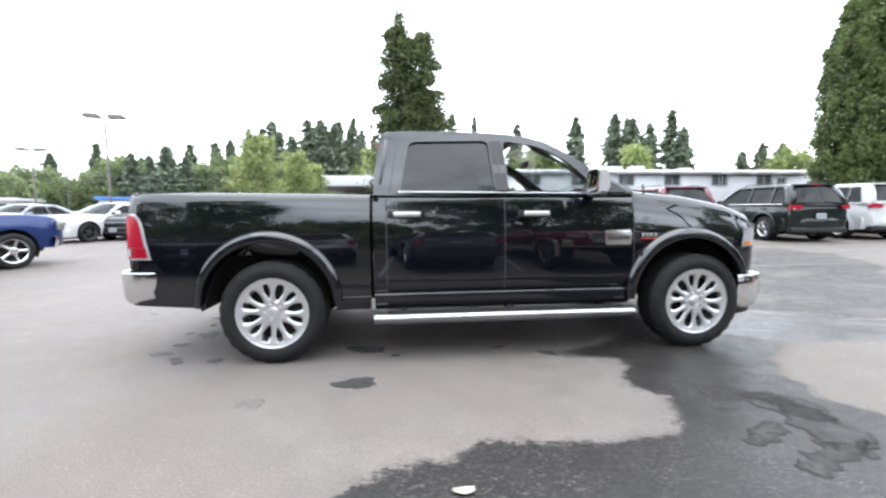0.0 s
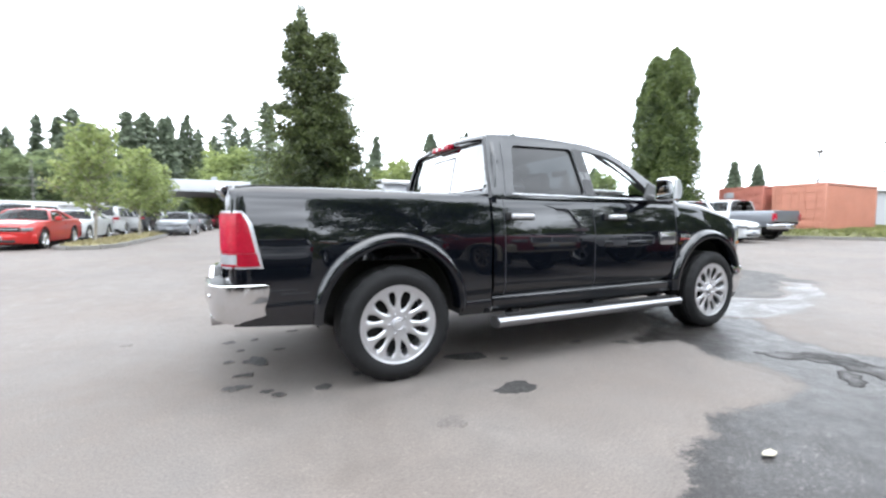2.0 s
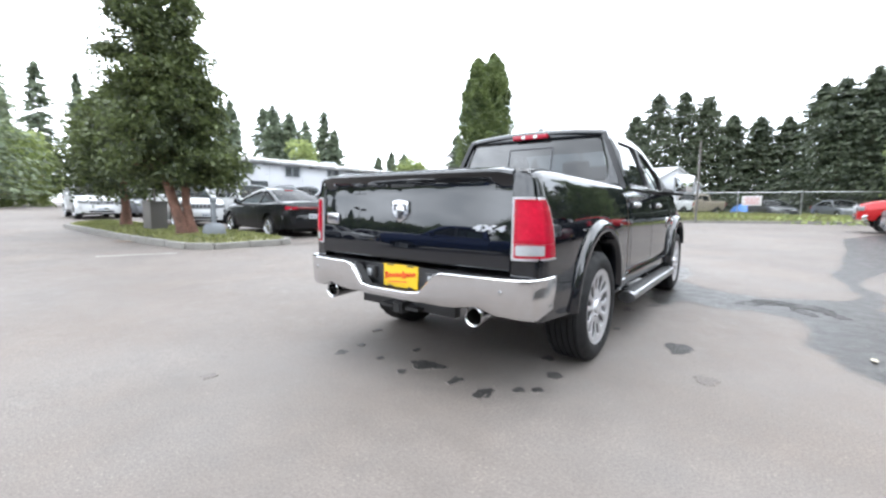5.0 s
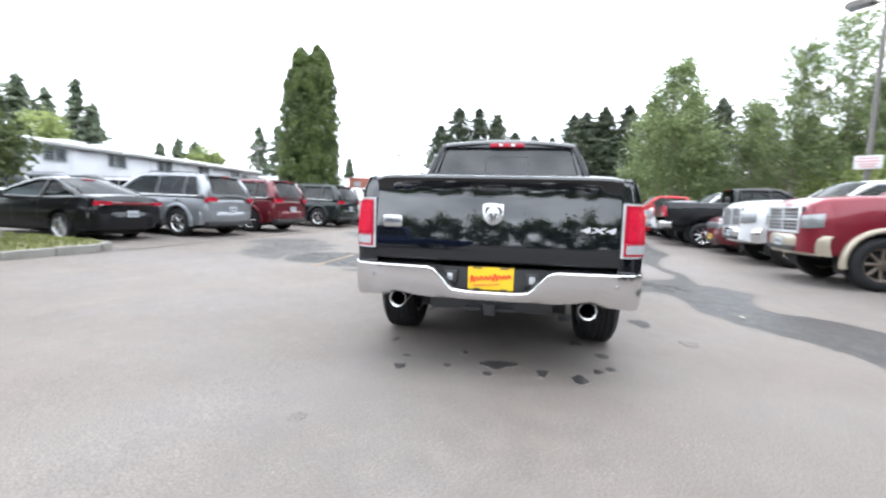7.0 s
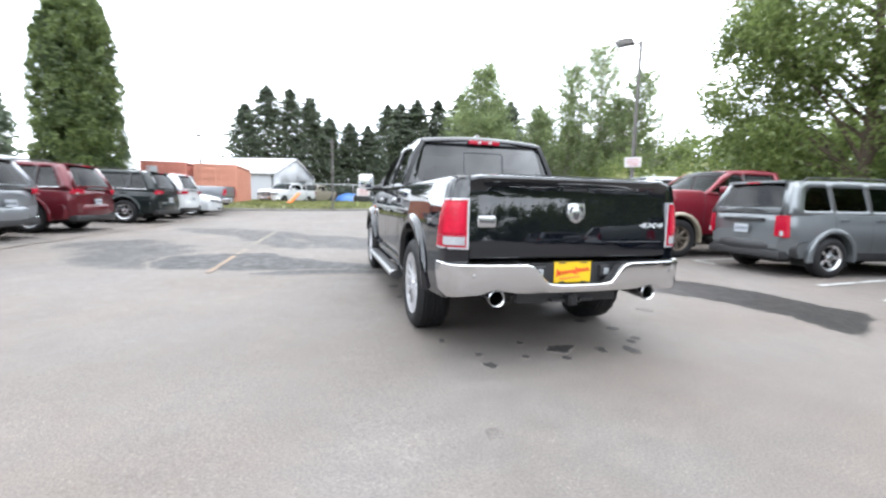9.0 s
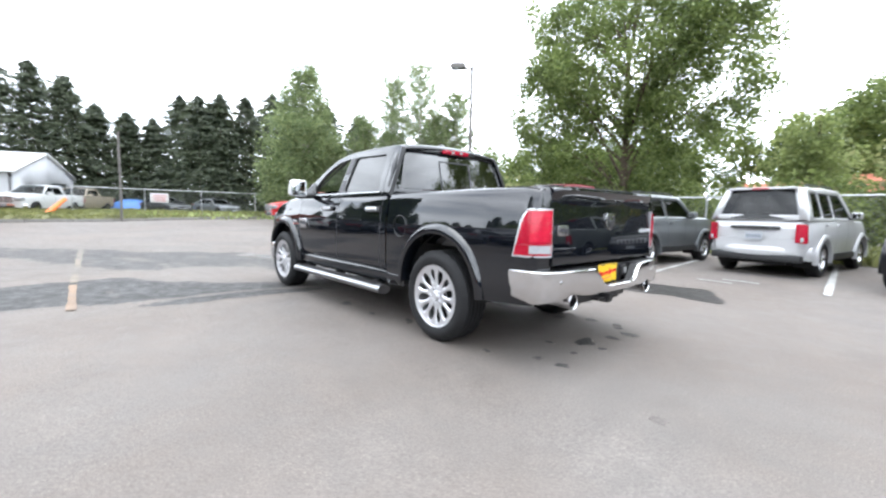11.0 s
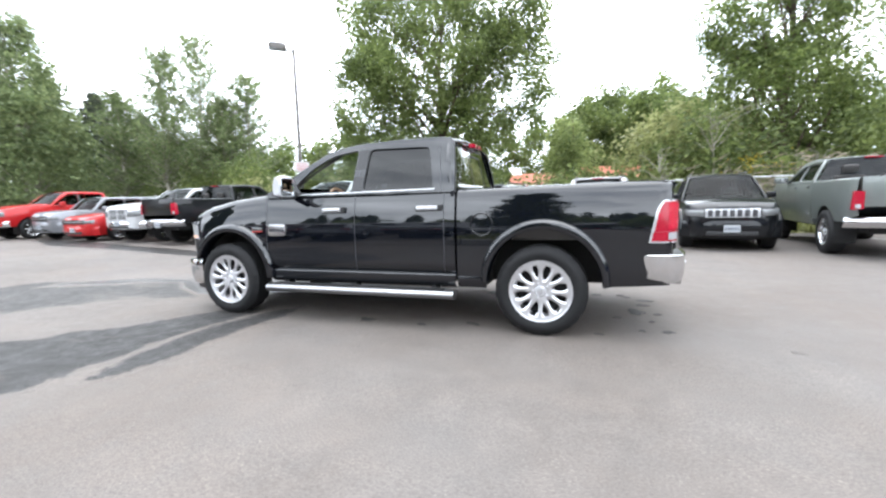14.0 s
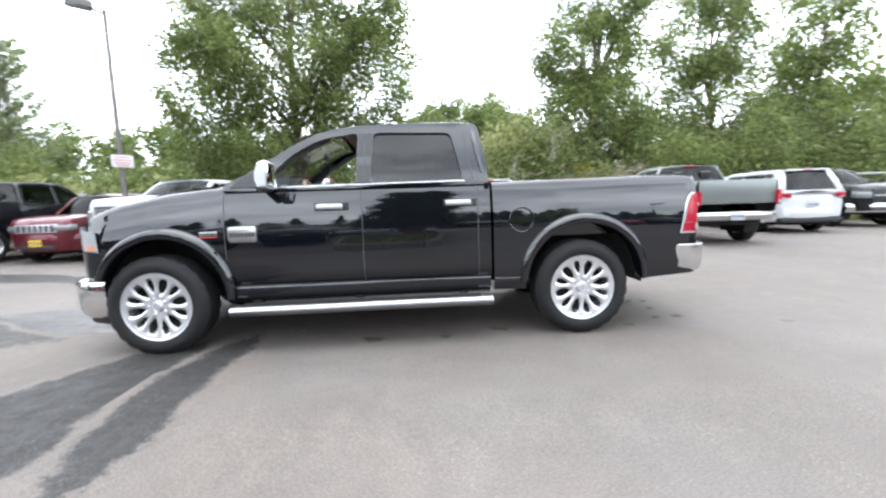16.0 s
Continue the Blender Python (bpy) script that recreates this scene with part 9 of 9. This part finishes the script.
car("pickup_truck", dict(OLD, wb=3.5, cowl=2.9, front_top=2.2, style="eight", deck=1.50, belt=1.38, roof=1.98, sill=0.60, tail_z=(1.0, 1.36, 0.15), rbz=0.84), stand(12.45, -6.3, IN_R), PAINT["black"], "black older pickup with polished wheels, nose in", category="pickup truck", group=ROW_R)
car("suv", dict(BOXY, front_plate_mat=M["plate_yellow"]), nose_out(10.2, -6.8, 2.64, OUT_R + 2), PAINT["maroon"], "dark red compact SUV with a yellow plate, nose out", group=ROW_R)
HD = dict(PICKUP, roof=2.02, belt=1.46, hood=1.54, nose=1.44, deck=1.47, sill=0.56, r=0.44, rim=0.27, head_z=1.10, head_h=0.12, grille_z=(0.90, 1.36, 0.62), head_w=0.30, fbz=0.87, cowl=2.96)
car("pickup_truck", dict(HD), nose_out(7.9, -6.5, 3.57, OUT_R), PAINT["white"], "white heavy-duty pickup with a chrome grille, nose out", category="pickup truck", group=ROW_R)
car("pickup_truck", dict(HD, flare=PAINT["gold"], front_bumper=PAINT["gold"], rear_bumper=PAINT["gold"], style="eight"), nose_out(4.9, -6.05, 3.57, OUT_R), PAINT["crimson"], "red heavy-duty pickup with beige bumper and arches, nose out", category="pickup truck", group=ROW_R, rim_mat=M["dark_rim"])
car("suv", dict(BOXY, flare=PAINT["grey"], rear_bumper=M["plastic"]), stand(2.12, -6.62, IN_R), PAINT["grey"], "grey boxy compact SUV, nose in", group=ROW_R)
car("suv", dict(BOXY, roof=1.76, belt=1.14, wb=2.69, rail_mat=M["plastic"]), stand(-0.72, -7.85, IN_R), PAINT["pale_silver"], "pale silver boxy SUV, nose in", group=ROW_R)
car("suv", dict(SUV), nose_out(-3.45, -6.75, 2.91, OUT_R), PAINT["black"], "black mid-size SUV with a bright slotted grille, nose out", group=ROW_R)
car("pickup_truck", dict(HD, roof=1.95, style="eight"), stand(-5.87, -5.65, IN_R), PAINT["green_grey"], "grey-green heavy-duty pickup, nose in", category="pickup truck", group=ROW_R)
car("suv", dict(SUV, w=0.94, roof=1.78, style="five"), stand(-9.65, -7.5, IN_R), PAINT["white"], "white SUV with a tinted back window, nose in", group=ROW_R)
car("pickup_truck", dict(PICKUP, grille="bar"), nose_out(-12.9, -8.3, 3.57, OUT_R), PAINT["black"], "black pickup parked nose out", category="pickup truck", group=ROW_R)
car("suv", dict(SUV), stand(-16.0, -7.6, IN_R), PAINT["silver"], "silver SUV at the end of the row", group=ROW_R)
# by the shed and beyond the end fence
car("pickup_truck", dict(PICKUP), stand(36.4, 3.9, 150), PAINT["white"], "white pickup parked by the shed", category="pickup truck")
car("pickup_truck", dict(PICKUP), stand(40.6, 1.9, 152), PAINT["gold"], "beige pickup parked by the shed", category="pickup truck")
for x, y, k, lab in ((39.5, -2.2, "dark", "charcoal sedan beyond the end fence"), (40.5, -6.2, "grey", "grey sedan beyond the end fence")):
    car("sedan", dict(SEDAN), stand(x, y, 200), PAINT[k], lab)
